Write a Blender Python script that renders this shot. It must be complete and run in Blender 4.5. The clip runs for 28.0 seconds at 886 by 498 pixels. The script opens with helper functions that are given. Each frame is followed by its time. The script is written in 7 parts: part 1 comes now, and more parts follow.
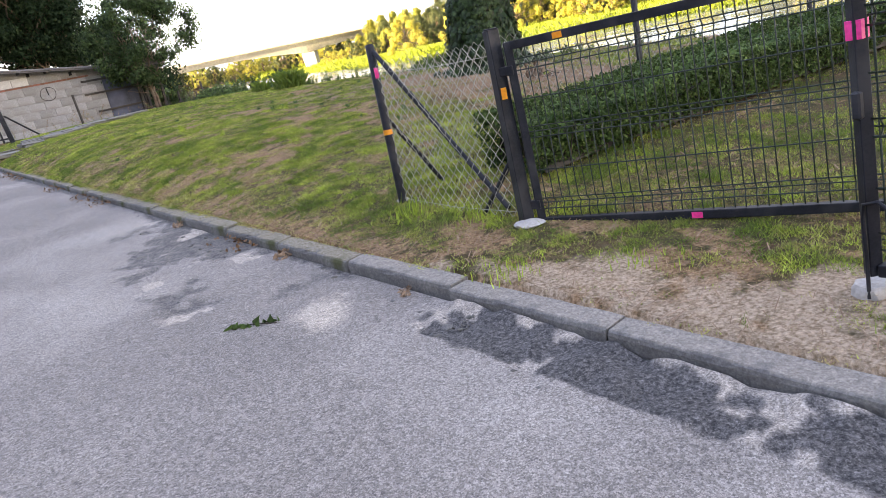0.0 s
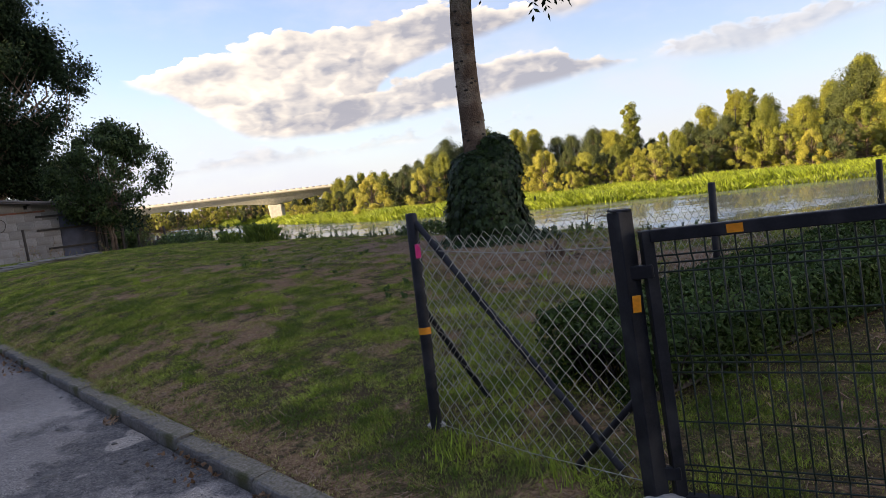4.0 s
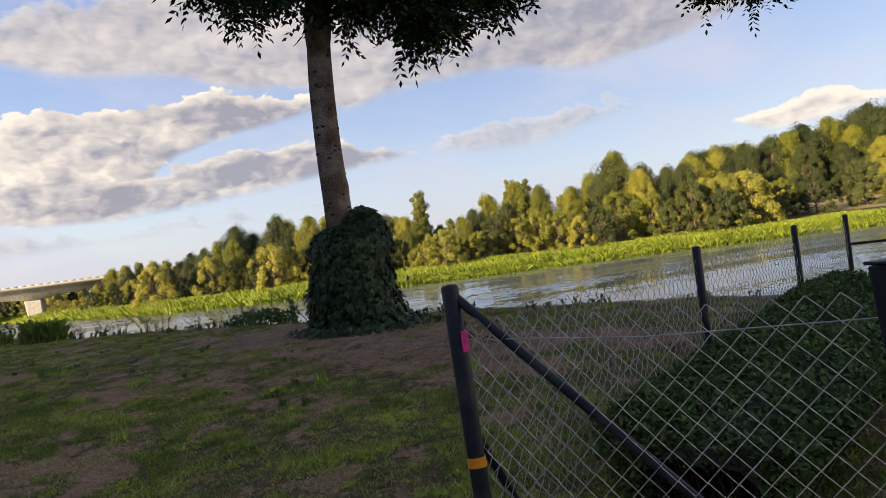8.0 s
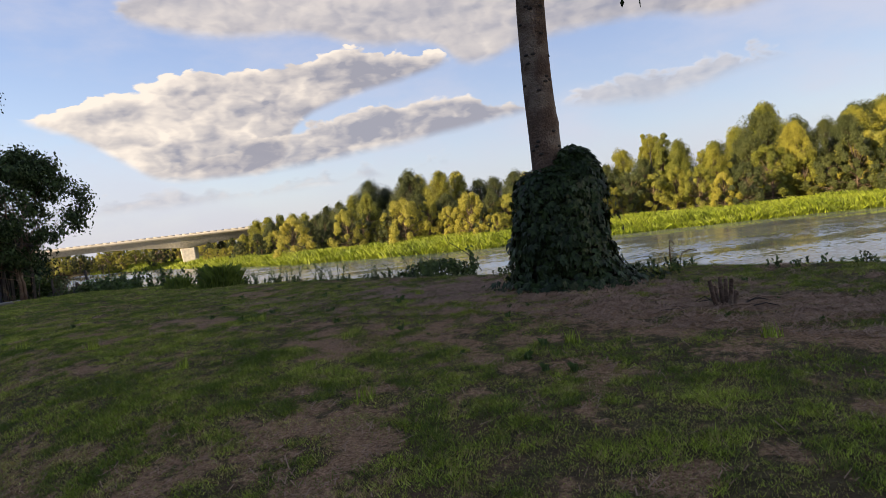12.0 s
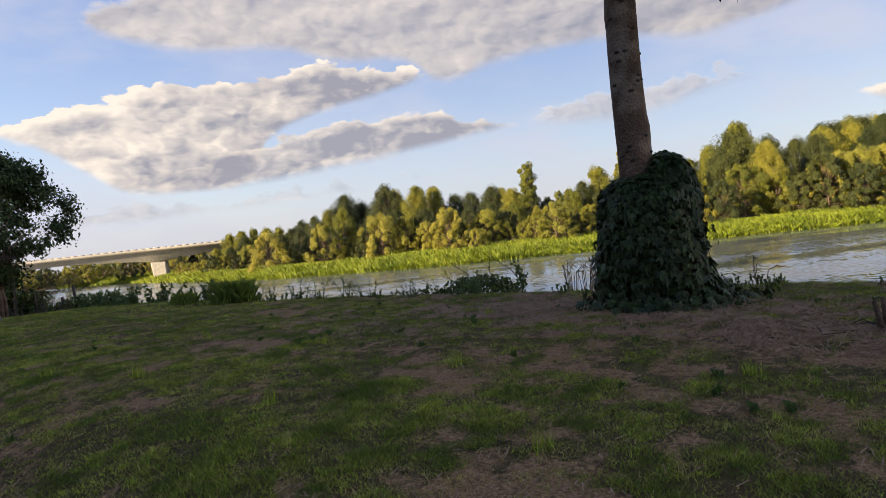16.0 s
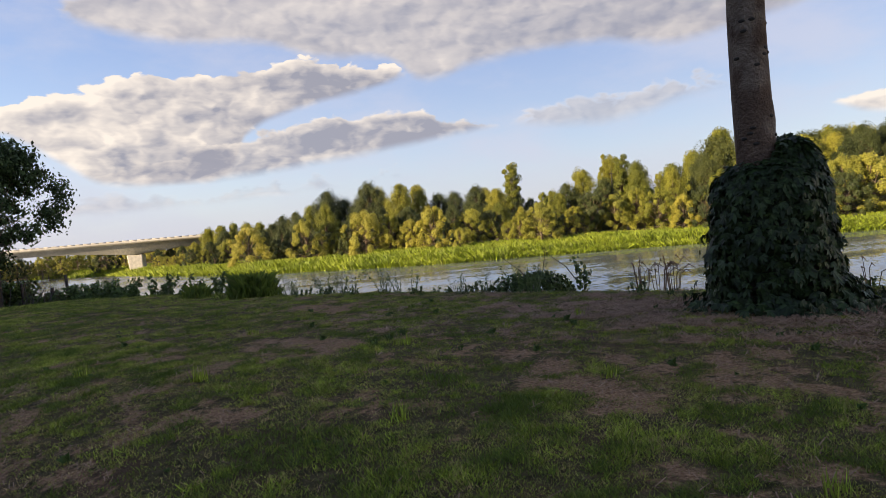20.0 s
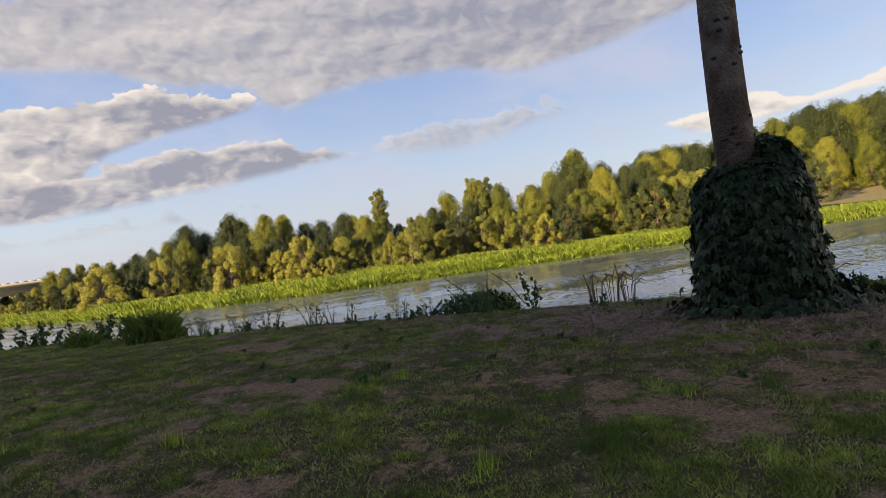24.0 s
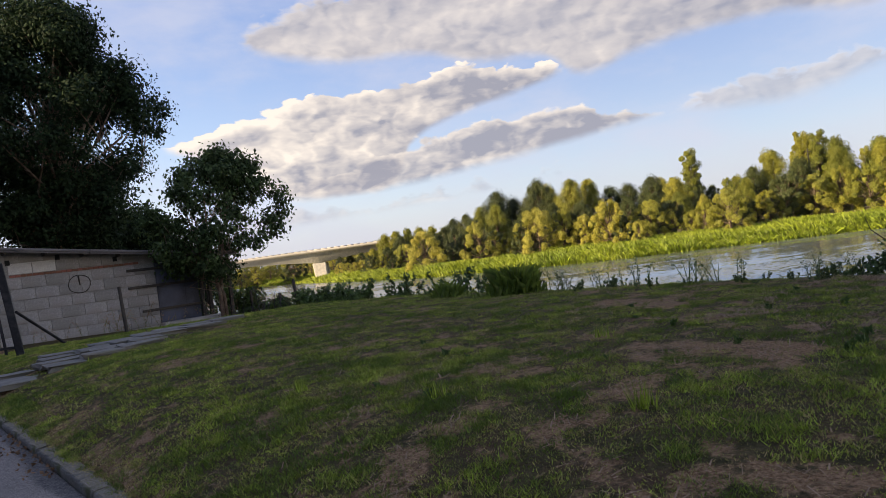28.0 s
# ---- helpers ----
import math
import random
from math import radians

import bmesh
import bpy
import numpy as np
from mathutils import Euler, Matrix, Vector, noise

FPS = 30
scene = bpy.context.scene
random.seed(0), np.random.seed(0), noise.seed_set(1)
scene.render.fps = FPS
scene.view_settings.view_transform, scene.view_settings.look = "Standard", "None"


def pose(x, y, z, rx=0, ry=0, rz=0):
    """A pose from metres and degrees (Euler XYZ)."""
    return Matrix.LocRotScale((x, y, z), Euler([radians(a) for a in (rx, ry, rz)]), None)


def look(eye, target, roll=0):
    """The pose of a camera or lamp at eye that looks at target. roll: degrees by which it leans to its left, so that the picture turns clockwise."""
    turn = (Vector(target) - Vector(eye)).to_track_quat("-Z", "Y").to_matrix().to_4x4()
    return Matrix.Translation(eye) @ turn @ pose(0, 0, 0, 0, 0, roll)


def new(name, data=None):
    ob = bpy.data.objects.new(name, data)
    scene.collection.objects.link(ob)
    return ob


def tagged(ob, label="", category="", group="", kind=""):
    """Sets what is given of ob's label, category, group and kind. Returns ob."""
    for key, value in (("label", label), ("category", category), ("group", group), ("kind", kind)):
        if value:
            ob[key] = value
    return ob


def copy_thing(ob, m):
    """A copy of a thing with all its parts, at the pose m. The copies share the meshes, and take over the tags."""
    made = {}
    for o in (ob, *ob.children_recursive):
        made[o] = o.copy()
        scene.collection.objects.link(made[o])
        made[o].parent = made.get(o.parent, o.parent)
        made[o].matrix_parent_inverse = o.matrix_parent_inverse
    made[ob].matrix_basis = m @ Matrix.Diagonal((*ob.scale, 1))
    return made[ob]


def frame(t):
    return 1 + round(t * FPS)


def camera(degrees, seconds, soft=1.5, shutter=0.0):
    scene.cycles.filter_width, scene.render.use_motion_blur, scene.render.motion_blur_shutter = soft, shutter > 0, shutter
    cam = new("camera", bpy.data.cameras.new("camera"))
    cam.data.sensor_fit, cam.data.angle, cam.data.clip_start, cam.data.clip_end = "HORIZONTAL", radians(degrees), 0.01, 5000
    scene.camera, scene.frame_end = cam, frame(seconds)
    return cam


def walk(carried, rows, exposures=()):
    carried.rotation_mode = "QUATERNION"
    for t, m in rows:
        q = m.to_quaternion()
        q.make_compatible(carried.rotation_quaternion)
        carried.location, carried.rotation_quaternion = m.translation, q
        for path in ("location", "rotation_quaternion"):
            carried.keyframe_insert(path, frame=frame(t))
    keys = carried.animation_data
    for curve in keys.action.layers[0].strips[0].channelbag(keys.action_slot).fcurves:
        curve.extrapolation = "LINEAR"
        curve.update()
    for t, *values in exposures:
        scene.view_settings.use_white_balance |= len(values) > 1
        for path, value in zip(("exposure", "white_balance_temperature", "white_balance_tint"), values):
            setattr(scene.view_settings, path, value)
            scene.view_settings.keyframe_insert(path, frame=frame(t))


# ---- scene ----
cam = camera(64.6, 28.0, soft=0.7)
PATH = [
    (0, (0.309, 0.755, 1.287), (0.177, 2.66, 0.692), -11.4),
    (0.5, (0.322, 0.957, 1.259), (0.465, 2.871, 0.695), -11.0),
    (1, (0.302, 1.169, 1.295), (0.593, 3.095, 0.842), -8.1),
    (1.5, (0.085, 1.251, 1.332), (0.286, 3.194, 0.9), -6.4),
    (2, (-0.001, 1.392, 1.377), (0.187, 3.348, 1.002), -6.6),
    (2.5, (-0.031, 1.592, 1.377), (-0.058, 3.58, 1.161), -7.0),
    (4.5, (-0.347, 2.305, 1.381), (-0.264, 4.295, 1.205), -6.2),
    (5, (-0.511, 2.449, 1.365), (-0.426, 4.439, 1.186), -6.4),
    (5.5, (-0.67, 2.542, 1.406), (-0.582, 4.53, 1.201), -8.6),
    (6, (-0.722, 2.713, 1.378), (-0.62, 4.697, 1.15), -8.9),
    (6.5, (-0.785, 2.916, 1.411), (-0.584, 4.896, 1.22), -9.1),
    (7, (-0.908, 3.069, 1.408), (-0.294, 4.969, 1.299), -7.6),
    (7.5, (-1.021, 3.205, 1.407), (-0.357, 5.089, 1.303), -7.3),
    (8, (-1.051, 3.438, 1.391), (-0.382, 5.323, 1.39), -7.3),
    (8.5, (-1.161, 3.606, 1.367), (-0.537, 5.506, 1.368), -5.4),
    (9, (-1.292, 3.733, 1.39), (-0.589, 5.605, 1.358), -3.3),
    (9.5, (-1.329, 3.823, 1.382), (-0.611, 5.689, 1.324), -4.6),
    (10, (-1.348, 4.017, 1.38), (-0.727, 5.918, 1.33), -5.3),
    (10.5, (-1.447, 4.161, 1.351), (-1.072, 6.125, 1.306), -5.0),
    (11, (-1.627, 4.236, 1.398), (-1.221, 6.194, 1.342), -4.9),
    (11.5, (-1.678, 4.379, 1.387), (-1.257, 6.334, 1.326), -5.4),
    (12, (-1.762, 4.58, 1.386), (-1.449, 6.553, 1.304), -6.4),
    (12.5, (-1.959, 4.674, 1.379), (-1.69, 6.653, 1.266), -6.4),
    (13, (-2.089, 4.742, 1.394), (-1.813, 6.719, 1.275), -6.2),
    (13.5, (-2.13, 4.917, 1.393), (-1.856, 6.895, 1.28), -6.2),
    (15.5, (-2.535, 5.393, 1.45), (-2.117, 7.348, 1.401), -6.6),
    (16, (-2.707, 5.525, 1.464), (-2.311, 7.485, 1.417), -6.0),
    (16.5, (-2.863, 5.584, 1.471), (-2.472, 7.545, 1.419), -5.8),
    (17, (-2.919, 5.73, 1.454), (-2.701, 7.718, 1.418), -6.1),
    (17.5, (-3.018, 5.925, 1.46), (-2.821, 7.915, 1.433), -6.3),
    (18, (-3.188, 6.023, 1.47), (-2.99, 8.013, 1.448), -6.2),
    (18.5, (-3.278, 6.119, 1.455), (-3.071, 8.108, 1.429), -6.1),
    (19, (-3.314, 6.32, 1.434), (-3.1, 8.308, 1.406), -6.2),
    (19.5, (-3.423, 6.476, 1.429), (-3.163, 8.458, 1.392), -4.9),
    (20, (-3.556, 6.609, 1.449), (-3.1, 8.555, 1.395), -4.7),
    (20.5, (-3.568, 6.75, 1.422), (-2.943, 8.649, 1.369), -5.5),
    (21, (-3.576, 6.898, 1.419), (-2.885, 8.775, 1.411), -4.5),
    (21.5, (-3.643, 7.074, 1.391), (-2.902, 8.932, 1.373), -4.3),
    (23.5, (-4.199, 7.534, 1.46), (-3.383, 9.36, 1.447), -6.1),
    (24, (-4.308, 7.551, 1.473), (-3.486, 9.374, 1.454), -7.6),
    (24.5, (-4.358, 7.776, 1.397), (-3.648, 9.646, 1.394), -8.9),
    (25, (-4.446, 8.006, 1.379), (-4.223, 9.992, 1.442), -9.9),
    (25.5, (-4.578, 8.129, 1.362), (-4.421, 10.123, 1.386), -7.8),
    (26, (-4.708, 8.194, 1.389), (-4.508, 10.184, 1.39), -6.7),
    (26.5, (-4.736, 8.331, 1.37), (-4.555, 10.323, 1.376), -6.7),
    (27, (-4.791, 8.462, 1.38), (-4.694, 10.459, 1.402), -6.6),
    (27.5, (-4.937, 8.512, 1.386), (-4.832, 10.51, 1.408), -6.6),
    (28, (-5.053, 8.552, 1.404), (-5.058, 10.552, 1.399), -7.5),
]
EXPOSURES = [(0.0, 3.14, 8200, 10), (0.8, 2.86, 7400, 8), (1.6, 2.42, 7200, 8), (2.5, 1.86, 7300, 9), (4.5, 1.34, 7400, 11), (6.0, 1.27, 7250, 11), (8.0, 1.07, 7200, 12), (14.0, 1.0, 7200, 12), (19.5, 1.05, 7100, 12), (21.0, 0.88, 7000, 12), (24.2, 0.88, 7000, 12), (25.0, 1.0, 7050, 12), (26.0, 1.09, 7100, 12), (28.0, 1.08, 7100, 12)]
walk(cam, [(t, look(eye, target, roll)) for t, eye, target, roll in PATH], EXPOSURES)

# ---- light: low evening sun from behind on the shed's side, sky with broken cloud ----
SUN_AZ, SUN_EL = -112.0, 13.0


def sky_world():
    w = bpy.data.worlds.new("evening_sky")
    scene.world = w
    w.use_nodes = True
    nt = w.node_tree
    nt.nodes.clear()

    def node(kind, **kw):
        n = nt.nodes.new(kind)
        for k, v in kw.items():
            if k == "operation":
                n.operation = v
        return n

    def num(op, a, b=None, c=None, clamp=False):
        n = node("ShaderNodeMath", operation=op)
        n.use_clamp = clamp
        for i, v in enumerate((a, b, c)):
            if v is None:
                continue
            if isinstance(v, (int, float)):
                n.inputs[i].default_value = v
            else:
                nt.links.new(v, n.inputs[i])
        return n.outputs[0]

    def mix(fac, a, b):
        n = node("ShaderNodeMix")
        n.data_type = "RGBA"
        for sock, v in ((n.inputs[0], fac), (n.inputs[6], a), (n.inputs[7], b)):
            if isinstance(v, (int, float)):
                sock.default_value = v
            elif isinstance(v, tuple):
                sock.default_value = v
            else:
                nt.links.new(v, sock)
        return n.outputs[2]

    def step(x, lo, hi):
        n = node("ShaderNodeMapRange")
        n.interpolation_type = "SMOOTHSTEP"
        nt.links.new(x, n.inputs[0])
        n.inputs[1].default_value, n.inputs[2].default_value = lo, hi
        return n.outputs[0]

    def noise_at(vec, scale, detail=6.0, rough=0.55):
        n = node("ShaderNodeTexNoise")
        nt.links.new(vec, n.inputs["Vector"])
        n.inputs["Scale"].default_value, n.inputs["Detail"].default_value, n.inputs["Roughness"].default_value = scale, detail, rough
        return n.outputs[0]

    sky = node("ShaderNodeTexSky")
    sky.sky_type, sky.sun_disc = "NISHITA", False
    sky.sun_elevation, sky.sun_rotation = radians(SUN_EL), radians(-SUN_AZ)
    sky.air_density, sky.dust_density, sky.ozone_density = 1.0, 0.6, 1.6
    way = node("ShaderNodeTexCoord").outputs["Generated"]
    split = node("ShaderNodeSeparateXYZ")
    nt.links.new(way, split.inputs[0])
    dx, dy, dz = split.outputs
    az = num("MULTIPLY", num("ARCTAN2", dx, dy), 57.2958)
    el = num("MULTIPLY", num("ARCSINE", dz), 57.2958)
    flat = node("ShaderNodeCombineXYZ")
    nt.links.new(num("MULTIPLY", az, 0.1), flat.inputs[0])
    nt.links.new(num("MULTIPLY", el, 0.22), flat.inputs[1])
    vec = flat.outputs[0]
    puff = noise_at(vec, 1.7, 10.0, 0.62)
    broad = noise_at(vec, 0.55, 4.0, 0.5)
    fine = noise_at(vec, 5.5, 7.0, 0.62)

    lean = node("ShaderNodeVectorMath")
    lean.operation = "ADD"
    nt.links.new(vec, lean.inputs[0])
    lean.inputs[1].default_value = (-0.15, 0.20, 0)
    # relief of the billows, lit from the upper left
    relief = num("SUBTRACT", noise_at(vec, 1.05, 5.0, 0.52), noise_at(lean.outputs[0], 1.05, 5.0, 0.52))
    # heaps: rounded cells, bent by noise
    even = node("ShaderNodeVectorMath")
    even.operation = "MULTIPLY"
    nt.links.new(vec, even.inputs[0])
    even.inputs[1].default_value = (1.0, 0.62, 1.0)
    bent = node("ShaderNodeVectorMath")
    bent.operation = "ADD"
    nt.links.new(even.outputs[0], bent.inputs[0])
    warp = node("ShaderNodeVectorMath")
    warp.operation = "SCALE"
    wn = node("ShaderNodeTexNoise")
    nt.links.new(vec, wn.inputs["Vector"])
    wn.inputs["Scale"].default_value, wn.inputs["Detail"].default_value = 3.0, 4.0
    nt.links.new(wn.outputs["Color"], warp.inputs[0])
    warp.inputs[3].default_value = 0.30
    nt.links.new(warp.outputs[0], bent.inputs[1])
    bent_lean = node("ShaderNodeVectorMath")
    bent_lean.operation = "ADD"
    nt.links.new(bent.outputs[0], bent_lean.inputs[0])
    bent_lean.inputs[1].default_value = (-0.05, 0.09, 0)

    def heap(v, scale):
        n = node("ShaderNodeTexVoronoi")
        n.feature = "SMOOTH_F1"
        nt.links.new(v, n.inputs["Vector"])
        n.inputs["Scale"].default_value, n.inputs["Smoothness"].default_value = scale, 0.35
        return n.outputs["Distance"]

    def heaps(v):
        return num("ADD", num("ADD", num("MULTIPLY", heap(v, 2.4), 0.52), num("MULTIPLY", heap(v, 5.5), 0.30)), num("MULTIPLY", heap(v, 12.0), 0.18))

    lumps = heaps(bent.outputs[0])
    puffed = num("SUBTRACT", heaps(bent_lean.outputs[0]), lumps)
    # long flat shelves of shade across the heaps
    shelf = node("ShaderNodeVectorMath")
    shelf.operation = "MULTIPLY"
    nt.links.new(vec, shelf.inputs[0])
    shelf.inputs[1].default_value = (0.45, 1.7, 1.0)
    shelves = num("SUBTRACT", noise_at(shelf.outputs[0], 1.15, 4.0, 0.5), 0.5)
    ragged = num("SUBTRACT", num("ADD", num("MULTIPLY", puff, 0.6), num("MULTIPLY", fine, 0.4)), 0.5)

    def profile(points):
        """Elevation of a cloud's rim over the azimuth, as a smooth curve through some points."""
        a0, a1, top = points[0][0], points[-1][0], 30.0
        c = node("ShaderNodeFloatCurve")
        pts = c.mapping.curves[0].points
        for k, (a, e) in enumerate(points):
            x, y = (a - a0) / (a1 - a0), e / top
            if k in (0, 1):
                pts[k].location = (0.0, y) if k == 0 else (1.0, points[-1][1] / top)
            if 0 < k < len(points) - 1:
                pts.new(x, y)
        c.mapping.update()
        span = node("ShaderNodeMapRange")
        nt.links.new(az, span.inputs[0])
        span.inputs[1].default_value, span.inputs[2].default_value = a0, a1
        nt.links.new(span.outputs[0], c.inputs["Value"])
        return num("MULTIPLY", c.outputs[0], top)

    def cloud(under_, tops, bases, fray, soft_top, soft_base, lit_left, lit_right, opacity, rim_width=1.2, rough_=1.0):
        over, above = num("SUBTRACT", profile(tops), el), num("SUBTRACT", el, profile(bases))
        over = num("ADD", over, num("ADD", num("MULTIPLY", ragged, fray * 3.2), num("MULTIPLY", num("SUBTRACT", 0.44, lumps), fray * 6.0)))
        above = num("ADD", above, num("MULTIPLY", ragged, fray * 1.6))
        a0, a1 = tops[0][0], tops[-1][0]
        along = num("ADD", az, num("MULTIPLY", num("SUBTRACT", lumps, 0.44), 5.0 * fray))
        cover = num("MULTIPLY", step(over, 0.0, soft_top), step(above, 0.0, soft_base))
        cover = num("MULTIPLY", cover, num("MULTIPLY", step(along, a0 - 0.6, a0 + 0.8), num("SUBTRACT", 1.0, step(along, a1 - 1.2, a1 + 0.2))))
        side = node("ShaderNodeMapRange")
        nt.links.new(az, side.inputs[0])
        side.inputs[1].default_value, side.inputs[2].default_value = a0, a1
        side.inputs[3].default_value, side.inputs[4].default_value = lit_left, lit_right
        rim = num("MULTIPLY", num("SUBTRACT", 1.0, step(over, 0.1, rim_width)), 0.55)
        shade = num("ADD", num("ADD", side.outputs[0], rim), num("ADD", num("ADD", num("MULTIPLY", relief, 1.2 * rough_), num("MULTIPLY", puffed, 1.7 * rough_)), num("MULTIPLY", shelves, 1.6 * rough_)), clamp=True)
        return mix(num("MULTIPLY", cover, opacity), under_, mix(shade, grey, lit))

    colour = mix(step(el, -2.0, 24.0), (0.46, 0.54, 0.82, 1), (0.19, 0.29, 0.70, 1))
    dim = node("ShaderNodeVectorMath")
    dim.operation = "SCALE"
    nt.links.new(sky.outputs[0], dim.inputs[0])
    dim.inputs[3].default_value = 0.215
    sky_scaled = mix(0.58, dim.outputs[0], colour)
    # haze and scattered veil
    veil = num("MULTIPLY", step(num("ADD", num("MULTIPLY", broad, 0.7), num("MULTIPLY", puff, 0.3)), 0.40, 0.66), 0.60)
    out = mix(veil, sky_scaled, (0.55, 0.59, 0.74, 1))
    lit = (0.86, 0.805, 0.75, 1)
    grey = (0.30, 0.318, 0.40, 1)
    # unseen high sheet overhead, added for light and reflections; horizon streaks, then nearer heaps
    out = cloud(out, ((-60, 26.0), (10, 32.0), (90, 27.0)), ((-60, 22.0), (10, 22.0), (90, 20.0)), 1.6, 3.0, 3.0, 0.30, 0.20, 0.85, 3.0, 0.5)
    out = cloud(out, ((-30, 3.9), (-12, 4.5), (4, 5.0), (14, 5.0)), ((-30, 2.6), (-12, 2.9), (4, 3.8), (14, 4.8)), 0.5, 1.0, 0.9, 0.30, 0.35, 0.55, 0.4)
    out = cloud(out, ((-14.5, 17.3), (-8, 21.5), (6, 24.0), (25, 25.0), (42, 22.0), (56, 17.5)),
                ((-14.5, 17.1), (-11.5, 15.9), (-6.2, 15.1), (0.4, 14.9), (4.0, 14.0), (9.9, 13.4), (13.0, 11.7), (17.0, 12.6), (27.0, 13.1), (32.5, 12.3), (41.0, 13.5), (49.0, 15.2), (56.0, 17.4)),
                0.75, 1.2, 1.1, 0.40, 0.14, 0.90, 1.5, 0.5)
    out = cloud(out, ((18.0, 8.6), (24.5, 9.6), (31.0, 10.2), (35.0, 10.0), (38.0, 9.1)), ((18.0, 8.2), (22.0, 7.2), (26.0, 6.9), (30.0, 7.3), (33.5, 8.2), (38.0, 9.0)), 0.55, 0.7, 1.3, 0.35, 0.22, 0.62, 0.7, 0.5)
    out = cloud(out, ((-20.6, 10.5), (-17.8, 11.2), (-13.3, 12.7), (-8.2, 13.2), (-2.4, 13.9), (3.6, 14.3), (8.1, 13.7), (11.4, 12.9)),
                ((-20.6, 9.5), (-17.0, 8.1), (-14.4, 6.4), (-12.5, 5.2), (-7.0, 4.9), (-3.4, 5.4), (-1.5, 8.4), (3.6, 10.4), (7.4, 11.2), (11.0, 12.1)), 0.50, 0.22, 0.8, 0.78, 0.02, 0.97)
    out = cloud(out, ((-13.0, 6.4), (-8.0, 7.2), (-4.0, 8.2), (-2.0, 8.9), (3.5, 9.7), (10.5, 10.1), (15.0, 9.0), (20.0, 8.3), (26.0, 7.7)),
                ((-13.0, 5.5), (-8.0, 4.9), (-3.4, 5.0), (3.1, 5.7), (12.5, 6.9), (20.0, 7.8), (26.0, 7.6)), 0.42, 0.35, 0.9, 0.16, 0.08, 0.93, 0.9)
    out = cloud(out, ((42.6, 7.1), (46.5, 7.7), (50.0, 8.1), (51.6, 7.2), (54.0, 7.4), (57.5, 8.0), (64.0, 8.4)), ((42.6, 6.7), (45.2, 5.5), (49.0, 5.6), (54.0, 6.2), (64.0, 6.6)), 0.22, 0.25, 0.7, 0.80, 0.75, 0.93, 0.9)
    # pale towards the horizon
    out = mix(num("MULTIPLY", num("SUBTRACT", 1.0, step(el, 0.0, 7.0)), 0.45), out, (0.47, 0.51, 0.66, 1))
    bg = node("ShaderNodeBackground")
    nt.links.new(out, bg.inputs[0])
    bg.inputs[1].default_value = 0.58
    end = node("ShaderNodeOutputWorld")
    nt.links.new(bg.outputs[0], end.inputs[0])


sky_world()
sun = new("sun", bpy.data.lights.new("sun", "SUN"))
sun.data.energy, sun.data.angle, sun.data.color = 5.0, radians(0.6), (1.0, 0.85, 0.60)
sx, sy = math.sin(radians(SUN_AZ)), math.cos(radians(SUN_AZ))
sun.matrix_world = look((sx * 60, sy * 60, 60 * math.tan(radians(SUN_EL))), (0, 0, 0))


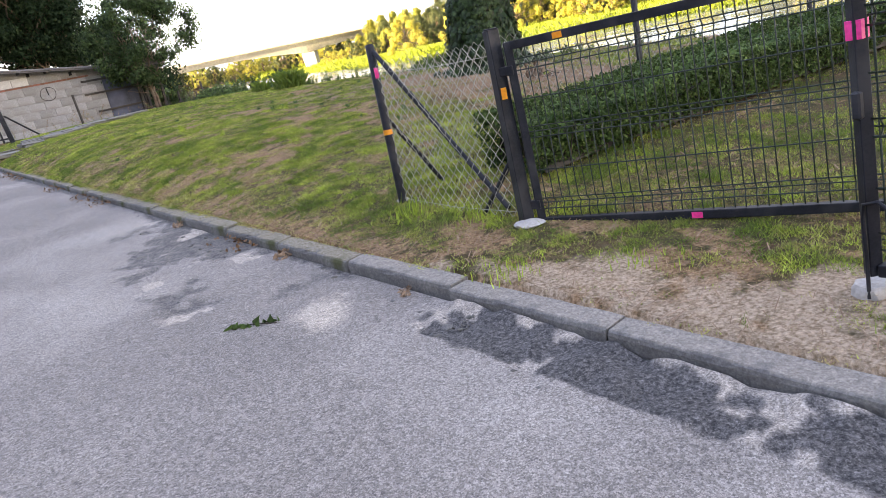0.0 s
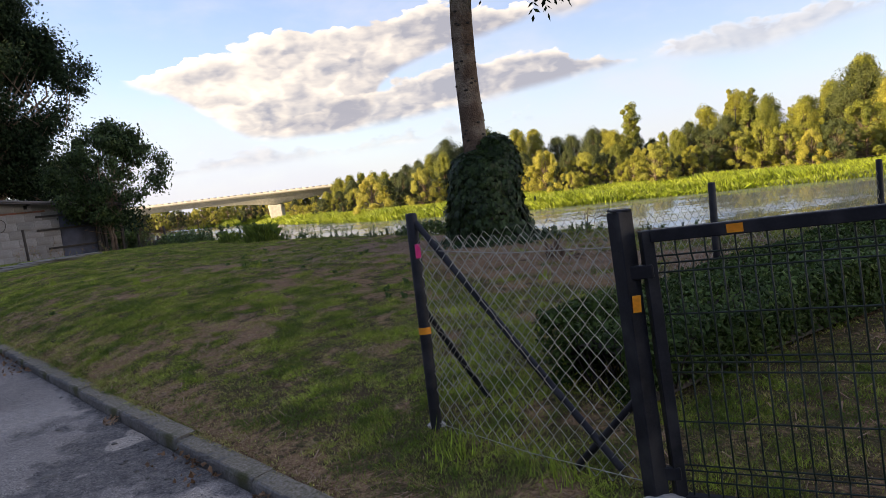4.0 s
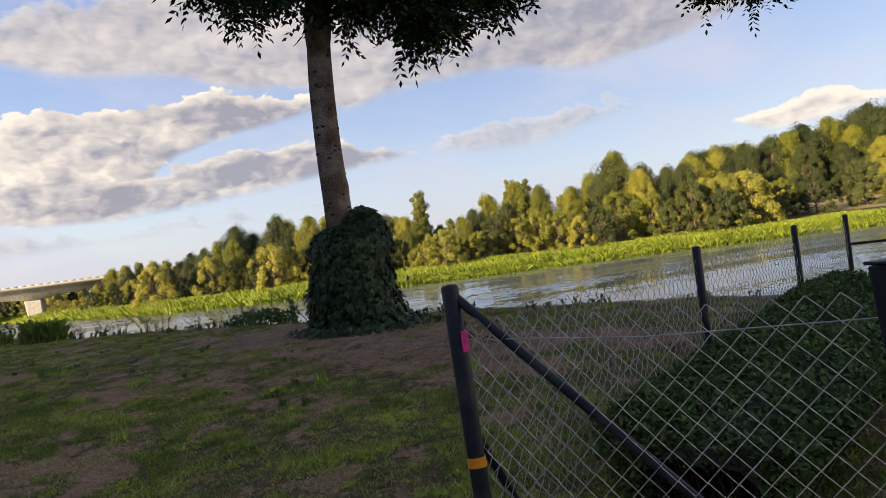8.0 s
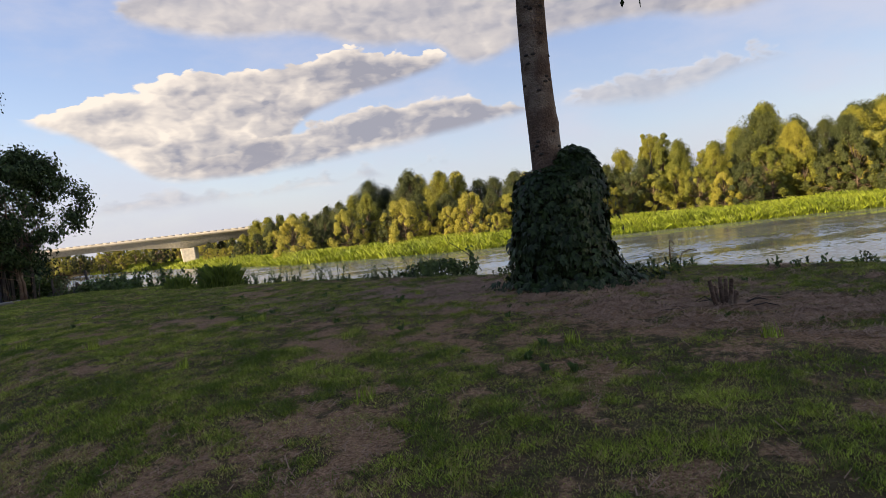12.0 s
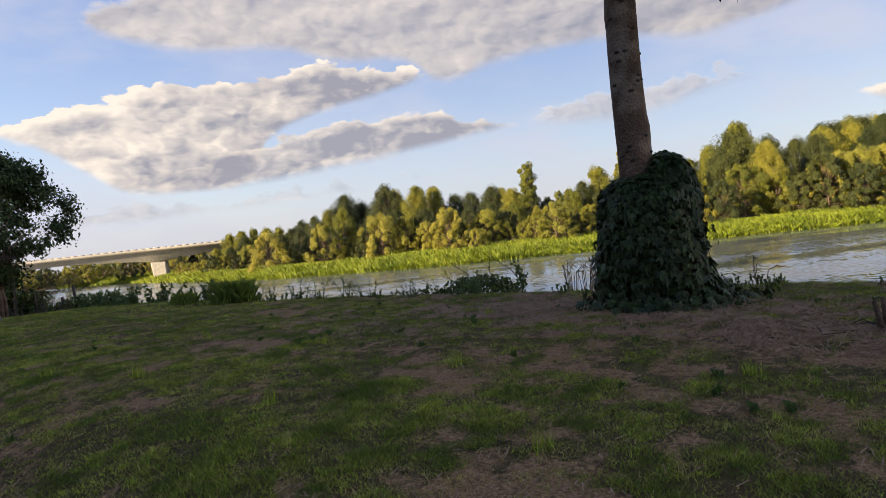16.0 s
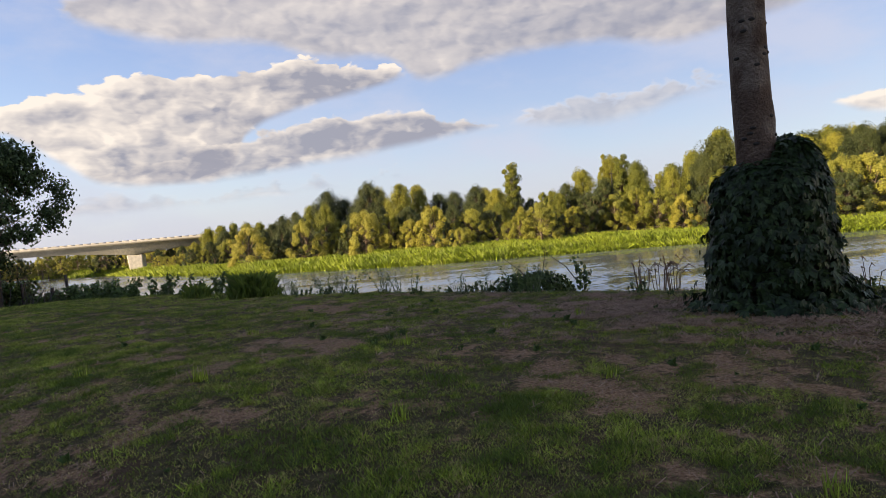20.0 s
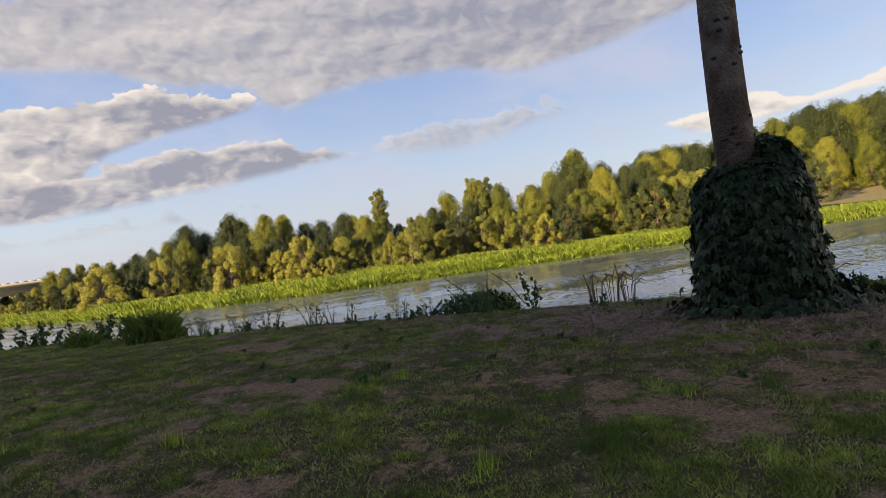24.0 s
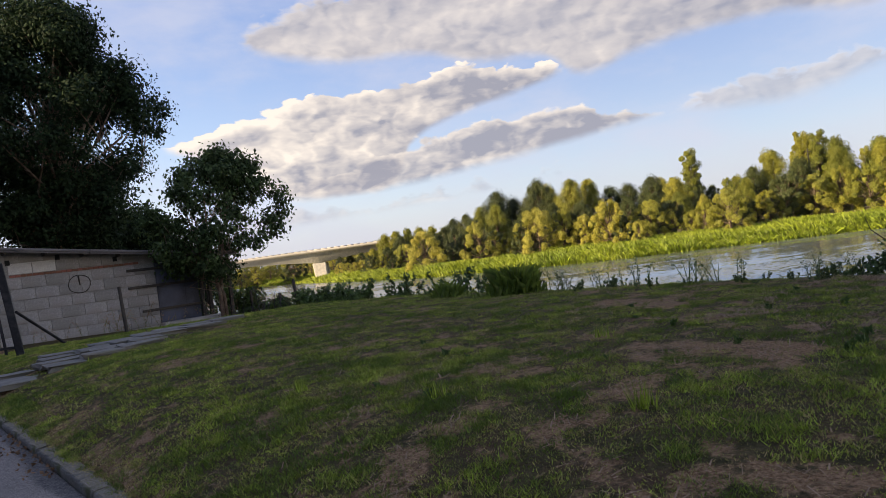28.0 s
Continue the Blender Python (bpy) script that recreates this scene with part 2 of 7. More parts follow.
# ---- materials ----
def shader(name, dark, light, scale=8.0, rough=0.8, bump=0.3, fine=60.0, third=None, metal=0.0, leaf=0.0, dist=0.01, random_tint=0.0, third_scale=0.8, spec=0.5, vary=0.55):
    """A procedural surface: two colours mixed by a broad and a fine noise, a third by large stains, with a fine relief."""
    m = bpy.data.materials.new(name)
    m.use_nodes = True
    nt = m.node_tree
    p = nt.nodes["Principled BSDF"]
    geo = nt.nodes.new("ShaderNodeTexCoord")

    def noise_node(s, detail=5.0):
        n = nt.nodes.new("ShaderNodeTexNoise")
        nt.links.new(geo.outputs["Object"], n.inputs["Vector"])
        n.inputs["Scale"].default_value, n.inputs["Detail"].default_value = s, detail
        return n.outputs[0]

    def mixed(fac, a, b, mode="MIX"):
        n = nt.nodes.new("ShaderNodeMix")
        n.data_type, n.blend_type = "RGBA", mode
        for sock, v in ((n.inputs[0], fac), (n.inputs[6], a), (n.inputs[7], b)):
            if isinstance(v, float):
                sock.default_value = v
            elif isinstance(v, tuple):
                sock.default_value = (*v[:3], 1)
            else:
                nt.links.new(v, sock)
        return n.outputs[2]

    def stretch(x, lo, hi):
        n = nt.nodes.new("ShaderNodeMapRange")
        nt.links.new(x, n.inputs[0])
        n.inputs[1].default_value, n.inputs[2].default_value = lo, hi
        return n.outputs[0]

    small = noise_node(fine, 4.0)
    col = mixed(stretch(noise_node(scale), 0.32, 0.68), dark, light)
    col = mixed(stretch(small, 0.35, 0.7), mixed(0.5, col, tuple(0.55 * c for c in dark)), col)
    if third:
        col = mixed(stretch(noise_node(third_scale), 0.5, 0.66), col, third)
    if random_tint:
        info = nt.nodes.new("ShaderNodeObjectInfo")
        hsv = nt.nodes.new("ShaderNodeHueSaturation")
        nt.links.new(col, hsv.inputs["Color"])
        r = nt.nodes.new("ShaderNodeMapRange")
        nt.links.new(info.outputs["Random"], r.inputs[0])
        r.inputs[3].default_value, r.inputs[4].default_value = 1 - random_tint, 1 + random_tint
        nt.links.new(r.outputs[0], hsv.inputs["Value"])
        r2 = nt.nodes.new("ShaderNodeMapRange")
        nt.links.new(info.outputs["Random"], r2.inputs[0])
        r2.inputs[3].default_value, r2.inputs[4].default_value = 0.5 + 0.04 * random_tint, 0.5 - 0.06 * random_tint
        nt.links.new(r2.outputs[0], hsv.inputs["Hue"])
        col = hsv.outputs[0]
    if leaf:
        isl = nt.nodes.new("ShaderNodeNewGeometry")
        hsv = nt.nodes.new("ShaderNodeHueSaturation")
        nt.links.new(col, hsv.inputs["Color"])
        r = nt.nodes.new("ShaderNodeMapRange")
        nt.links.new(isl.outputs["Random Per Island"], r.inputs[0])
        r.inputs[3].default_value, r.inputs[4].default_value = 1 - vary, 1 + vary
        nt.links.new(r.outputs[0], hsv.inputs["Value"])
        col = hsv.outputs[0]
    nt.links.new(col, p.inputs["Base Color"])
    p.inputs["Roughness"].default_value, p.inputs["Metallic"].default_value = rough, metal
    p.inputs["Specular IOR Level"].default_value = spec
    if bump:
        b = nt.nodes.new("ShaderNodeBump")
        b.inputs["Strength"].default_value, b.inputs["Distance"].default_value = bump, dist
        nt.links.new(small, b.inputs["Height"])
        nt.links.new(b.outputs[0], p.inputs["Normal"])
    if leaf:
        tr = nt.nodes.new("ShaderNodeBsdfTranslucent")
        nt.links.new(col, tr.inputs[0])
        mx = nt.nodes.new("ShaderNodeMixShader")
        mx.inputs[0].default_value = leaf
        nt.links.new(p.outputs[0], mx.inputs[1])
        nt.links.new(tr.outputs[0], mx.inputs[2])
        nt.links.new(mx.outputs[0], nt.nodes["Material Output"].inputs[0])
    return m


def attribute_mix(m, attr, colour, breakup=0.0, scale=9.0, second=None):
    """Mixes a colour over a surface's own by a mesh attribute, its rim broken up by noise."""
    nt = m.node_tree
    p = nt.nodes["Principled BSDF"]
    src = p.inputs["Base Color"].links[0].from_socket
    a = nt.nodes.new("ShaderNodeAttribute")
    a.attribute_name = attr
    fac = a.outputs["Fac"]
    co = nt.nodes.new("ShaderNodeTexCoord")

    def noise_node(s, detail):
        t = nt.nodes.new("ShaderNodeTexNoise")
        nt.links.new(co.outputs["Object"], t.inputs["Vector"])
        t.inputs["Scale"].default_value, t.inputs["Detail"].default_value, t.inputs["Roughness"].default_value = s, detail, 0.65
        return t.outputs[0]

    if breakup:
        k = nt.nodes.new("ShaderNodeMath")
        k.operation = "MULTIPLY_ADD"
        wide = nt.nodes.new("ShaderNodeMapRange")
        nt.links.new(noise_node(scale, 9.0), wide.inputs[0])
        wide.inputs[1].default_value, wide.inputs[2].default_value = 0.28, 0.72
        nt.links.new(wide.outputs[0], k.inputs[0])
        k.inputs[1].default_value = breakup * 2
        nt.links.new(fac, k.inputs[2])
        r = nt.nodes.new("ShaderNodeMapRange")
        r.interpolation_type = "SMOOTHSTEP"
        nt.links.new(k.outputs[0], r.inputs[0])
        r.inputs[1].default_value, r.inputs[2].default_value = 0.22 + breakup, 0.88 + breakup
        cap = nt.nodes.new("ShaderNodeMath")
        cap.operation, cap.use_clamp = "MULTIPLY", True
        nt.links.new(fac, cap.inputs[0])
        cap.inputs[1].default_value = 2.5
        both = nt.nodes.new("ShaderNodeMath")
        both.operation = "MULTIPLY"
        nt.links.new(cap.outputs[0], both.inputs[0])
        nt.links.new(r.outputs[0], both.inputs[1])
        fac = both.outputs[0]
    n = nt.nodes.new("ShaderNodeMix")
    n.data_type = "RGBA"
    nt.links.new(fac, n.inputs[0])
    nt.links.new(src, n.inputs[6])
    n.inputs[7].default_value = (*colour, 1)
    if second:
        g = nt.nodes.new("ShaderNodeMix")
        g.data_type = "RGBA"
        r = nt.nodes.new("ShaderNodeMapRange")
        nt.links.new(noise_node(55.0, 6.0), r.inputs[0])
        r.inputs[1].default_value, r.inputs[2].default_value = 0.35, 0.65
        nt.links.new(r.outputs[0], g.inputs[0])
        g.inputs[6].default_value, g.inputs[7].default_value = (*colour, 1), (*second, 1)
        nt.links.new(g.outputs[2], n.inputs[7])
    nt.links.new(n.outputs[2], p.inputs["Base Color"])
    return m


def speckled(m, cells, amount):
    """Grains of stone: each cell of a fine mosaic a little lighter or darker, with relief between them."""
    nt = m.node_tree
    p = nt.nodes["Principled BSDF"]
    src = p.inputs["Base Color"].links[0].from_socket
    co = nt.nodes.new("ShaderNodeTexCoord")
    vals = []
    for s in cells:
        v = nt.nodes.new("ShaderNodeTexVoronoi")
        v.inputs["Scale"].default_value = s
        nt.links.new(co.outputs["Object"], v.inputs["Vector"])
        vals.append(v)
    grey = nt.nodes.new("ShaderNodeSeparateColor")
    nt.links.new(vals[0].outputs["Color"], grey.inputs[0])
    r = nt.nodes.new("ShaderNodeMapRange")
    nt.links.new(grey.outputs[0], r.inputs[0])
    r.inputs[3].default_value, r.inputs[4].default_value = 1 - amount, 1 + amount
    grey2 = nt.nodes.new("ShaderNodeSeparateColor")
    nt.links.new(vals[-1].outputs["Color"], grey2.inputs[0])
    r2 = nt.nodes.new("ShaderNodeMapRange")
    nt.links.new(grey2.outputs[1], r2.inputs[0])
    r2.inputs[3].default_value, r2.inputs[4].default_value = 1 - amount, 1 + amount
    mul = nt.nodes.new("ShaderNodeMath")
    mul.operation = "MULTIPLY"
    nt.links.new(r.outputs[0], mul.inputs[0])
    nt.links.new(r2.outputs[0], mul.inputs[1])
    hsv = nt.nodes.new("ShaderNodeHueSaturation")
    nt.links.new(src, hsv.inputs["Color"])
    nt.links.new(mul.outputs[0], hsv.inputs["Value"])
    nt.links.new(hsv.outputs[0], p.inputs["Base Color"])
    b = nt.nodes.new("ShaderNodeBump")
    b.inputs["Strength"].default_value, b.inputs["Distance"].default_value = 0.7, 0.004
    nt.links.new(mul.outputs[0], b.inputs["Height"])
    nt.links.new(b.outputs[0], p.inputs["Normal"])
    return m


M_TURF = shader("turf_soil", (0.050, 0.044, 0.018), (0.138, 0.108, 0.050), 14.0, 0.95, 1.0, 60.0, third=(0.09, 0.058, 0.032), dist=0.03, spec=0.1, third_scale=3.0)
attribute_mix(M_TURF, "dry", (0.14, 0.076, 0.038), 0.6, 16.0, (0.40, 0.25, 0.14))
attribute_mix(M_TURF, "sand", (0.20, 0.135, 0.08), 0.55, 9.0, (0.54, 0.40, 0.28))
attribute_mix(M_TURF, "meadow", (0.36, 0.27, 0.12), 0.3, 0.2)
M_BLADE = shader("grass_blade", (0.27, 0.36, 0.036), (0.52, 0.61, 0.088), 1.5, 0.7, 0.0, 20.0, leaf=0.15, spec=0.2)
attribute_mix(M_BLADE, "dry", (0.50, 0.34, 0.17))
attribute_mix(M_BLADE, "shade_of_green", (0.072, 0.116, 0.020))
M_ASPHALT = shader("worn_asphalt", (0.226, 0.195, 0.168), (0.278, 0.24, 0.206), 1.2, 0.92, 0.0, 40.0, third=(0.305, 0.265, 0.228), third_scale=0.5, spec=0.25)
attribute_mix(M_ASPHALT, "broken", (0.030, 0.028, 0.027), 0.22, 16.0, (0.135, 0.122, 0.112))
attribute_mix(M_ASPHALT, "sand", (0.46, 0.38, 0.30), 0.3, 9.0, (0.33, 0.28, 0.23))
speckled(M_ASPHALT, (135.0, 240.0), 0.36)
M_KERB = shader("kerb_concrete", (0.125, 0.114, 0.104), (0.21, 0.192, 0.172), 5.0, 0.93, 0.6, 60.0, third=(0.15, 0.135, 0.11), random_tint=0.08, third_scale=2.2, spec=0.2, dist=0.006)
attribute_mix(M_KERB, "dust", (0.31, 0.265, 0.215), 0.45, 14.0, (0.19, 0.165, 0.14))
speckled(M_KERB, (95.0, 200.0), 0.14)
M_OLDKERB = shader("mossy_kerb", (0.12, 0.11, 0.10), (0.21, 0.195, 0.175), 6.0, 0.95, 0.9, 50.0, third=(0.075, 0.075, 0.035), random_tint=0.12, third_scale=4.0, spec=0.15, dist=0.012)
attribute_mix(M_OLDKERB, "dust", (0.30, 0.25, 0.195), 0.5, 14.0, (0.12, 0.105, 0.06))
M_SLAB = shader("old_slab", (0.15, 0.135, 0.112), (0.26, 0.23, 0.19), 4.0, 0.93, 0.7, 50.0, third=(0.17, 0.16, 0.12), third_scale=2.0, random_tint=0.12)
M_CONCRETE = shader("pale_concrete", (0.40, 0.36, 0.32), (0.56, 0.51, 0.46), 5.0, 0.9, 0.5, 60.0, third=(0.3, 0.28, 0.25), third_scale=2.0)
M_STEEL = shader("anthracite_paint", (0.012, 0.012, 0.015), (0.022, 0.022, 0.027), 14.0, 0.5, 0.06, 120.0, third=(0.035, 0.034, 0.036), third_scale=6.0, spec=0.2)
M_WIRE = shader("galvanised_wire", (0.36, 0.35, 0.29), (0.60, 0.58, 0.50), 30.0, 0.5, 0.0, 90.0, metal=0.25)
M_GREENWIRE = shader("green_coated_wire", (0.012, 0.022, 0.015), (0.022, 0.036, 0.024), 30.0, 0.5, 0.0, 90.0)
M_ORANGE = shader("orange_tape", (0.85, 0.26, 0.01), (0.95, 0.36, 0.02), 20.0, 0.35, 0.05, 60.0)
M_PINK = shader("pink_tape", (0.85, 0.03, 0.22), (0.95, 0.06, 0.30), 20.0, 0.35, 0.05, 60.0)
M_RUST = shader("rusty_iron", (0.10, 0.045, 0.025), (0.20, 0.09, 0.045), 20.0, 0.85, 0.5, 80.0)
M_HEDGE = shader("hedge_leaf", (0.038, 0.072, 0.018), (0.105, 0.155, 0.040), 3.0, 0.6, 0.0, 20.0, leaf=0.25, spec=0.2)
# twigs; also the dark cores that stand for shade in hedge and creeper
M_TWIG_CORE = shader("dark_twig_and_core", (0.03, 0.024, 0.018), (0.07, 0.055, 0.04), 10.0, 0.9, 0.3, 60.0)
M_IVY = shader("creeper_leaf", (0.016, 0.036, 0.010), (0.050, 0.080, 0.023), 3.0, 0.5, 0.0, 20.0, leaf=0.15, spec=0.25)
M_BARK = shader("grey_brown_bark", (0.11, 0.072, 0.050), (0.235, 0.165, 0.115), 5.0, 0.95, 1.0, 38.0, third=(0.25, 0.20, 0.15), dist=0.03, third_scale=2.5, spec=0.15)
M_ASHLEAF = shader("ash_leaf", (0.014, 0.030, 0.008), (0.034, 0.060, 0.014), 2.0, 0.6, 0.0, 20.0, leaf=0.15, spec=0.15)
M_DARKLEAF = shader("lime_leaf", (0.014, 0.028, 0.011), (0.034, 0.056, 0.020), 1.0, 0.75, 0.0, 20.0, leaf=0.15, spec=0.15, vary=0.4)
M_WALNUT = shader("walnut_leaf", (0.034, 0.058, 0.018), (0.085, 0.125, 0.040), 1.0, 0.7, 0.0, 20.0, leaf=0.2, spec=0.2)
M_FARGREEN = shader("willow_leaf", (0.165, 0.175, 0.016), (0.36, 0.345, 0.034), 0.25, 0.6, 0.0, 3.0, leaf=0.10, random_tint=0.3, vary=0.28)
M_FARYELLOW = shader("turning_leaf", (0.28, 0.27, 0.03), (0.44, 0.40, 0.06), 0.25, 0.6, 0.0, 3.0, leaf=0.10, random_tint=0.2, vary=0.28)
M_FARDARK = shader("oak_leaf", (0.040, 0.056, 0.010), (0.098, 0.112, 0.018), 0.25, 0.6, 0.0, 3.0, leaf=0.1, random_tint=0.25, vary=0.28)
M_REED = shader("reed_blade", (0.19, 0.25, 0.013), (0.37, 0.42, 0.028), 0.12, 0.6, 0.0, 2.0, leaf=0.3)
M_WEED = shader("nettle_leaf", (0.05, 0.095, 0.020), (0.12, 0.18, 0.04), 3.0, 0.55, 0.0, 20.0, leaf=0.3)
M_DEADLEAF = shader("dead_leaf", (0.13, 0.065, 0.03), (0.30, 0.17, 0.085), 8.0, 0.85, 0.2, 50.0, leaf=0.1)
M_STRAW = shader("dead_stalk", (0.21, 0.125, 0.072), (0.44, 0.295, 0.185), 8.0, 0.9, 0.2, 50.0)
M_BRIDGE = shader("bridge_concrete", (0.52, 0.47, 0.40), (0.64, 0.58, 0.50), 0.15, 0.85, 0.1, 1.5, third=(0.44, 0.40, 0.34), third_scale=0.06)
M_BLOCK = shader("concrete_block", (0.26, 0.245, 0.23), (0.40, 0.385, 0.365), 5.0, 0.93, 0.8, 40.0, third=(0.19, 0.17, 0.15), third_scale=1.3, random_tint=0.16, dist=0.015)
M_MORTAR = shader("mortar", (0.24, 0.22, 0.20), (0.34, 0.31, 0.29), 6.0, 0.95, 0.5, 50.0)
M_LIMEWASH = shader("limewashed_block", (0.50, 0.47, 0.43), (0.66, 0.63, 0.58), 6.0, 0.9, 0.4, 50.0)
M_VOID = shader("hole_shade", (0.008, 0.008, 0.008), (0.015, 0.014, 0.013), 8.0, 0.95, 0.0)
M_BRICK = shader("red_brick", (0.20, 0.08, 0.05), (0.34, 0.15, 0.09), 6.0, 0.9, 0.5, 60.0, random_tint=0.25)
M_FELT = shader("roofing_felt", (0.10, 0.09, 0.085), (0.19, 0.17, 0.16), 2.0, 0.92, 0.5, 30.0)
M_OLDWOOD = shader("weathered_wood", (0.035, 0.030, 0.026), (0.085, 0.07, 0.055), 4.0, 0.9, 0.5, 40.0)
M_DOOR = shader("dark_blue_door_paint", (0.022, 0.024, 0.040), (0.045, 0.05, 0.075), 1.6, 0.6, 0.2, 25.0, third=(0.07, 0.08, 0.12), third_scale=1.0)
M_RENDER = shader("shade_wall_render", (0.45, 0.42, 0.38), (0.58, 0.54, 0.49), 1.0, 0.9, 0.3, 20.0)


def water_material():
    m = bpy.data.materials.new("river_water")
    m.use_nodes = True
    nt = m.node_tree
    p = nt.nodes["Principled BSDF"]
    p.inputs["Base Color"].default_value = (0.13, 0.145, 0.135, 1)
    p.inputs["Roughness"].default_value = 0.05
    p.inputs["IOR"].default_value = 1.6
    co = nt.nodes.new("ShaderNodeTexCoord")

    def waves(scale_x, scale_y, detail):
        mp = nt.nodes.new("ShaderNodeMapping")
        mp.inputs["Rotation"].default_value = (0, 0, radians(-12))
        mp.inputs["Scale"].default_value = (scale_x, scale_y, 1)
        nt.links.new(co.outputs["Object"], mp.inputs[0])
        n = nt.nodes.new("ShaderNodeTexNoise")
        n.inputs["Scale"].default_value, n.inputs["Detail"].default_value = 1.0, detail
        nt.links.new(mp.outputs[0], n.inputs["Vector"])
        return n

    def vec(op, a, b):
        n = nt.nodes.new("ShaderNodeVectorMath")
        n.operation = op
        nt.links.new(a, n.inputs[0])
        if isinstance(b, tuple):
            n.inputs[1].default_value = b
        elif b is not None:
            nt.links.new(b, n.inputs[1])
        return n.outputs[0]

    # ripples, stronger in long drifting bands
    tilt = vec("SUBTRACT", waves(2.0, 3.2, 3.0).outputs["Color"], (0.5, 0.5, 0.5))
    tilt = vec("MULTIPLY", tilt, (0.22, 0.40, 0.0))
    band = nt.nodes.new("ShaderNodeMapRange")
    nt.links.new(waves(0.012, 0.11, 4.0).outputs[0], band.inputs[0])
    band.inputs[1].default_value, band.inputs[2].default_value = 0.40, 0.62
    band.inputs[3].default_value, band.inputs[4].default_value = 0.18, 1.25
    sc = nt.nodes.new("ShaderNodeVectorMath")
    sc.operation = "SCALE"
    nt.links.new(tilt, sc.inputs[0])
    nt.links.new(band.outputs[0], sc.inputs[3])
    # of the ripples, the slopes that face this bank show most
    face = nt.nodes.new("ShaderNodeMapRange")
    nt.links.new(waves(0.02, 0.16, 5.0).outputs[0], face.inputs[0])
    face.inputs[1].default_value, face.inputs[2].default_value = 0.36, 0.60
    face.inputs[3].default_value, face.inputs[4].default_value = 0.018, 0.075
    toward = nt.nodes.new("ShaderNodeVectorMath")
    toward.operation = "SCALE"
    toward.inputs[0].default_value = (-0.45, -0.89, 0)
    nt.links.new(face.outputs[0], toward.inputs[3])
    up = vec("NORMALIZE", vec("ADD", vec("ADD", sc.outputs[0], toward.outputs[0]), (0, 0, 1)), None)
    nt.links.new(up, p.inputs["Normal"])
    return m


M_WATER = water_material()


# ---- mesh helpers ----
def thing(name, label, category, at=(0, 0, 0), group="", kind=""):
    ob = new(name)
    ob.location = at
    return tagged(ob, label, category, group, kind)


def arrays(name, verts, faces, material, attrs=None, smooth=False):
    """A mesh from arrays of vertices and of equal-sided faces."""
    me = bpy.data.meshes.new(name)
    verts, faces = np.asarray(verts, np.float32), np.asarray(faces, np.int32)
    me.vertices.add(len(verts))
    me.vertices.foreach_set("co", verts.ravel())
    n, k = faces.shape
    me.loops.add(n * k)
    me.loops.foreach_set("vertex_index", faces.ravel())
    me.polygons.add(n)
    me.polygons.foreach_set("loop_start", np.arange(n, dtype=np.int32) * k)
    me.update(calc_edges=True)
    if smooth:
        me.polygons.foreach_set("use_smooth", np.ones(n, bool))
    for key, values in (attrs or {}).items():
        a = me.attributes.new(key, "FLOAT", "POINT")
        a.data.foreach_set("value", np.asarray(values, np.float32))
    me.materials.append(material)
    return me


def under(name, mesh, parent, label=""):
    ob = new(name, mesh)
    ob.parent = parent
    if label:
        ob["label"] = label
    return ob


def finish(bm, name, material, smooth=False):
    me = bpy.data.meshes.new(name)
    bmesh.ops.recalc_face_normals(bm, faces=bm.faces)
    bm.to_mesh(me)
    bm.free()
    if smooth:
        me.polygons.foreach_set("use_smooth", np.ones(len(me.polygons), bool))
    me.materials.append(material)
    return me


def part(name, bm, material, parent, label="", smooth=False):
    return under(name, finish(bm, name, material, smooth), parent, label)


def box(bm, m, size, bevel=0.0):
    """A box of that size, its middle at m, with bevelled edges."""
    r = bmesh.ops.create_cube(bm, size=1.0, matrix=m @ Matrix.Diagonal((*size, 1)))
    if bevel:
        edges = list({e for v in r["verts"] for e in v.link_edges})
        bmesh.ops.bevel(bm, geom=edges, offset=bevel, segments=1, affect="EDGES", profile=0.5)
    return bm


def boxed(m, size, bevel=0.0):
    return box(bmesh.new(), m, size, bevel)


def beam(a, b, wide, deep, bevel=0.003):
    """A bar with a rectangular section from a to b."""
    a, b = Vector(a), Vector(b)
    q = (b - a).to_track_quat("Z", "X" if abs((b - a).normalized().z) > 0.9 else "Y")
    m = Matrix.Translation((a + b) / 2) @ q.to_matrix().to_4x4()
    return boxed(m, (wide, deep, (b - a).length), bevel)


def tube(points, radii, sides=8, cap=True):
    """Vertices and quads of a tube along points with a radius at each."""
    pts = np.asarray(points, float)
    rad = np.broadcast_to(np.asarray(radii, float), (len(pts),))
    tang = np.gradient(pts, axis=0)
    tang /= np.linalg.norm(tang, axis=1)[:, None] + 1e-9
    ref = np.where(np.abs(tang[:, 2:3]) > 0.9, (1.0, 0, 0), (0, 0, 1.0))
    a = np.cross(tang, ref)
    a /= np.linalg.norm(a, axis=1)[:, None] + 1e-9
    b = np.cross(tang, a)
    ang = np.arange(sides) * 2 * np.pi / sides
    ring = a[:, None] * np.cos(ang)[None, :, None] + b[:, None] * np.sin(ang)[None, :, None]
    verts = (pts[:, None] + ring * rad[:, None, None]).reshape(-1, 3)
    i, j = np.meshgrid(np.arange(len(pts) - 1), np.arange(sides), indexing="ij")
    k = (j + 1) % sides
    faces = np.stack([i * sides + j, i * sides + k, (i + 1) * sides + k, (i + 1) * sides + j], -1).reshape(-1, 4)
    if cap and sides == 4:
        n = len(verts)
        faces = np.concatenate([faces, [[3, 2, 1, 0], [n - 4, n - 3, n - 2, n - 1]]])
    return verts, faces


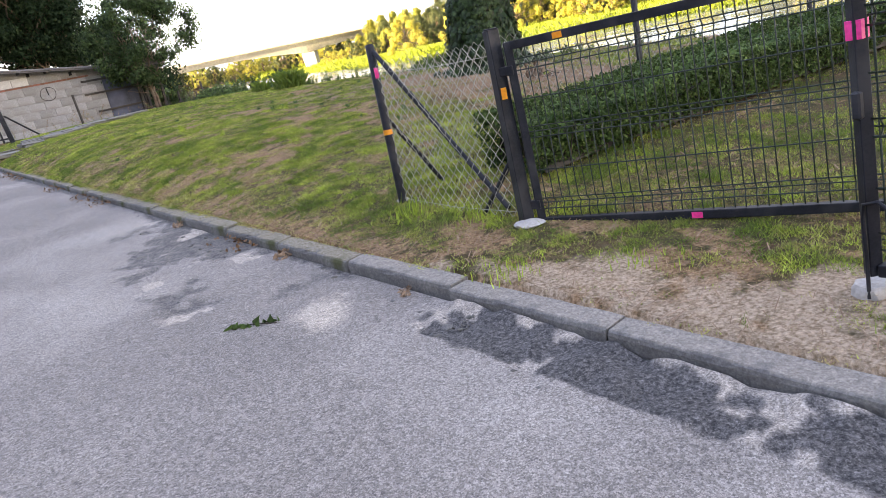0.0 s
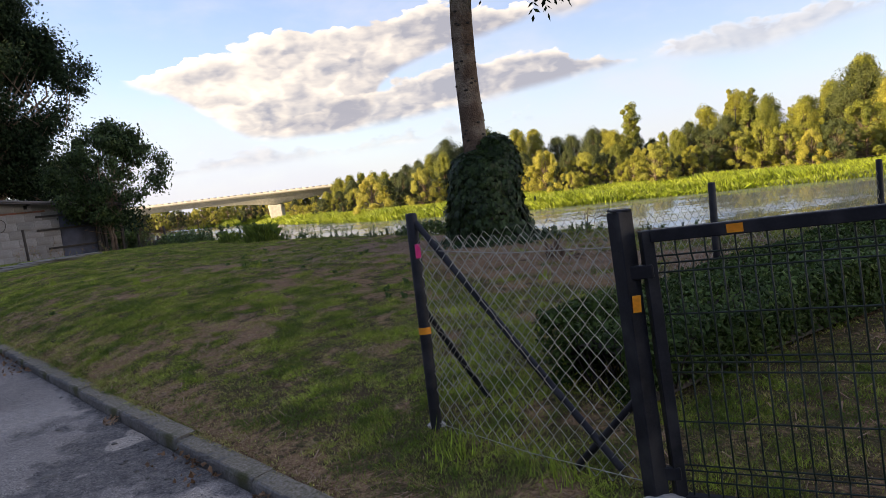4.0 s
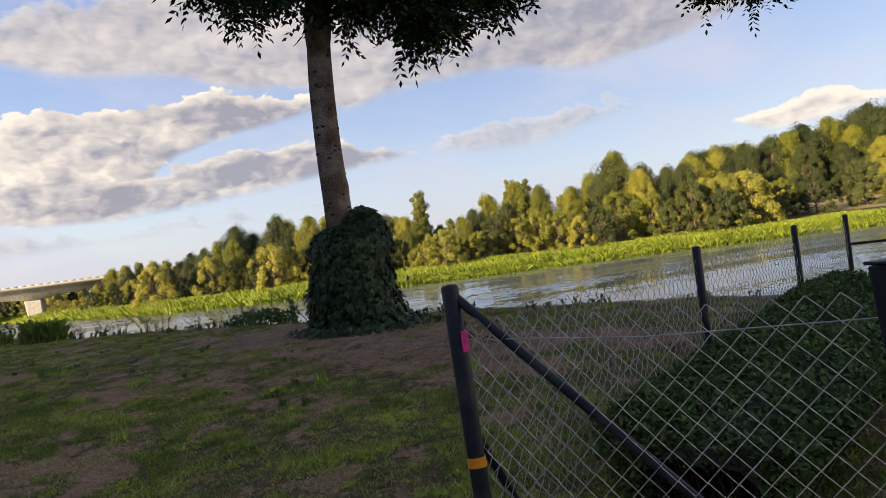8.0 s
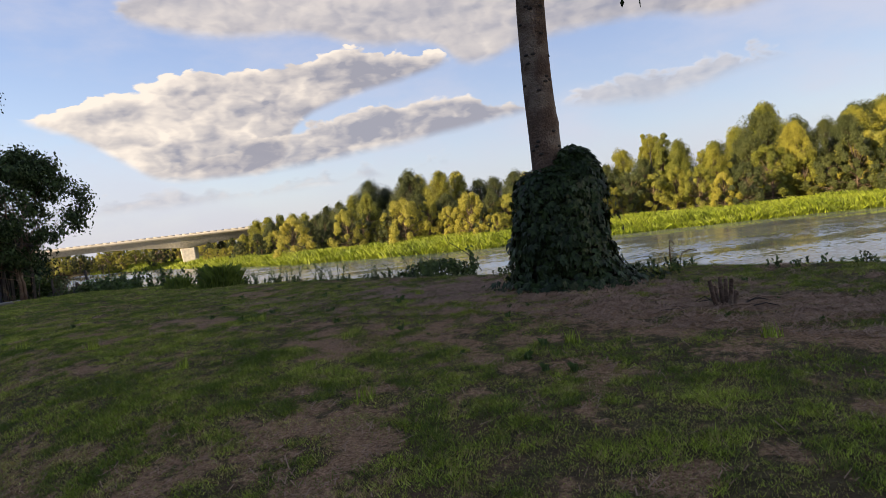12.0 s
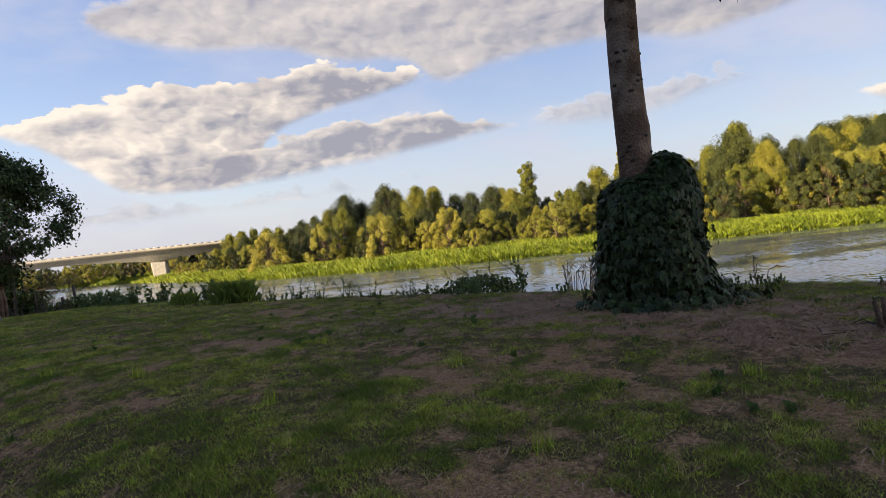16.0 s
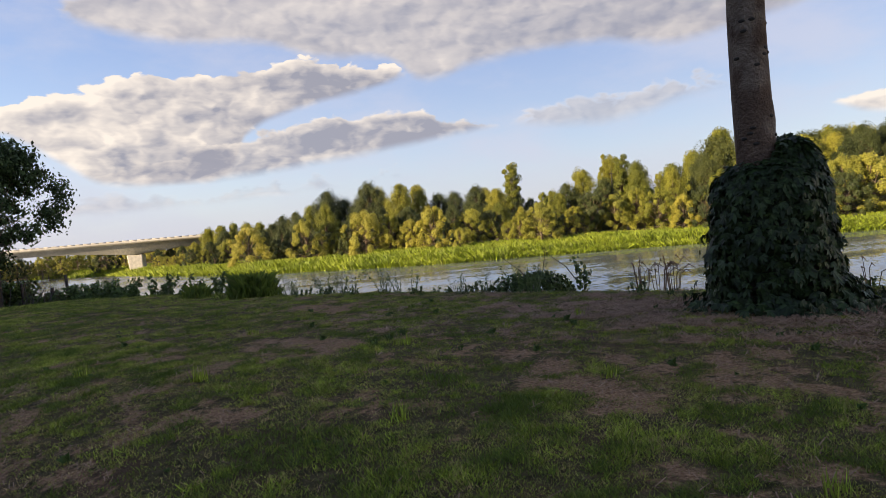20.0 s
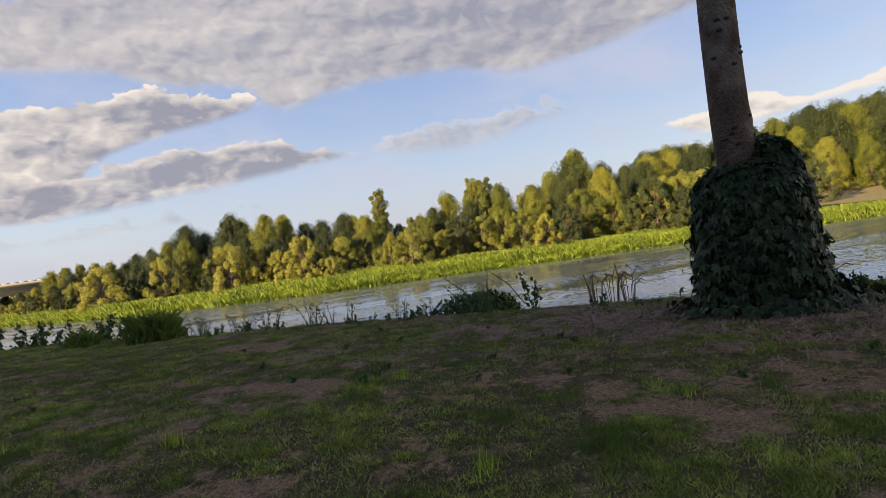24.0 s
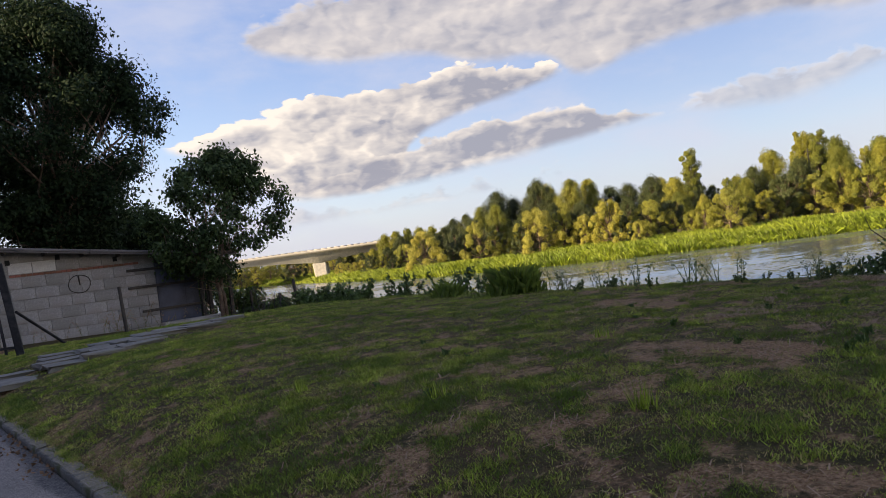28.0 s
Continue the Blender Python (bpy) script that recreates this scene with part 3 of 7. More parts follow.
def joined(pieces):
    """Vertices and faces of several pieces as one."""
    vs, fs, n = [], [], 0
    for v, f in pieces:
        vs.append(v)
        fs.append(np.asarray(f) + n)
        n += len(v)
    return np.concatenate(vs), np.concatenate(fs)


def leaves(rng, centres, size, droop=0.0, outward=None, narrow=0.45, spread=0.55, fold=0.15):
    """One folded leaf a centre, its face turned outwards: four vertices, two triangles each."""
    n = len(centres)
    face = rng.normal(size=(n, 3))
    if outward is not None:
        o = np.asarray(outward, float)
        face = o / (np.linalg.norm(o, axis=1)[:, None] + 1e-9) + face * spread
    face /= np.linalg.norm(face, axis=1)[:, None] + 1e-9
    d = rng.normal(size=(n, 3))
    d[:, 2] -= droop * 2.0
    d -= face * (d * face).sum(1)[:, None]
    d /= np.linalg.norm(d, axis=1)[:, None] + 1e-9
    s = np.cross(face, d)
    ln = (size * rng.uniform(0.6, 1.3, n))[:, None]
    c = np.asarray(centres) - d * ln * 0.4
    v = np.stack([c, c + d * ln * 0.42 + s * ln * narrow - face * ln * fold, c + d * ln, c + d * ln * 0.42 - s * ln * narrow - face * ln * fold], 1).reshape(-1, 3)
    b = np.arange(n)[:, None] * 4
    f = np.concatenate([b + [0, 1, 2], b + [0, 2, 3]], 1).reshape(-1, 3)
    return v, f


def in_ball(rng, n, shell=0.4):
    d = rng.normal(size=(n, 3))
    d /= np.linalg.norm(d, axis=1)[:, None]
    return d * rng.uniform(shell, 1.0, (n, 1)) ** 0.5, d


def vnoise(x, y, scale, seed=0):
    """Smooth value noise in 0..1 on arrays."""
    x, y = np.asarray(x, float) * scale, np.asarray(y, float) * scale
    xi, yi = np.floor(x), np.floor(y)
    fx, fy = x - xi, y - yi
    fx, fy = fx * fx * (3 - 2 * fx), fy * fy * (3 - 2 * fy)

    def h(a, b):
        s = np.sin(a * 127.1 + b * 311.7 + seed * 74.7) * 43758.5453
        return s - np.floor(s)

    return (h(xi, yi) * (1 - fx) + h(xi + 1, yi) * fx) * (1 - fy) + (h(xi, yi + 1) * (1 - fx) + h(xi + 1, yi + 1) * fx) * fy


def smooth01(x):
    x = np.clip(x, 0, 1)
    return x * x * (3 - 2 * x)


# ---- plan: u runs along the kerb away from the gate, v from the road to the river ----
AX, AY = -0.640, 0.768
WATER_Z, KERB_V = -4.0, 2.60


def to_uv(x, y):
    return AX * x + AY * y, AY * x - AX * y


def to_xy(u, v):
    return AX * u + AY * v, AY * u - AX * v


def road_z(u):
    return 0.004 * np.clip(u, -10, 30)


def far_bank(u):
    return np.interp(u, [-400, -100, -20, 9, 39, 60, 75, 110, 150, 200, 240, 300], [420, 205, 150, 137, 116, 102, 92, 84, 92, 106, 110, 100]) + 2.5 * (vnoise(u, 0 * u, 0.12, 5) - 0.5)


def edge_v(u):
    return 9.35 + 0.5 * (vnoise(u, 0 * u, 0.35, 9) - 0.5)


def ground_z(u, v):
    u, v = np.asarray(u, float), np.asarray(v, float)
    w = np.interp(u, [2, 5, 9], [5.5, 2.6, 0.8])
    lawn = 0.085 + road_z(u) + 0.40 * (1 - np.exp(-np.clip(v - 2.7, 0, 50) / w)) + 0.05 * (vnoise(u, v, 0.45, 1) - 0.5) + 0.018 * (vnoise(u, v, 2.2, 2) - 0.5)
    lawn = lawn - smooth01((u - 22.5) / 7) * np.interp(v, [2.6, 4.6, 8.0], [0.10, 0.24, 0.40])
    z = np.where(v > KERB_V + 0.08, lawn, -0.13 + road_z(u))
    drop = smooth01((v - edge_v(u)) / 7.5)
    z = z * (1 - drop) + (-5.6) * drop
    inland = v - far_bank(u)
    rise = -5.6 + 2.6 * smooth01((inland + 4) / 8) + 1.2 * smooth01(inland / 30) + 1.6 * smooth01(inland / 110)
    hill = 16 * smooth01((inland - 25) / 220) * smooth01((75 - u) / 110)
    z = np.where(inland > -4, np.maximum(z, rise + hill), z)
    z = z + 3.4 * smooth01((u - 262) / 25) * (inland < 30) * (z < -3)
    return z


def height_at(x, y):
    return float(ground_z(*to_uv(x, y)))


# bare and dry places: x, y, half length along the kerb, half width
BARE = ((0.9, 11.4, 2.0, 0.9), (1.14, 9.4, 2.2, 0.85), (-2.1, 10.9, 0.9, 0.40), (-2.05, 10.2, 0.7, 0.35), (-1.17, 10.56, 0.6, 0.35), (-0.17, 10.76, 0.8, 0.4),
        (-2.78, 7.7, 0.5, 0.35), (-2.03, 8.13, 0.5, 0.28), (-0.15, 13.14, 1.7, 1.0), (-4.72, 11.77, 0.5, 0.22), (-3.9, 11.1, 0.4, 0.2), (-3.4, 13.0, 0.5, 0.25),
        (-1.6, 8.7, 0.5, 0.22), (-6.0, 13.2, 0.5, 0.2), (2.1, 8.9, 0.8, 0.6))


def dryness(u, v):
    # the places' rims wander, so that none keeps a round outline
    wu_ = u + 1.3 * (vnoise(u, v, 1.1, 41) - 0.5) + 0.5 * (vnoise(u, v, 3.4, 42) - 0.5)
    wv_ = v + 0.8 * (vnoise(u, v, 1.3, 43) - 0.5) + 0.4 * (vnoise(u, v, 4.0, 44) - 0.5)
    d = 0.0 * u
    for x, y, hu, hv in BARE:
        pu, pv = to_uv(x, y)
        r = ((wu_ - pu) / hu) ** 2 + ((wv_ - pv) / hv) ** 2
        d = np.maximum(d, smooth01((1.05 - r + 1.4 * (vnoise(u, v, 5.5, 3) - 0.5)) / 1.3))
    spots = smooth01((vnoise(wu_, wv_, 1.0, 4) * 0.25 + vnoise(u, v, 2.9, 6) * 0.33 + vnoise(u, v, 8.0, 45) * 0.42 - 0.52) / 0.20)
    rim = (v > KERB_V) * smooth01(1 - (v - KERB_V) / 0.75) * smooth01((vnoise(u, v, 1.6, 7) - 0.30) / 0.3) * 0.9
    return np.clip(np.maximum.reduce([d, spots * 0.80, rim]) * (v < 13) * np.where((u < 3.4) & (v > 3.5), 0.5, 1.0), 0, 1)


def sandiness(u, v):
    """Bare sand between the kerb and the gate, wider where cars turn in."""
    reach = np.interp(u, [-0.5, 0.6, 1.3, 2.0, 2.8, 3.6, 4.6], [4.5, 4.1, 3.62, 3.2, 2.98, 2.82, 2.70])
    s = smooth01((reach - v) / 0.28 + 1.6 * (vnoise(u, v, 2.1, 8) - 0.5) + 1.2 * (vnoise(u, v, 6.5, 46) - 0.5)) * smooth01((v - 2.6) / 0.2) * smooth01((4.8 - u) / 0.6)
    return s * (0.30 + 0.70 * smooth01((vnoise(u, v, 3.4, 11) * 0.6 + vnoise(u, v, 9.0, 47) * 0.4 - 0.30) / 0.3))


def axis(parts):
    return np.unique(np.concatenate([np.arange(a, b, s) for a, b, s in parts]).round(4))


def grid(us, vs):
    u, v = np.meshgrid(us, vs, indexing="ij")
    i, j = np.meshgrid(np.arange(len(us) - 1), np.arange(len(vs) - 1), indexing="ij")
    n = len(vs)
    f = np.stack([i * n + j, (i + 1) * n + j, (i + 1) * n + j + 1, i * n + j + 1], -1).reshape(-1, 4)
    return u.ravel(), v.ravel(), f


# ---- ground, road, water ----
us = axis([(-2400, -400, 100), (-400, -60, 12), (-60, -6, 3), (-6, 16, 0.09), (16, 28, 0.2), (28, 80, 2), (80, 420, 8), (420, 2500, 100)])
vs = axis([(-1500, -100, 100), (-100, 0, 10), (0, 2.4, 0.6), (2.4, 11, 0.09), (11, 20, 0.6), (20, 70, 5), (70, 320, 3.5), (320, 700, 25), (700, 2600, 100)])
gu, gv, gf = grid(us, vs)
gx, gy = to_xy(gu, gv)
inland = gv - far_bank(gu)
meadow = smooth01((inland - 8) / 20) * smooth01((vnoise(gu, gv, 0.02, 12) - 0.25) / 0.3)
ground = new("ground", arrays("ground", np.stack([gx, gy, ground_z(gu, gv)], 1), gf, M_TURF,
                              {"dry": dryness(gu, gv), "sand": sandiness(gu, gv), "meadow": meadow}, smooth=True))
tagged(ground, "mown riverside lawn with dry brown patches and bare sand", "ground", kind="structure")

ru, rv, rf = grid(axis([(-40, -2, 2), (-2, 9, 0.035), (9, 16, 0.2), (16, 60, 1.5)]), axis([(-3.4, 0.6, 0.4), (0.6, 1.4, 0.1), (1.4, 2.62, 0.035)]))
gap = KERB_V - rv
ragged = vnoise(ru, rv, 1.3, 21) * 0.5 + vnoise(ru, rv, 5.0, 22) * 0.3 + vnoise(ru, rv, 13.0, 26) * 0.2
# the crumbled strip along the kerb at the gate, and the cracked surface further on
near = smooth01((0.315 + 0.14 * (ragged - 0.5) - gap) / 0.03) * smooth01((3.15 - ru + 0.5 * (ragged - 0.5)) / 0.15)
mid = smooth01((ragged - 0.40 + 0.25 * smooth01((0.9 - gap) / 0.9) - 0.12) / 0.14) * smooth01((ru - 3.7) / 0.5) * smooth01((8.2 - ru) / 1.2) * smooth01((1.20 - gap) / 0.35)
grit = smooth01((vnoise(ru, rv, 3.3, 25) * 0.7 + vnoise(ru, rv, 9.0, 27) * 0.3 - 0.62) / 0.07)
crumbs = smooth01((vnoise(ru, rv, 4.6, 29) * 0.55 + vnoise(ru, rv, 12.0, 30) * 0.45 - 0.55) / 0.07)
lump = vnoise(ru, rv, 7.0, 23) * 0.6 + vnoise(ru, rv, 15.0, 28) * 0.4
gutter = smooth01((0.16 + 0.25 * (ragged - 0.5) - gap) / 0.10) * smooth01((ru - 3.6) / 0.4)
strip = np.maximum.reduce([near * (1 - 0.75 * crumbs), mid * 0.62 * (1 - grit), gutter * 0.7])
patch_sand = np.exp(-(((ru - 3.55 - 0.5 * (rv - 2.2)) / 0.22) ** 2 + ((rv - 2.15) / 0.22) ** 2)) * 1.1 * smooth01(ragged * 2)
rz = road_z(ru) + near * (-0.026 + 0.064 * lump + 0.018 * smooth01(1 - gap / 0.12)) + mid * (-0.014 + 0.012 * lump) + 0.003 * (vnoise(ru, rv, 14.0, 24) - 0.5)
rx, ry = to_xy(ru, rv)
road = new("road", arrays("road", np.stack([rx, ry, rz], 1), rf, M_ASPHALT, {"broken": strip, "sand": np.clip(np.maximum(patch_sand, np.maximum(near * crumbs * 0.55, grit * mid * 0.9)), 0, 1)}, smooth=True))
tagged(road, "worn grey asphalt lane crumbling along its kerb", "road", kind="structure")

wu, wv, wf = grid(axis([(-2400, 2500, 350)]), axis([(9.4, 2500, 350)]))
wx, wy = to_xy(wu, wv)
water = new("water", arrays("water", np.stack([wx, wy, 0 * wx + WATER_Z], 1), wf, M_WATER))
tagged(water, "calm rippled river reflecting sky and reeds", "river", kind="structure")

# unseen wall added across the lane to keep the lawn in evening shade
wall_street = new("wall_street", finish(boxed(Matrix.Translation((*to_xy(8, -44), 8.5)) @ pose(0, 0, 0, 0, 0, 129.8), (260, 9, 19.0)), "wall_street", M_RENDER))
tagged(wall_street, "unseen wall added across the lane to shade the lawn", "wall", kind="structure")


# ---- fence, gate and hedge ----
def tape(parent, m, size, material, name):
    part("tape", boxed(m, size, 0.0), material, parent, name)


def lean_post(parent, base, top, radius, material=None, cap=0.0):
    """A round steel post with a domed cap, sunk a little into the ground."""
    base, top = Vector(base), Vector(top)
    way = (top - base).normalized()
    pts = [base - way * 0.12, base + way * 0.3, top - way * 0.004, top + way * 0.004, top + way * 0.008]
    v, f = tube(pts, [radius, radius, radius, radius * 0.85, radius * 0.05], 14)
    return under("post", arrays("post", v, f, material or M_STEEL, smooth=False), parent)


def chain_mesh(a, b, low, high, diamond=0.082, wire=0.0023, wobble=0.006, seed=0):
    """Woven zigzag wires between two uprights a and b: each wire swings half a diamond to both sides."""
    rng = np.random.default_rng(seed)
    a, b = np.array(a, float), np.array(b, float)
    length = np.linalg.norm(b - a)
    along = (b - a) / length
    out = np.array([along[1], -along[0], 0])
    n, k = int(length / (diamond / 2)), int((high - low) / (diamond / 2))
    pieces = []
    for i in range(1, n):
        j = np.arange(k + 1)
        s = (i + 0.5 * np.where((j + i) % 2, 1, -1)) * diamond / 2
        s = np.clip(s, 0, length)
        p = a + along * s[:, None] + np.array([0, 0, 1.0]) * (low + j * diamond / 2)[:, None]
        p += out * (0.0022 * np.where(i % 2, 1, -1) + wobble * np.sin(s * 5 + j * 0.35))[:, None]
        p[:, 2] += 0.01 * np.sin(s * 3.1 + seed)
        pieces.append(tube(p, wire, 3, False))
    return joined(pieces)


P1, P1T = (-0.24, 5.61, 0.14), (-0.25, 5.68, 1.26)
GP, GPT = (0.55, 4.60, 0.10), (0.515, 4.68, 1.22)
BACK = ((1.86, 7.00), (3.85, 8.15), (5.62, 9.15))


def roadside_fence():
    f = thing("chain_link_fence", "grey chain-link panel between dark steel posts with braces", "fence")
    p = lean_post(f, P1, P1T, 0.030)
    g = part("gate_post", beam((GP[0], GP[1], 0.0), GPT, 0.068, 0.068, 0.004), M_STEEL, f, "square anthracite steel gate post")
    part("cap", boxed(Matrix.Translation((GPT[0], GPT[1], GPT[2] + 0.004)), (0.072, 0.072, 0.008), 0.002), M_STEEL, g)
    a, b = np.array(P1), np.array(GP)
    way = (b - a)[:2] / np.linalg.norm((b - a)[:2])
    lean = np.array([-0.02, 0.075, 0])
    v, fc = chain_mesh((a[0] + way[0] * 0.03, a[1] + way[1] * 0.03, 0), (b[0] - way[0] * 0.04, b[1] - way[1] * 0.04, 0), 0.17, 1.17, seed=3)
    v = v + lean * ((v[:, 2:3] - 0.15) / 1.1)
    under("wire_mesh", arrays("wire_mesh", v, fc, M_WIRE), f, "galvanised diamond wire mesh")
    for z in (0.2, 1.08):
        q = lean * (z - 0.15) / 1.1
        pts = [a * (1, 1, 0) + q + (0, 0, z), (a + b) / 2 * (1, 1, 0) + q + (0, 0, z - 0.015), b * (1, 1, 0) + q + (0, 0, z + 0.01)]
        vv, ff = tube(pts, 0.002, 5, False)
        under("tension_wire", arrays("tension_wire", vv, ff, M_WIRE), f)
    # braces: across the panel, back along the river fence, and a short one at the gate post
    for p0, p1 in (((-0.235, 5.67, 1.22), (0.46, 4.74, 0.22)), ((-0.23, 5.66, 0.76), (0.07, 5.86, 0.20)), ((0.52, 4.66, 0.52), (0.30, 4.98, 0.12))):
        vv, ff = tube([p0, p1], 0.016, 10)
        under("brace", arrays("brace", vv, ff, M_STEEL, smooth=True), f)
    vv, ff = tube([(-0.2446, 5.6420, 0.653), (-0.2449, 5.6441, 0.687)], 0.0325, 14)
    under("tape", arrays("tape", vv, ff, M_ORANGE), f, "orange tape round the post")
    tape(f, Matrix.Translation((-0.235, 5.633, 1.075)) @ pose(0, 0, 0, 0, 0, 20), (0.026, 0.008, 0.070), M_PINK, "pink reflective tape")
    tape(f, Matrix.Translation((0.532, 4.613, 0.885)) @ pose(0, 0, 0, 4, 0, 0), (0.030, 0.006, 0.062), M_ORANGE, "orange reflective tape")
    for (x, y), s in ((P1[:2], 0.06), (GP[:2], 0.11)):
        bm = bmesh.new()
        bmesh.ops.create_icosphere(bm, subdivisions=2, radius=1.0)
        for vtx in bm.verts:
            vtx.co = Vector((vtx.co.x * s * 0.8, vtx.co.y * s * 0.7, vtx.co.z * 0.022)) * (1 + 0.25 * noise.noise(vtx.co * 2.5)) + Vector((x, y + (0.02 if s < 0.07 else -0.05), height_at(x, y) + 0.005))
        part("footing", bm, M_CONCRETE, f, "rough pale concrete footing")


roadside_fence()


def wire_panel(parent, start, way, length, low, high, side):
    """Upright wires folded at the paired cross wires, each its own piece, and the cross wires."""
    sx, sy = start
    wx_, wy_ = way
    folds = [low + (high - low) * f for f in (0.10, 0.52, 0.90)]
    zs, off = [low], [0.0]
    for f0 in folds:
        zs += [f0 - 0.03, f0, f0 + 0.03]
        off += [0.0, 0.022, 0.0]
    zs.append(high)
    off.append(0.0)
    pts = [(0, o * side, z) for o, z in zip(off, zs)]
    v, f = tube(pts, 0.0034, 4)
    me = arrays("wire", v, f, M_GREENWIRE)
    turn = math.degrees(math.atan2(wy_, wx_))
    n = int(length / 0.05)
    for i in range(1, n):
        ob = under("wire", me, parent)
        ob.matrix_local = pose(sx + wx_ * i * 0.05, sy + wy_ * i * 0.05, 0, 0, 0, turn)
    for f0 in folds:
        for dz in (-0.03, 0.0, 0.03):
            o = (0.022 if dz == 0 else 0.0) * side
            a = (sx - wy_ * o, sy + wx_ * o, f0 + dz)
            b = (sx + wx_ * length - wy_ * o, sy + wy_ * length + wx_ * o, f0 + dz)
            v2, f2 = tube([a, b], 0.0034, 4)
            under("cross_wire", arrays("cross_wire", v2, f2, M_GREENWIRE), parent)
    for fz in (0.30, 0.71):
        z = low + (high - low) * fz
        v2, f2 = tube([(sx, sy, z), (sx + wx_ * length, sy + wy_ * length, z)], 0.0034, 4)
        under("cross_wire", arrays("cross_wire", v2, f2, M_GREENWIRE), parent)


def gate_leaf(label, start, end, low, high, side):
    g = thing("gate_leaf", label, "gate", group="leaves of the double gate")
    s, e = np.array(start, float), np.array(end, float)
    length = float(np.linalg.norm(e - s))
    way = (e - s) / length
    bar = 0.044
    for p in (s, e):
        part("upright", beam((p[0], p[1], low), (p[0], p[1], high), bar, bar), M_STEEL, g)
    for z in (low + bar / 2, high - bar / 2):
        i0, i1 = s + way * (bar / 2 + 0.0005), e - way * (bar / 2 + 0.0005)
        part("rail", beam((*i0, z), (*i1, z), bar, bar), M_STEEL, g)
    wire_panel(g, tuple(s), tuple(way), length, low + 0.03, high - 0.03, side)
    return g, s, way, length


LEAF1, LEAF1E = (0.632, 4.595), (2.09, 3.565)
gate_a, s1, w1, l1 = gate_leaf("dark steel gate leaf with green wire panel standing ajar", LEAF1, LEAF1E, 0.123, 1.147, 1)
for z in (0.25, 1.00):
    part("hinge", boxed(Matrix.Translation((0.595, 4.60, z)) @ pose(0, 0, 0, 0, 0, -30), (0.10, 0.028, 0.05), 0.004), M_STEEL, gate_a)
n1 = np.array([-w1[1], w1[0]])
for frac, z, mat_, nm in ((0.172, 1.125, M_ORANGE, "orange tape on the top rail"), (0.49, 0.145, M_PINK, "pink tape on the bottom rail"), (0.82, 1.125, M_PINK, "pink tape on the top rail")):
    p = s1 + w1 * l1 * frac
    tape(gate_a, Matrix.Translation((p[0], p[1], z)) @ pose(0, 0, 0, 0, 0, math.degrees(math.atan2(w1[1], w1[0]))), (0.052, 0.050, 0.030), mat_, nm)

# the free end of the leaf stands higher than its hinges
hinge_at = Matrix.Translation((*LEAF1, 0.12))
gate_a.matrix_basis = hinge_at @ Matrix.Rotation(radians(-3.0), 4, (-w1[1], w1[0], 0)) @ hinge_at.inverted()
LEAF2 = (1.595, 3.045)
LEAF2E = (LEAF2[0] + 1.62 * 0.575, LEAF2[1] - 1.62 * 0.818)
gate_b, s2, w2, l2 = gate_leaf("dark steel gate leaf with green wire panel, closed", LEAF2, LEAF2E, 0.205, 1.195, 1)
turn2 = math.degrees(math.atan2(w2[1], w2[0]))
tape(gate_b, Matrix.Translation((*LEAF2, 1.035)) @ pose(0, 0, 0, 0, 0, turn2), (0.050, 0.050, 0.060), M_PINK, "pink tape on the upright")
p = s2 + w2 * 0.42
tape(gate_b, Matrix.Translation((p[0], p[1], 1.168)) @ pose(0, 0, 0, 0, 0, turn2), (0.06, 0.050, 0.030), M_ORANGE, "orange tape on the top rail")
p = s2 + w2 * 0.22
tape(gate_b, Matrix.Translation((p[0], p[1], 0.242)) @ pose(0, 0, 0, 0, 0, turn2), (0.03, 0.050, 0.014), M_PINK, "pink tape on the bottom rail")
nb = np.array([w2[1], -w2[0]])
rod = [s2 + w2 * 0.045 + nb * 0.035, s2 + nb * 0.040]
v, f = tube([(*(rod[0] + w2 * 0.03), 0.455), (*rod[0], 0.48), (*rod[1], 0.47), (*(rod[1] + nb * 0.004), 0.42), (*rod[1], 0.30), (*rod[1], 0.13)], 0.007, 8)
under("drop_rod", arrays("drop_rod", v, f, M_STEEL), gate_b, "dark drop rod with bent handle")
h0, h1 = s2 + nb * 0.03, s2 + w2 * 0.34 + nb * 0.03
v, f = tube([(*h0, 1.175), (*((h0 + h1) / 2), 1.19), (*h1, 1.185), (*(h1 + w2 * 0.03), 1.16), (*(h1 + w2 * 0.035), 1.07)], 0.013, 8)
under("latch_handle", arrays("latch_handle", v, f, M_STEEL, smooth=True), gate_b, "curved latch bar on the gate top")
part("lock_case", boxed(Matrix.Translation((*(s2 + nb * 0.03), 0.80)) @ pose(0, 0, 0, 0, 0, turn2), (0.03, 0.03, 0.09), 0.006), M_STEEL, gate_b)
foot_at = Matrix.Translation((*LEAF2, 0.2))
gate_b.matrix_basis = foot_at @ Matrix.Rotation(0.050, 4, (-0.55, -0.84, 0)) @ foot_at.inverted()
right_post = thing("gate_post", "square dark steel post of the closed gate leaf", "post")
part("shaft", beam((LEAF2E[0] + 0.04, LEAF2E[1] - 0.06, 0.0), (LEAF2E[0] + 0.04, LEAF2E[1] - 0.06, 1.24), 0.068, 0.068, 0.004), M_STEEL, right_post)
slab = bmesh.new()
bmesh.ops.create_icosphere(slab, subdivisions=3, radius=1.0)
for vtx in slab.verts:
    vtx.co = Vector((vtx.co.x * 0.075, vtx.co.y * 0.060, max(min(vtx.co.z, 0.4), -0.4) * 0.09)) * (1 + 0.22 * noise.noise(vtx.co * 2.0)) + Vector((1.61, 3.065, height_at(1.61, 3.065) + 0.002))
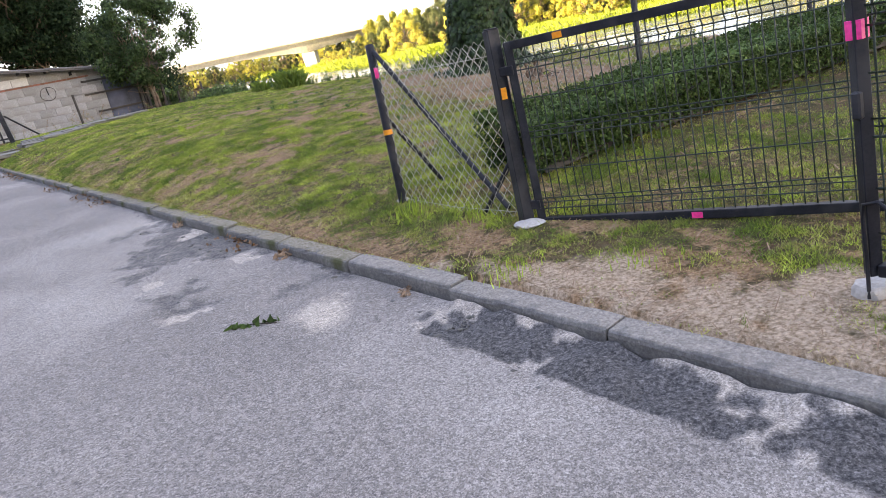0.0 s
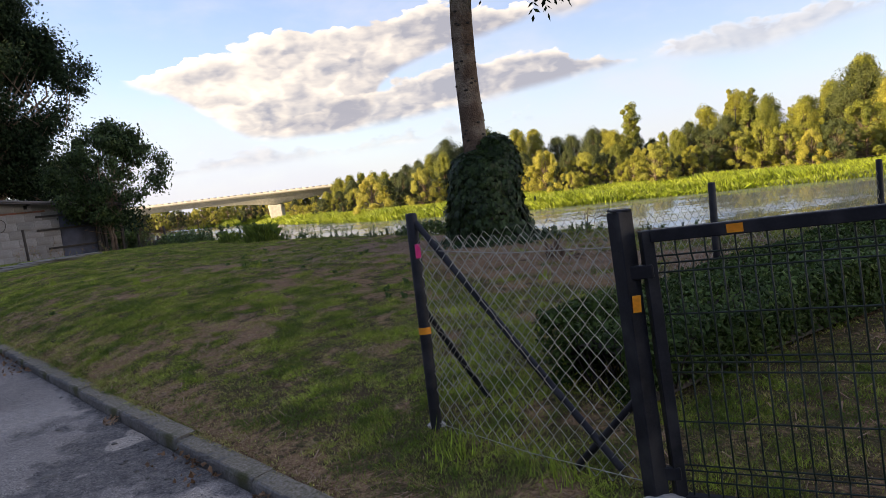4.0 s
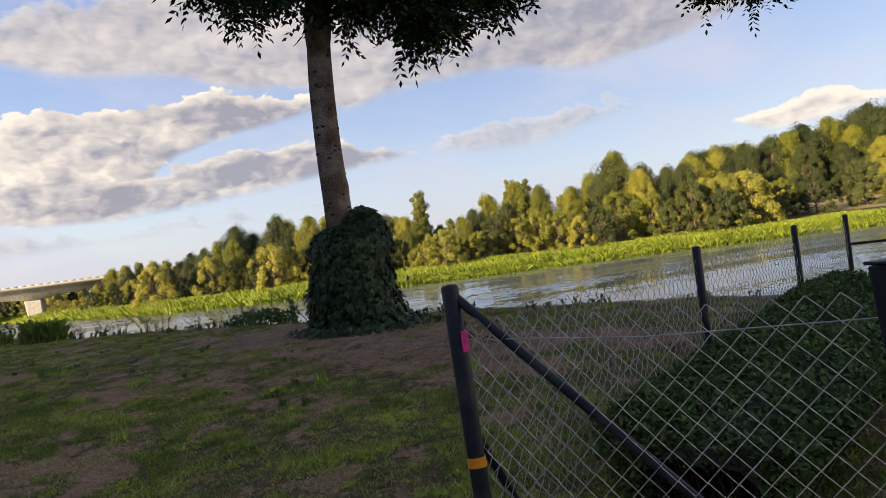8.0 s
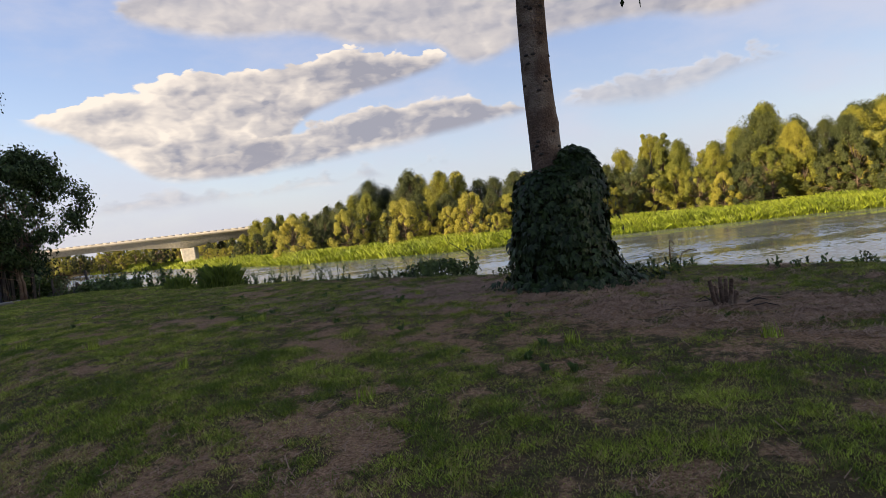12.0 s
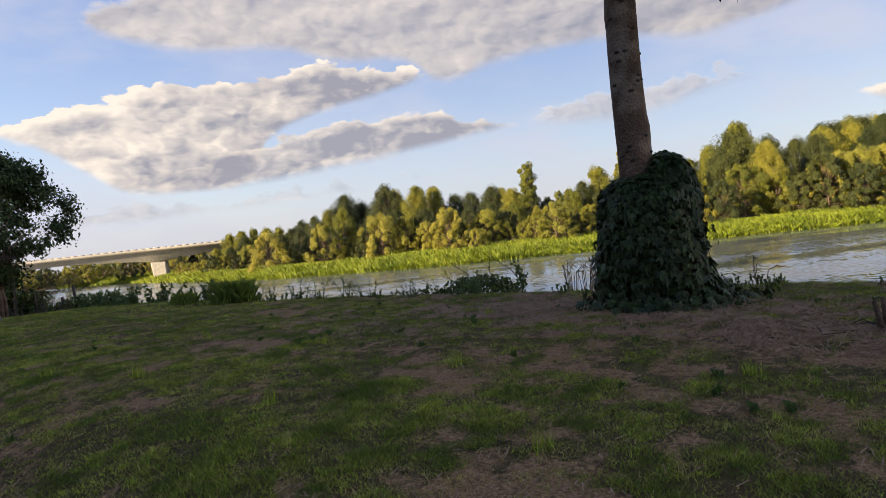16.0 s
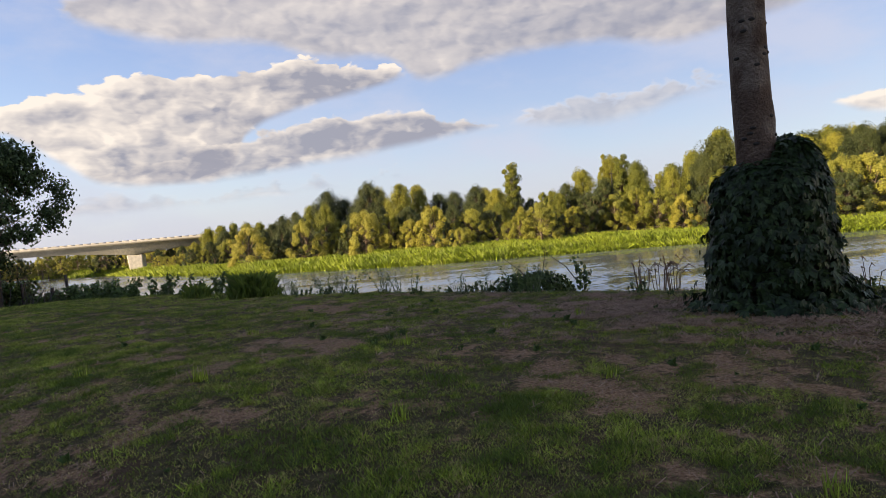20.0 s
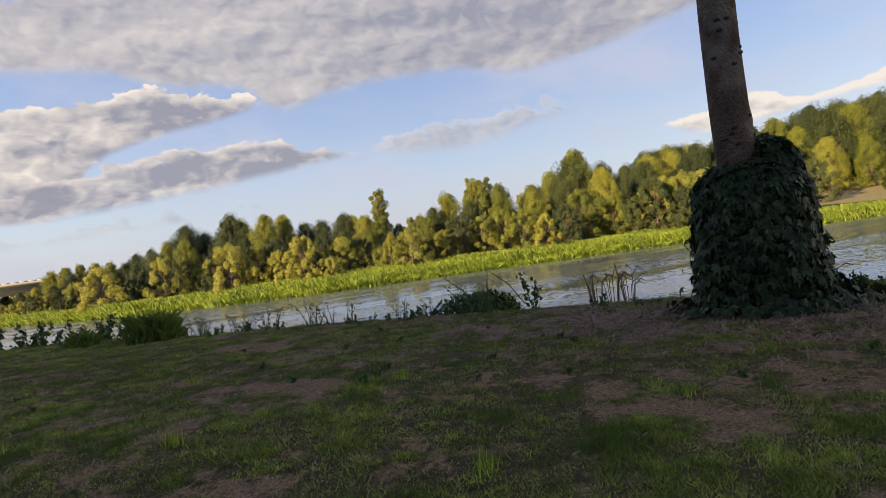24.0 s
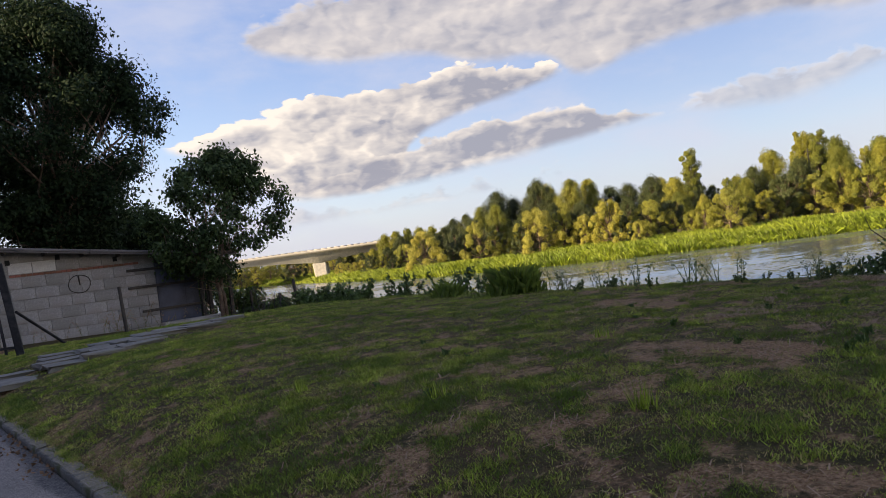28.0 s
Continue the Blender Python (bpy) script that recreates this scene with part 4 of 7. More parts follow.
stop_slab = thing("gate_stop", "pale concrete slab with a hole for the drop rod", "concrete block")
part("block", slab, M_CONCRETE, stop_slab)


def river_fence():
    f = thing("river_fence", "rusty chain-link fence on dark posts above the river bank", "fence")
    pts = [P1[:2], *BACK]
    tops = []
    for x, y in BACK:
        z = height_at(x, y)
        lean_post(f, (x, y, z), (x, y, 1.20), 0.026)
        tops.append(1.2)
    for i, (a, b) in enumerate(zip(pts[:-1], pts[1:])):
        low = max(height_at(*a), height_at(*b)) + 0.03
        v, fc = chain_mesh((*a, 0), (*b, 0), min(low, 0.5), 1.14, 0.082, 0.0018, 0.008, seed=10 + i)
        under("wire_mesh", arrays("wire_mesh", v, fc, M_WIRE), f, "diamond wire mesh, slightly rusty")
    # corner: the fence turns back along the bank
    cx, cy = BACK[-1]
    ex, ey = cx + 2.3 * 0.64, cy - 2.3 * 0.768
    lean_post(f, (ex, ey, height_at(ex, ey)), (ex, ey, 1.2), 0.026)
    v, fc = tube([(cx, cy, 0.88), (ex, ey, 0.90)], 0.014, 8)
    under("rail", arrays("rail", v, fc, M_STEEL, smooth=True), f)
    v, fc = tube([(cx, cy, 0.55), (cx + 0.5 * 0.64, cy - 0.5 * 0.768, 0.15)], 0.014, 8)
    under("brace", arrays("brace", v, fc, M_STEEL, smooth=True), f)
    v, fc = chain_mesh((cx, cy, 0), (ex, ey, 0), 0.4, 0.88, 0.082, 0.0018, 0.006, seed=20)
    under("wire_mesh", arrays("wire_mesh", v, fc, M_WIRE), f)


river_fence()


def hedge():
    rng = np.random.default_rng(5)
    h = thing("hedge", "dense clipped dark green privet hedge beside the fence", "hedge")
    a, b = np.array((0.62, 5.62)), np.array((4.25, 7.62))
    way = (b - a) / np.linalg.norm(b - a)
    side = np.array([-way[1], way[0]])
    length = np.linalg.norm(b - a)
    n = 44000
    s, t, z = rng.uniform(-0.1, length, n), rng.uniform(-1, 1, n), rng.uniform(0, 1, n)
    # gather the leaves near the faces of the clipped body
    face = rng.integers(0, 3, n)
    z = np.where(face == 0, 1 - rng.random(n) ** 2 * 0.3, z)
    t = np.where(face == 1, -1 + rng.random(n) ** 2 * 0.4, np.where(face == 2, 1 - rng.random(n) ** 2 * 0.4, t))
    bulge = 0.85 + 0.3 * vnoise(s, z, 1.6, 31)
    half = 0.42 * bulge * (1 - 0.25 * (1 - z) ** 2)
    top = 0.29 + 0.10 * vnoise(s, t, 1.3, 32) + 0.03 * rng.random(n)
    p = a + way * s[:, None] + side * (t * half)[:, None]
    gz = ground_z(*to_uv(p[:, 0], p[:, 1]))
    c = np.stack([p[:, 0], p[:, 1], gz + 0.03 + z * top], 1)
    out = np.stack([side[0] * t, side[1] * t, 0.9 * (z > 0.6)], 1)
    v, f = leaves(rng, c, 0.034, 0.0, out, 0.32, 1.0)
    under("foliage", arrays("foliage", v, f, M_HEDGE), h)
    sh = rng.uniform(0, length, 260)
    pieces = []
    for s0 in sh:
        q = a + way * s0 + side * rng.uniform(-0.3, 0.3)
        g = height_at(*q)
        e = q + rng.normal(size=2) * 0.10
        pieces.append(tube([(q[0], q[1], g - 0.02), ((q[0] + e[0]) / 2, (q[1] + e[1]) / 2, g + 0.2), (e[0], e[1], g + 0.34 + 0.08 * rng.random())], [0.006, 0.005, 0.002], 3, False))
    v, f = joined(pieces)
    under("stem_tangle", arrays("stem_tangle", v, f, M_TWIG_CORE), h, "thin dark stems inside the hedge")
    # dark sheet within the hedge, its colour standing for the inner shade
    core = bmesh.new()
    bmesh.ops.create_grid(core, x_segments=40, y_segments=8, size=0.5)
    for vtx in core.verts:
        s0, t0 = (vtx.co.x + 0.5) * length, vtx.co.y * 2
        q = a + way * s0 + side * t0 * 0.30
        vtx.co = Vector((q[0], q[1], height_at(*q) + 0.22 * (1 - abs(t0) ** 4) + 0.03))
    part("leaf_litter", core, M_TWIG_CORE, h, "dark sheet for the shade inside the hedge")


hedge()


# ---- the riverside tree with its creeper ----
TREE = (0.71, 12.12)


def limb(rng, start, way, length, r0, r1, bend=0.25, steps=7, sag=0.0):
    p, d = np.array(start, float), np.array(way, float)
    d /= np.linalg.norm(d)
    pts = [p.copy()]
    for i in range(steps):
        d = d + rng.normal(size=3) * bend / steps * 1.5
        d[2] -= sag / steps
        d /= np.linalg.norm(d)
        p = p + d * length / steps
        pts.append(p.copy())
    return np.array(pts), np.linspace(r0, r1, steps + 1)


def riverside_tree():
    rng = np.random.default_rng(11)
    t = thing("riverside_tree", "tall bare-trunked ash tree with hanging leafy branches", "tree")
    x, y = TREE
    g = height_at(x, y)
    zs = np.concatenate([np.linspace(g - 0.1, 4.6, 34), np.linspace(4.9, 6.0, 4)])
    ang = np.arange(18) * 2 * np.pi / 18
    ring = []
    for z in zs:
        r = np.interp(z, [g, g + 0.4, 1.9, 3.0, 4.1, 4.35, 4.6, 6.0], [0.24, 0.19, 0.173, 0.159, 0.150, 0.178, 0.150, 0.13])
        rr = r * (1 + 0.06 * (vnoise(ang * 1.7, 0 * ang + z * 2.2, 1.0, 41) - 0.5) + 0.07 * (vnoise(ang * 3, 0 * ang + z * 7, 1.0, 42) > 0.86))
        cx = x + 0.008 + 0.02 * math.sin(z * 1.3) - 0.012 * (z - 1) + 0.035 * max(0.0, z - 2.6) ** 1.5
        ring.append(np.stack([cx + rr * np.cos(ang), y + 0.02 * math.sin(z) + rr * np.sin(ang), 0 * ang + z], 1))
    v = np.concatenate(ring)
    i, j = np.meshgrid(np.arange(len(zs) - 1), np.arange(18), indexing="ij")
    k = (j + 1) % 18
    f = np.stack([i * 18 + j, i * 18 + k, (i + 1) * 18 + k, (i + 1) * 18 + j], -1).reshape(-1, 4)
    trunk = under("trunk", arrays("trunk", v, f, M_BARK, smooth=True), t, "grey-brown bark with dark pruning scars")
    scar = bmesh.new()
    bmesh.ops.create_icosphere(scar, subdivisions=2, radius=1.0)
    for vtx in scar.verts:
        vtx.co = Vector((vtx.co.x * 0.012, vtx.co.y * 0.03, vtx.co.z * 0.016))
    scar_mesh = finish(scar, "scar", M_TWIG_CORE, True)
    for _ in range(34):
        z, a = rng.uniform(1.9, 4.4), rng.uniform(-2.9, 0.6)
        r = np.interp(z, [1.9, 3.0, 4.1, 4.6], [0.174, 0.160, 0.150, 0.155])
        ob = under("scar", scar_mesh, trunk)
        ob.matrix_local = pose(x + 0.008 + 0.02 * math.sin(z * 1.3) - 0.012 * (z - 1) + 0.035 * max(0.0, z - 2.6) ** 1.5 + r * math.cos(a), y + 0.02 * math.sin(z) + r * math.sin(a), z, 0, 0, math.degrees(a))
    # limbs above, whose outer twigs hang down
    pieces, twig_ends = [], []
    for n in range(9):
        a = n * 2 * math.pi / 9 + rng.uniform(-0.2, 0.2)
        pts, rad = limb(rng, (x - 0.05, y, rng.uniform(4.9, 6.0)), (math.cos(a), math.sin(a), rng.uniform(0.5, 1.1)), rng.uniform(2.2, 3.8), 0.06, 0.02, 0.5, 7, 0.5)
        pieces.append(tube(pts, rad, 7, False))
        for m in range(9):
            q = pts[rng.integers(2, 8)]
            p2, r2 = limb(rng, q, (math.cos(a) + rng.normal() * 0.8, math.sin(a) + rng.normal() * 0.8, rng.uniform(0.0, 0.8)), rng.uniform(0.6, 1.1), 0.014, 0.004, 0.6, 5, 0.4)
            pieces.append(tube(p2, r2, 4, False))
            twig_ends += [p2[-1], p2[-2], p2[-3]]
    # low hanging twigs that reach into view
    for (dx, dy), bottom in (((-1.5, -0.5), 4.66), ((-0.9, -0.5), 4.46), ((-0.4, -0.5), 4.44), ((0.5, -0.5), 4.30), ((0.85, -0.5), 4.32), ((1.2, -0.5), 3.90), ((1.4, -0.4), 3.84), ((1.55, -0.5), 3.92),
                             ((2.05, -0.5), 4.02), ((2.9, -0.5), 4.66), ((6.8, -0.5), 4.46), ((7.7, -0.5), 4.5), ((8.3, -0.3), 4.6)):
        top = np.array((x + dx * 0.8, y + dy * 0.8, 5.3))
        p2, r2 = limb(rng, top, (dx * 0.2, dy * 0.2, -1), 5.3 - bottom - 0.25, 0.012, 0.004, 0.35, 5, 0.3)
        pieces.append(tube(p2, r2, 4, False))
        p3, r3 = limb(rng, (x, y, 5.3), top - (x, y, 5.0), np.linalg.norm(top - (x, y, 5.3)), 0.04, 0.012, 0.1, 5)
        pieces.append(tube(p3, r3, 5, False))
        twig_ends += [p2[-1], p2[-2], p2[-3], p2[-1] + rng.normal(size=3) * 0.15, p2[-2] + rng.normal(size=3) * 0.2]
    v, f = joined(pieces)
    under("limbs", arrays("limbs", v, f, M_BARK, smooth=True), t)
    # pinnate leaves: leaflets in pairs along drooping stalks that spring from the twigs
    ends = np.repeat(np.array(twig_ends), 24, 0)
    n = len(ends)
    d = rng.normal(size=(n, 3)) * (1, 1, 0.5) - (0, 0, 0.30)
    d /= np.linalg.norm(d, axis=1)[:, None]
    start = ends + rng.normal(size=ends.shape) * (0.13, 0.13, 0.10)
    side = np.cross(d, (0, 0, 1.0))
    side /= np.linalg.norm(side, axis=1)[:, None] + 1e-6
    vs_, fs_, count = [], [], 0
    for k in range(9):
        along = 0.06 + 0.028 * (k // 2 + 0.5) * 2
        sgn = 0.0 if k == 8 else (1 if k % 2 else -1)
        root = start + d * along
        root[:, 2] -= along * along * 1.2
        way = d * (0.55 if sgn else 1.0) + side * 0.8 * sgn - (0, 0, 0.25) + rng.normal(size=(n, 3)) * 0.12
        way /= np.linalg.norm(way, axis=1)[:, None]
        cross = np.cross(way, rng.normal(size=(n, 3)) * 0.5 + (0, 0, 1.0))
        cross /= np.linalg.norm(cross, axis=1)[:, None] + 1e-6
        ln = rng.uniform(0.08, 0.135, n)[:, None]
        quad = np.stack([root, root + way * ln * 0.45 + cross * ln * 0.21, root + way * ln, root + way * ln * 0.45 - cross * ln * 0.21], 1).reshape(-1, 3)
        base = count + np.arange(n)[:, None] * 4
        vs_.append(quad)
        fs_.append(np.concatenate([base + [0, 1, 2], base + [0, 2, 3]], 1).reshape(-1, 3))
        count += 4 * n
    v, f = np.concatenate(vs_), np.concatenate(fs_)
    under("crown", arrays("crown", v, f, M_ASHLEAF), t, "narrow dark green leaflets in hanging sprays")


riverside_tree()


def creeper():
    rng = np.random.default_rng(12)
    t = thing("creeper", "thick dark green creeper wrapped round the trunk foot", "creeper")
    x, y = TREE
    g = height_at(x, y)

    # a steep-sided body with a flat shoulder, and a dome beside the trunk that climbs higher
    cx, cy = x + 0.07, y - 0.03
    ox, oy = cx + 0.19, cy - 0.04
    to_side = math.atan2(-0.45, 0.89)

    def body(a, h):
        r = np.interp(h, [0, 0.15, 0.5, 0.9, 1.08, 1.20, 1.30, 1.37], [0.57, 0.545, 0.535, 0.51, 0.47, 0.40, 0.27, 0.03])
        skirt = 0.24 * np.clip(1 - h / 0.5, 0, 1) ** 1.6 * np.clip(np.cos(a - to_side), 0, 1) ** 2
        return (r + skirt) * (1 + 0.15 * (vnoise(a * 1.6 + 9, h * 2.6, 1.0, 51) - 0.5) + 0.10 * (vnoise(a * 4 + 20, h * 6, 1.0, 52) - 0.5))

    def dome(a, h):
        r = np.interp(h, [0, 0.9, 1.12, 1.28, 1.40, 1.48, 1.53], [0.33, 0.34, 0.325, 0.285, 0.225, 0.14, 0.02])
        return r * (1 + 0.14 * (vnoise(a * 1.6 + 9, h * 3, 1.0, 53) - 0.5))

    def cover(n, low, high, shape, px, py, power):
        """Spots on a mound's skin with the way out of it."""
        a, h = rng.uniform(-np.pi, np.pi, n), low + (high - low) * rng.random(n) ** power
        q = shape(a, h)
        steep = np.clip((shape(a, h) - shape(a, np.minimum(h + 0.06, high))) / 0.06, 0, 2)
        r = q * rng.uniform(0.88, 1.04, n)
        return np.stack([px + r * np.cos(a), py + r * np.sin(a), g + h], 1), np.stack([np.cos(a), np.sin(a), 0.15 + steep], 1)

    def fans_of_five(c, out, size):
        """Leaves of five leaflets that hang from one stalk, fanned out over the skin."""
        n = len(c)
        face = out / np.linalg.norm(out, axis=1)[:, None] + rng.normal(size=(n, 3)) * 0.33
        face /= np.linalg.norm(face, axis=1)[:, None]
        down = np.array((0, 0, -1.0)) + rng.normal(size=(n, 3)) * 0.35 + out * (0.25, 0.25, 0)
        down -= face * (down * face).sum(1)[:, None]
        down /= np.linalg.norm(down, axis=1)[:, None] + 1e-9
        side = np.cross(face, down)
        ln = (size * rng.uniform(0.6, 1.25, n))[:, None]
        quads = []
        for turn, long_ in ((-1.35, 0.55), (-0.68, 0.85), (0.0, 1.0), (0.68, 0.85), (1.35, 0.55)):
            d = down * math.cos(turn) + side * math.sin(turn) - face * 0.22
            w = side * math.cos(turn) - down * math.sin(turn)
            m = ln * long_
            quads.append(np.stack([c, c + d * m * 0.55 + w * m * 0.19 + face * m * 0.06, c + d * m, c + d * m * 0.55 - w * m * 0.19 + face * m * 0.06], 1))
        v = np.stack(quads, 1).reshape(-1, 3)
        b = np.arange(5 * n)[:, None] * 4
        return v, np.concatenate([b + [0, 1, 2], b + [0, 2, 3]], 1).reshape(-1, 3)

    c1, o1 = cover(3900, 0.0, 1.37, body, cx, cy, 0.85)
    c2, o2 = cover(1700, 0.95, 1.53, dome, ox, oy, 0.8)
    c, out = np.concatenate([c1, c2]), np.concatenate([o1, o2])
    # none grow through the bare front of the trunk above the shoulder
    free = (c[:, 2] < g + 1.22) | (np.hypot(c[:, 0] - x - 0.02, c[:, 1] - y) > 0.19)
    c, out = c[free], out[free]
    under("foliage", arrays("foliage", *fans_of_five(c, out, 0.094), M_IVY), t)
    # a fringe on the ground
    e = 330
    a2 = rng.uniform(-np.pi, np.pi, e)
    r2 = body(a2, 0 * a2) + rng.uniform(-0.05, 0.26, e)
    p = np.stack([cx + r2 * np.cos(a2), cy + r2 * np.sin(a2)], 1)
    c3 = np.stack([p[:, 0], p[:, 1], ground_z(*to_uv(p[:, 0], p[:, 1])) + rng.uniform(0.02, 0.12, e)], 1)
    tagged(under("fringe", arrays("fringe", *fans_of_five(c3, np.stack([np.cos(a2), np.sin(a2), 0.9 + 0 * a2], 1), 0.085), M_IVY), t), kind="stuff")
    # loose shoots that hang out of the side
    spots, ways = [], []
    for _ in range(26):
        k = rng.integers(0, len(c))
        d = out[k] * (1, 1, 0)
        for m in range(6):
            spots.append(c[k] + d * (0.02 + 0.025 * m) + np.array((0, 0, -0.018 * m * m)))
            ways.append(d + (0, 0, 0.3))
    tagged(under("shoot", arrays("shoot", *fans_of_five(np.array(spots), np.array(ways), 0.07), M_IVY), t), kind="stuff")
    # smooth dark shells under the leaves, coloured as the shade in their gaps
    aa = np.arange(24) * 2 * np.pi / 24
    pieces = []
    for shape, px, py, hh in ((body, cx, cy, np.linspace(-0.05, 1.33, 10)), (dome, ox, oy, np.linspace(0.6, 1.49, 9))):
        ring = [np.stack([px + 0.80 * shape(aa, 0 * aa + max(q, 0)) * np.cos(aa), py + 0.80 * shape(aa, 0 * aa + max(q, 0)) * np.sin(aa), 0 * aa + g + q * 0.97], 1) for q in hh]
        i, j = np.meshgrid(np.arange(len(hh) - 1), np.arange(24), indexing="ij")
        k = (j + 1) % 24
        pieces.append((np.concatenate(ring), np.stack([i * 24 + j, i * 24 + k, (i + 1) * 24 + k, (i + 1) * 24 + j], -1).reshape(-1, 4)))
    under("stem_tangle", arrays("stem_tangle", *joined(pieces), M_TWIG_CORE, smooth=True), t, "dark core shell for the shade between the leaves")


creeper()


# ---- far bank: trees, shrubs, reeds ----
def tree_mesh(rng, height, width, kind):
    """Trunk with limbs, and a crown of leaf clumps with gaps, standing on the origin."""
    low = {"shrub": 0.0, "poplar": 0.04}.get(kind, 0.03)
    count = {"shrub": 44, "poplar": 46}.get(kind, 84)
    clumps = []
    for i in range(count):
        h = low + (1 - low) * (i + rng.random()) / count
        if kind == "poplar":
            rad = width * 0.5 * (1 - abs(h - 0.45) ** 1.5)
        elif kind == "shrub":
            rad = width * 0.5 * math.sqrt(max(0.05, 1 - h ** 2.4))
        else:
            rad = width * 0.5 * (0.12 + 0.88 * math.sin(math.pi * (0.04 + 0.96 * h) ** 0.62) ** 0.75)
        a = i * 2.4 + rng.uniform(-0.5, 0.5)
        rad *= 0.58 + 0.72 * float(vnoise(a * 0.8 + 7, h * 3, 1.0, int(height * 7 + width)))
        q = rng.uniform(0.2, 0.95) ** 0.5
        size = (0.060 if kind == "poplar" else 0.095) * height * rng.uniform(0.5, 1.3)
        clumps.append((rad * q * math.cos(a), rad * q * math.sin(a), h * height - 0.4 * size, size, size * rng.uniform(0.8, 1.4)))
    limbs = [tube([(0, 0, -0.4), (0.02 * height * rng.normal(), 0, height * 0.4), (0, 0.02 * height * rng.normal(), height * 0.85)], [0.022 * height, 0.015 * height, 0.004 * height], 7, False)]
    cs, outs = [], []
    for cx, cy, cz, rx, rz in clumps:
        limbs.append(tube([(0, 0, cz * 0.55), (cx * 0.6, cy * 0.6, cz * 0.85), (cx, cy, cz)], [0.008 * height, 0.005 * height, 0.002 * height], 4, False))
        n = 460 if kind == "shrub" else 430
        p = rng.normal(size=(n, 3)) * 0.50
        p *= np.minimum(1.0, 0.95 / np.linalg.norm(p, axis=1))[:, None]
        d = p
        cs.append(p * (rx, rx, rz) + (cx, cy, cz))
        mid = np.array((cx, cy, (cz - 0.45 * height) * 0.6))
        outs.append(d + 0.5 * mid / (np.linalg.norm(mid) + 0.1))
    c, o = np.concatenate(cs), np.concatenate(outs)
    ok = c[:, 2] > 0.1
    lv, _ = leaves(rng, c[ok], 0.020 * height if kind != "shrub" else 0.032 * height, 0.15, o[ok], 0.40, 0.5)
    lv = lv.reshape(-1, 4, 3)[:, 1:].reshape(-1, 3)
    return joined(limbs), (lv, np.arange(len(lv)).reshape(-1, 3))


def tree_thing(name, label, seed, height, width, kind, material):
    rng = np.random.default_rng(seed)
    wood, leaf = tree_mesh(rng, height, width, kind)
    t = thing(name, label, "tree" if name == "tree" else "shrub")
    under("trunk", arrays("trunk", *wood, M_BARK), t)
    under("crown", arrays("crown", *leaf, material), t)
    return t


PROTO = {
    "oak": [tree_thing("tree", "broad dark green tree on the far river bank", 100 + i, 10, 9.0, "round", M_FARDARK) for i in range(3)],
    "willow": [tree_thing("tree", "sunlit light green tree on the far river bank", 110 + i, 10, 7.2, "round", M_FARGREEN) for i in range(4)],
    "poplar": [tree_thing("tree", "slender tall poplar on the far river bank", 120 + i, 10, 2.6, "poplar", M_FARGREEN) for i in range(3)],
    "shrub": [tree_thing("shrub", "sunlit green shrub behind the reeds", 130 + i, 4, 4.6, "shrub", M_FARGREEN) for i in range(3)],
    "gold": [tree_thing("shrub", "golden yellow sunlit shrub behind the reeds", 140 + i, 4, 4.4, "shrub", M_FARYELLOW) for i in range(2)],
    "dark": [tree_thing("shrub", "dark green shrub behind the reeds", 150 + i, 4, 4.6, "shrub", M_FARDARK) for i in range(2)],
}
EYE = (-3.0, 6.0, 1.4)
used = set()


def plant(kind, x, y, height, rng, base=None, group="far bank trees"):
    p = PROTO[kind][rng.integers(len(PROTO[kind]))]
    s = height / (4.0 if kind in ("shrub", "gold", "dark") else 10.0)
    z = height_at(x, y) if base is None else base
    m = pose(x, y, z - 0.1, 0, 0, rng.uniform(0, 360)) @ Matrix.Diagonal((s * rng.uniform(0.82, 1.15), s * rng.uniform(0.82, 1.15), s, 1))
    if p not in used:
        used.add(p)
        p.matrix_basis = m
        ob = p
    else:
        keep = p.scale.copy()
        p.scale = (1, 1, 1)
        ob = copy_thing(p, m)
        p.scale = keep
    tagged(ob, group=group)
    return ob


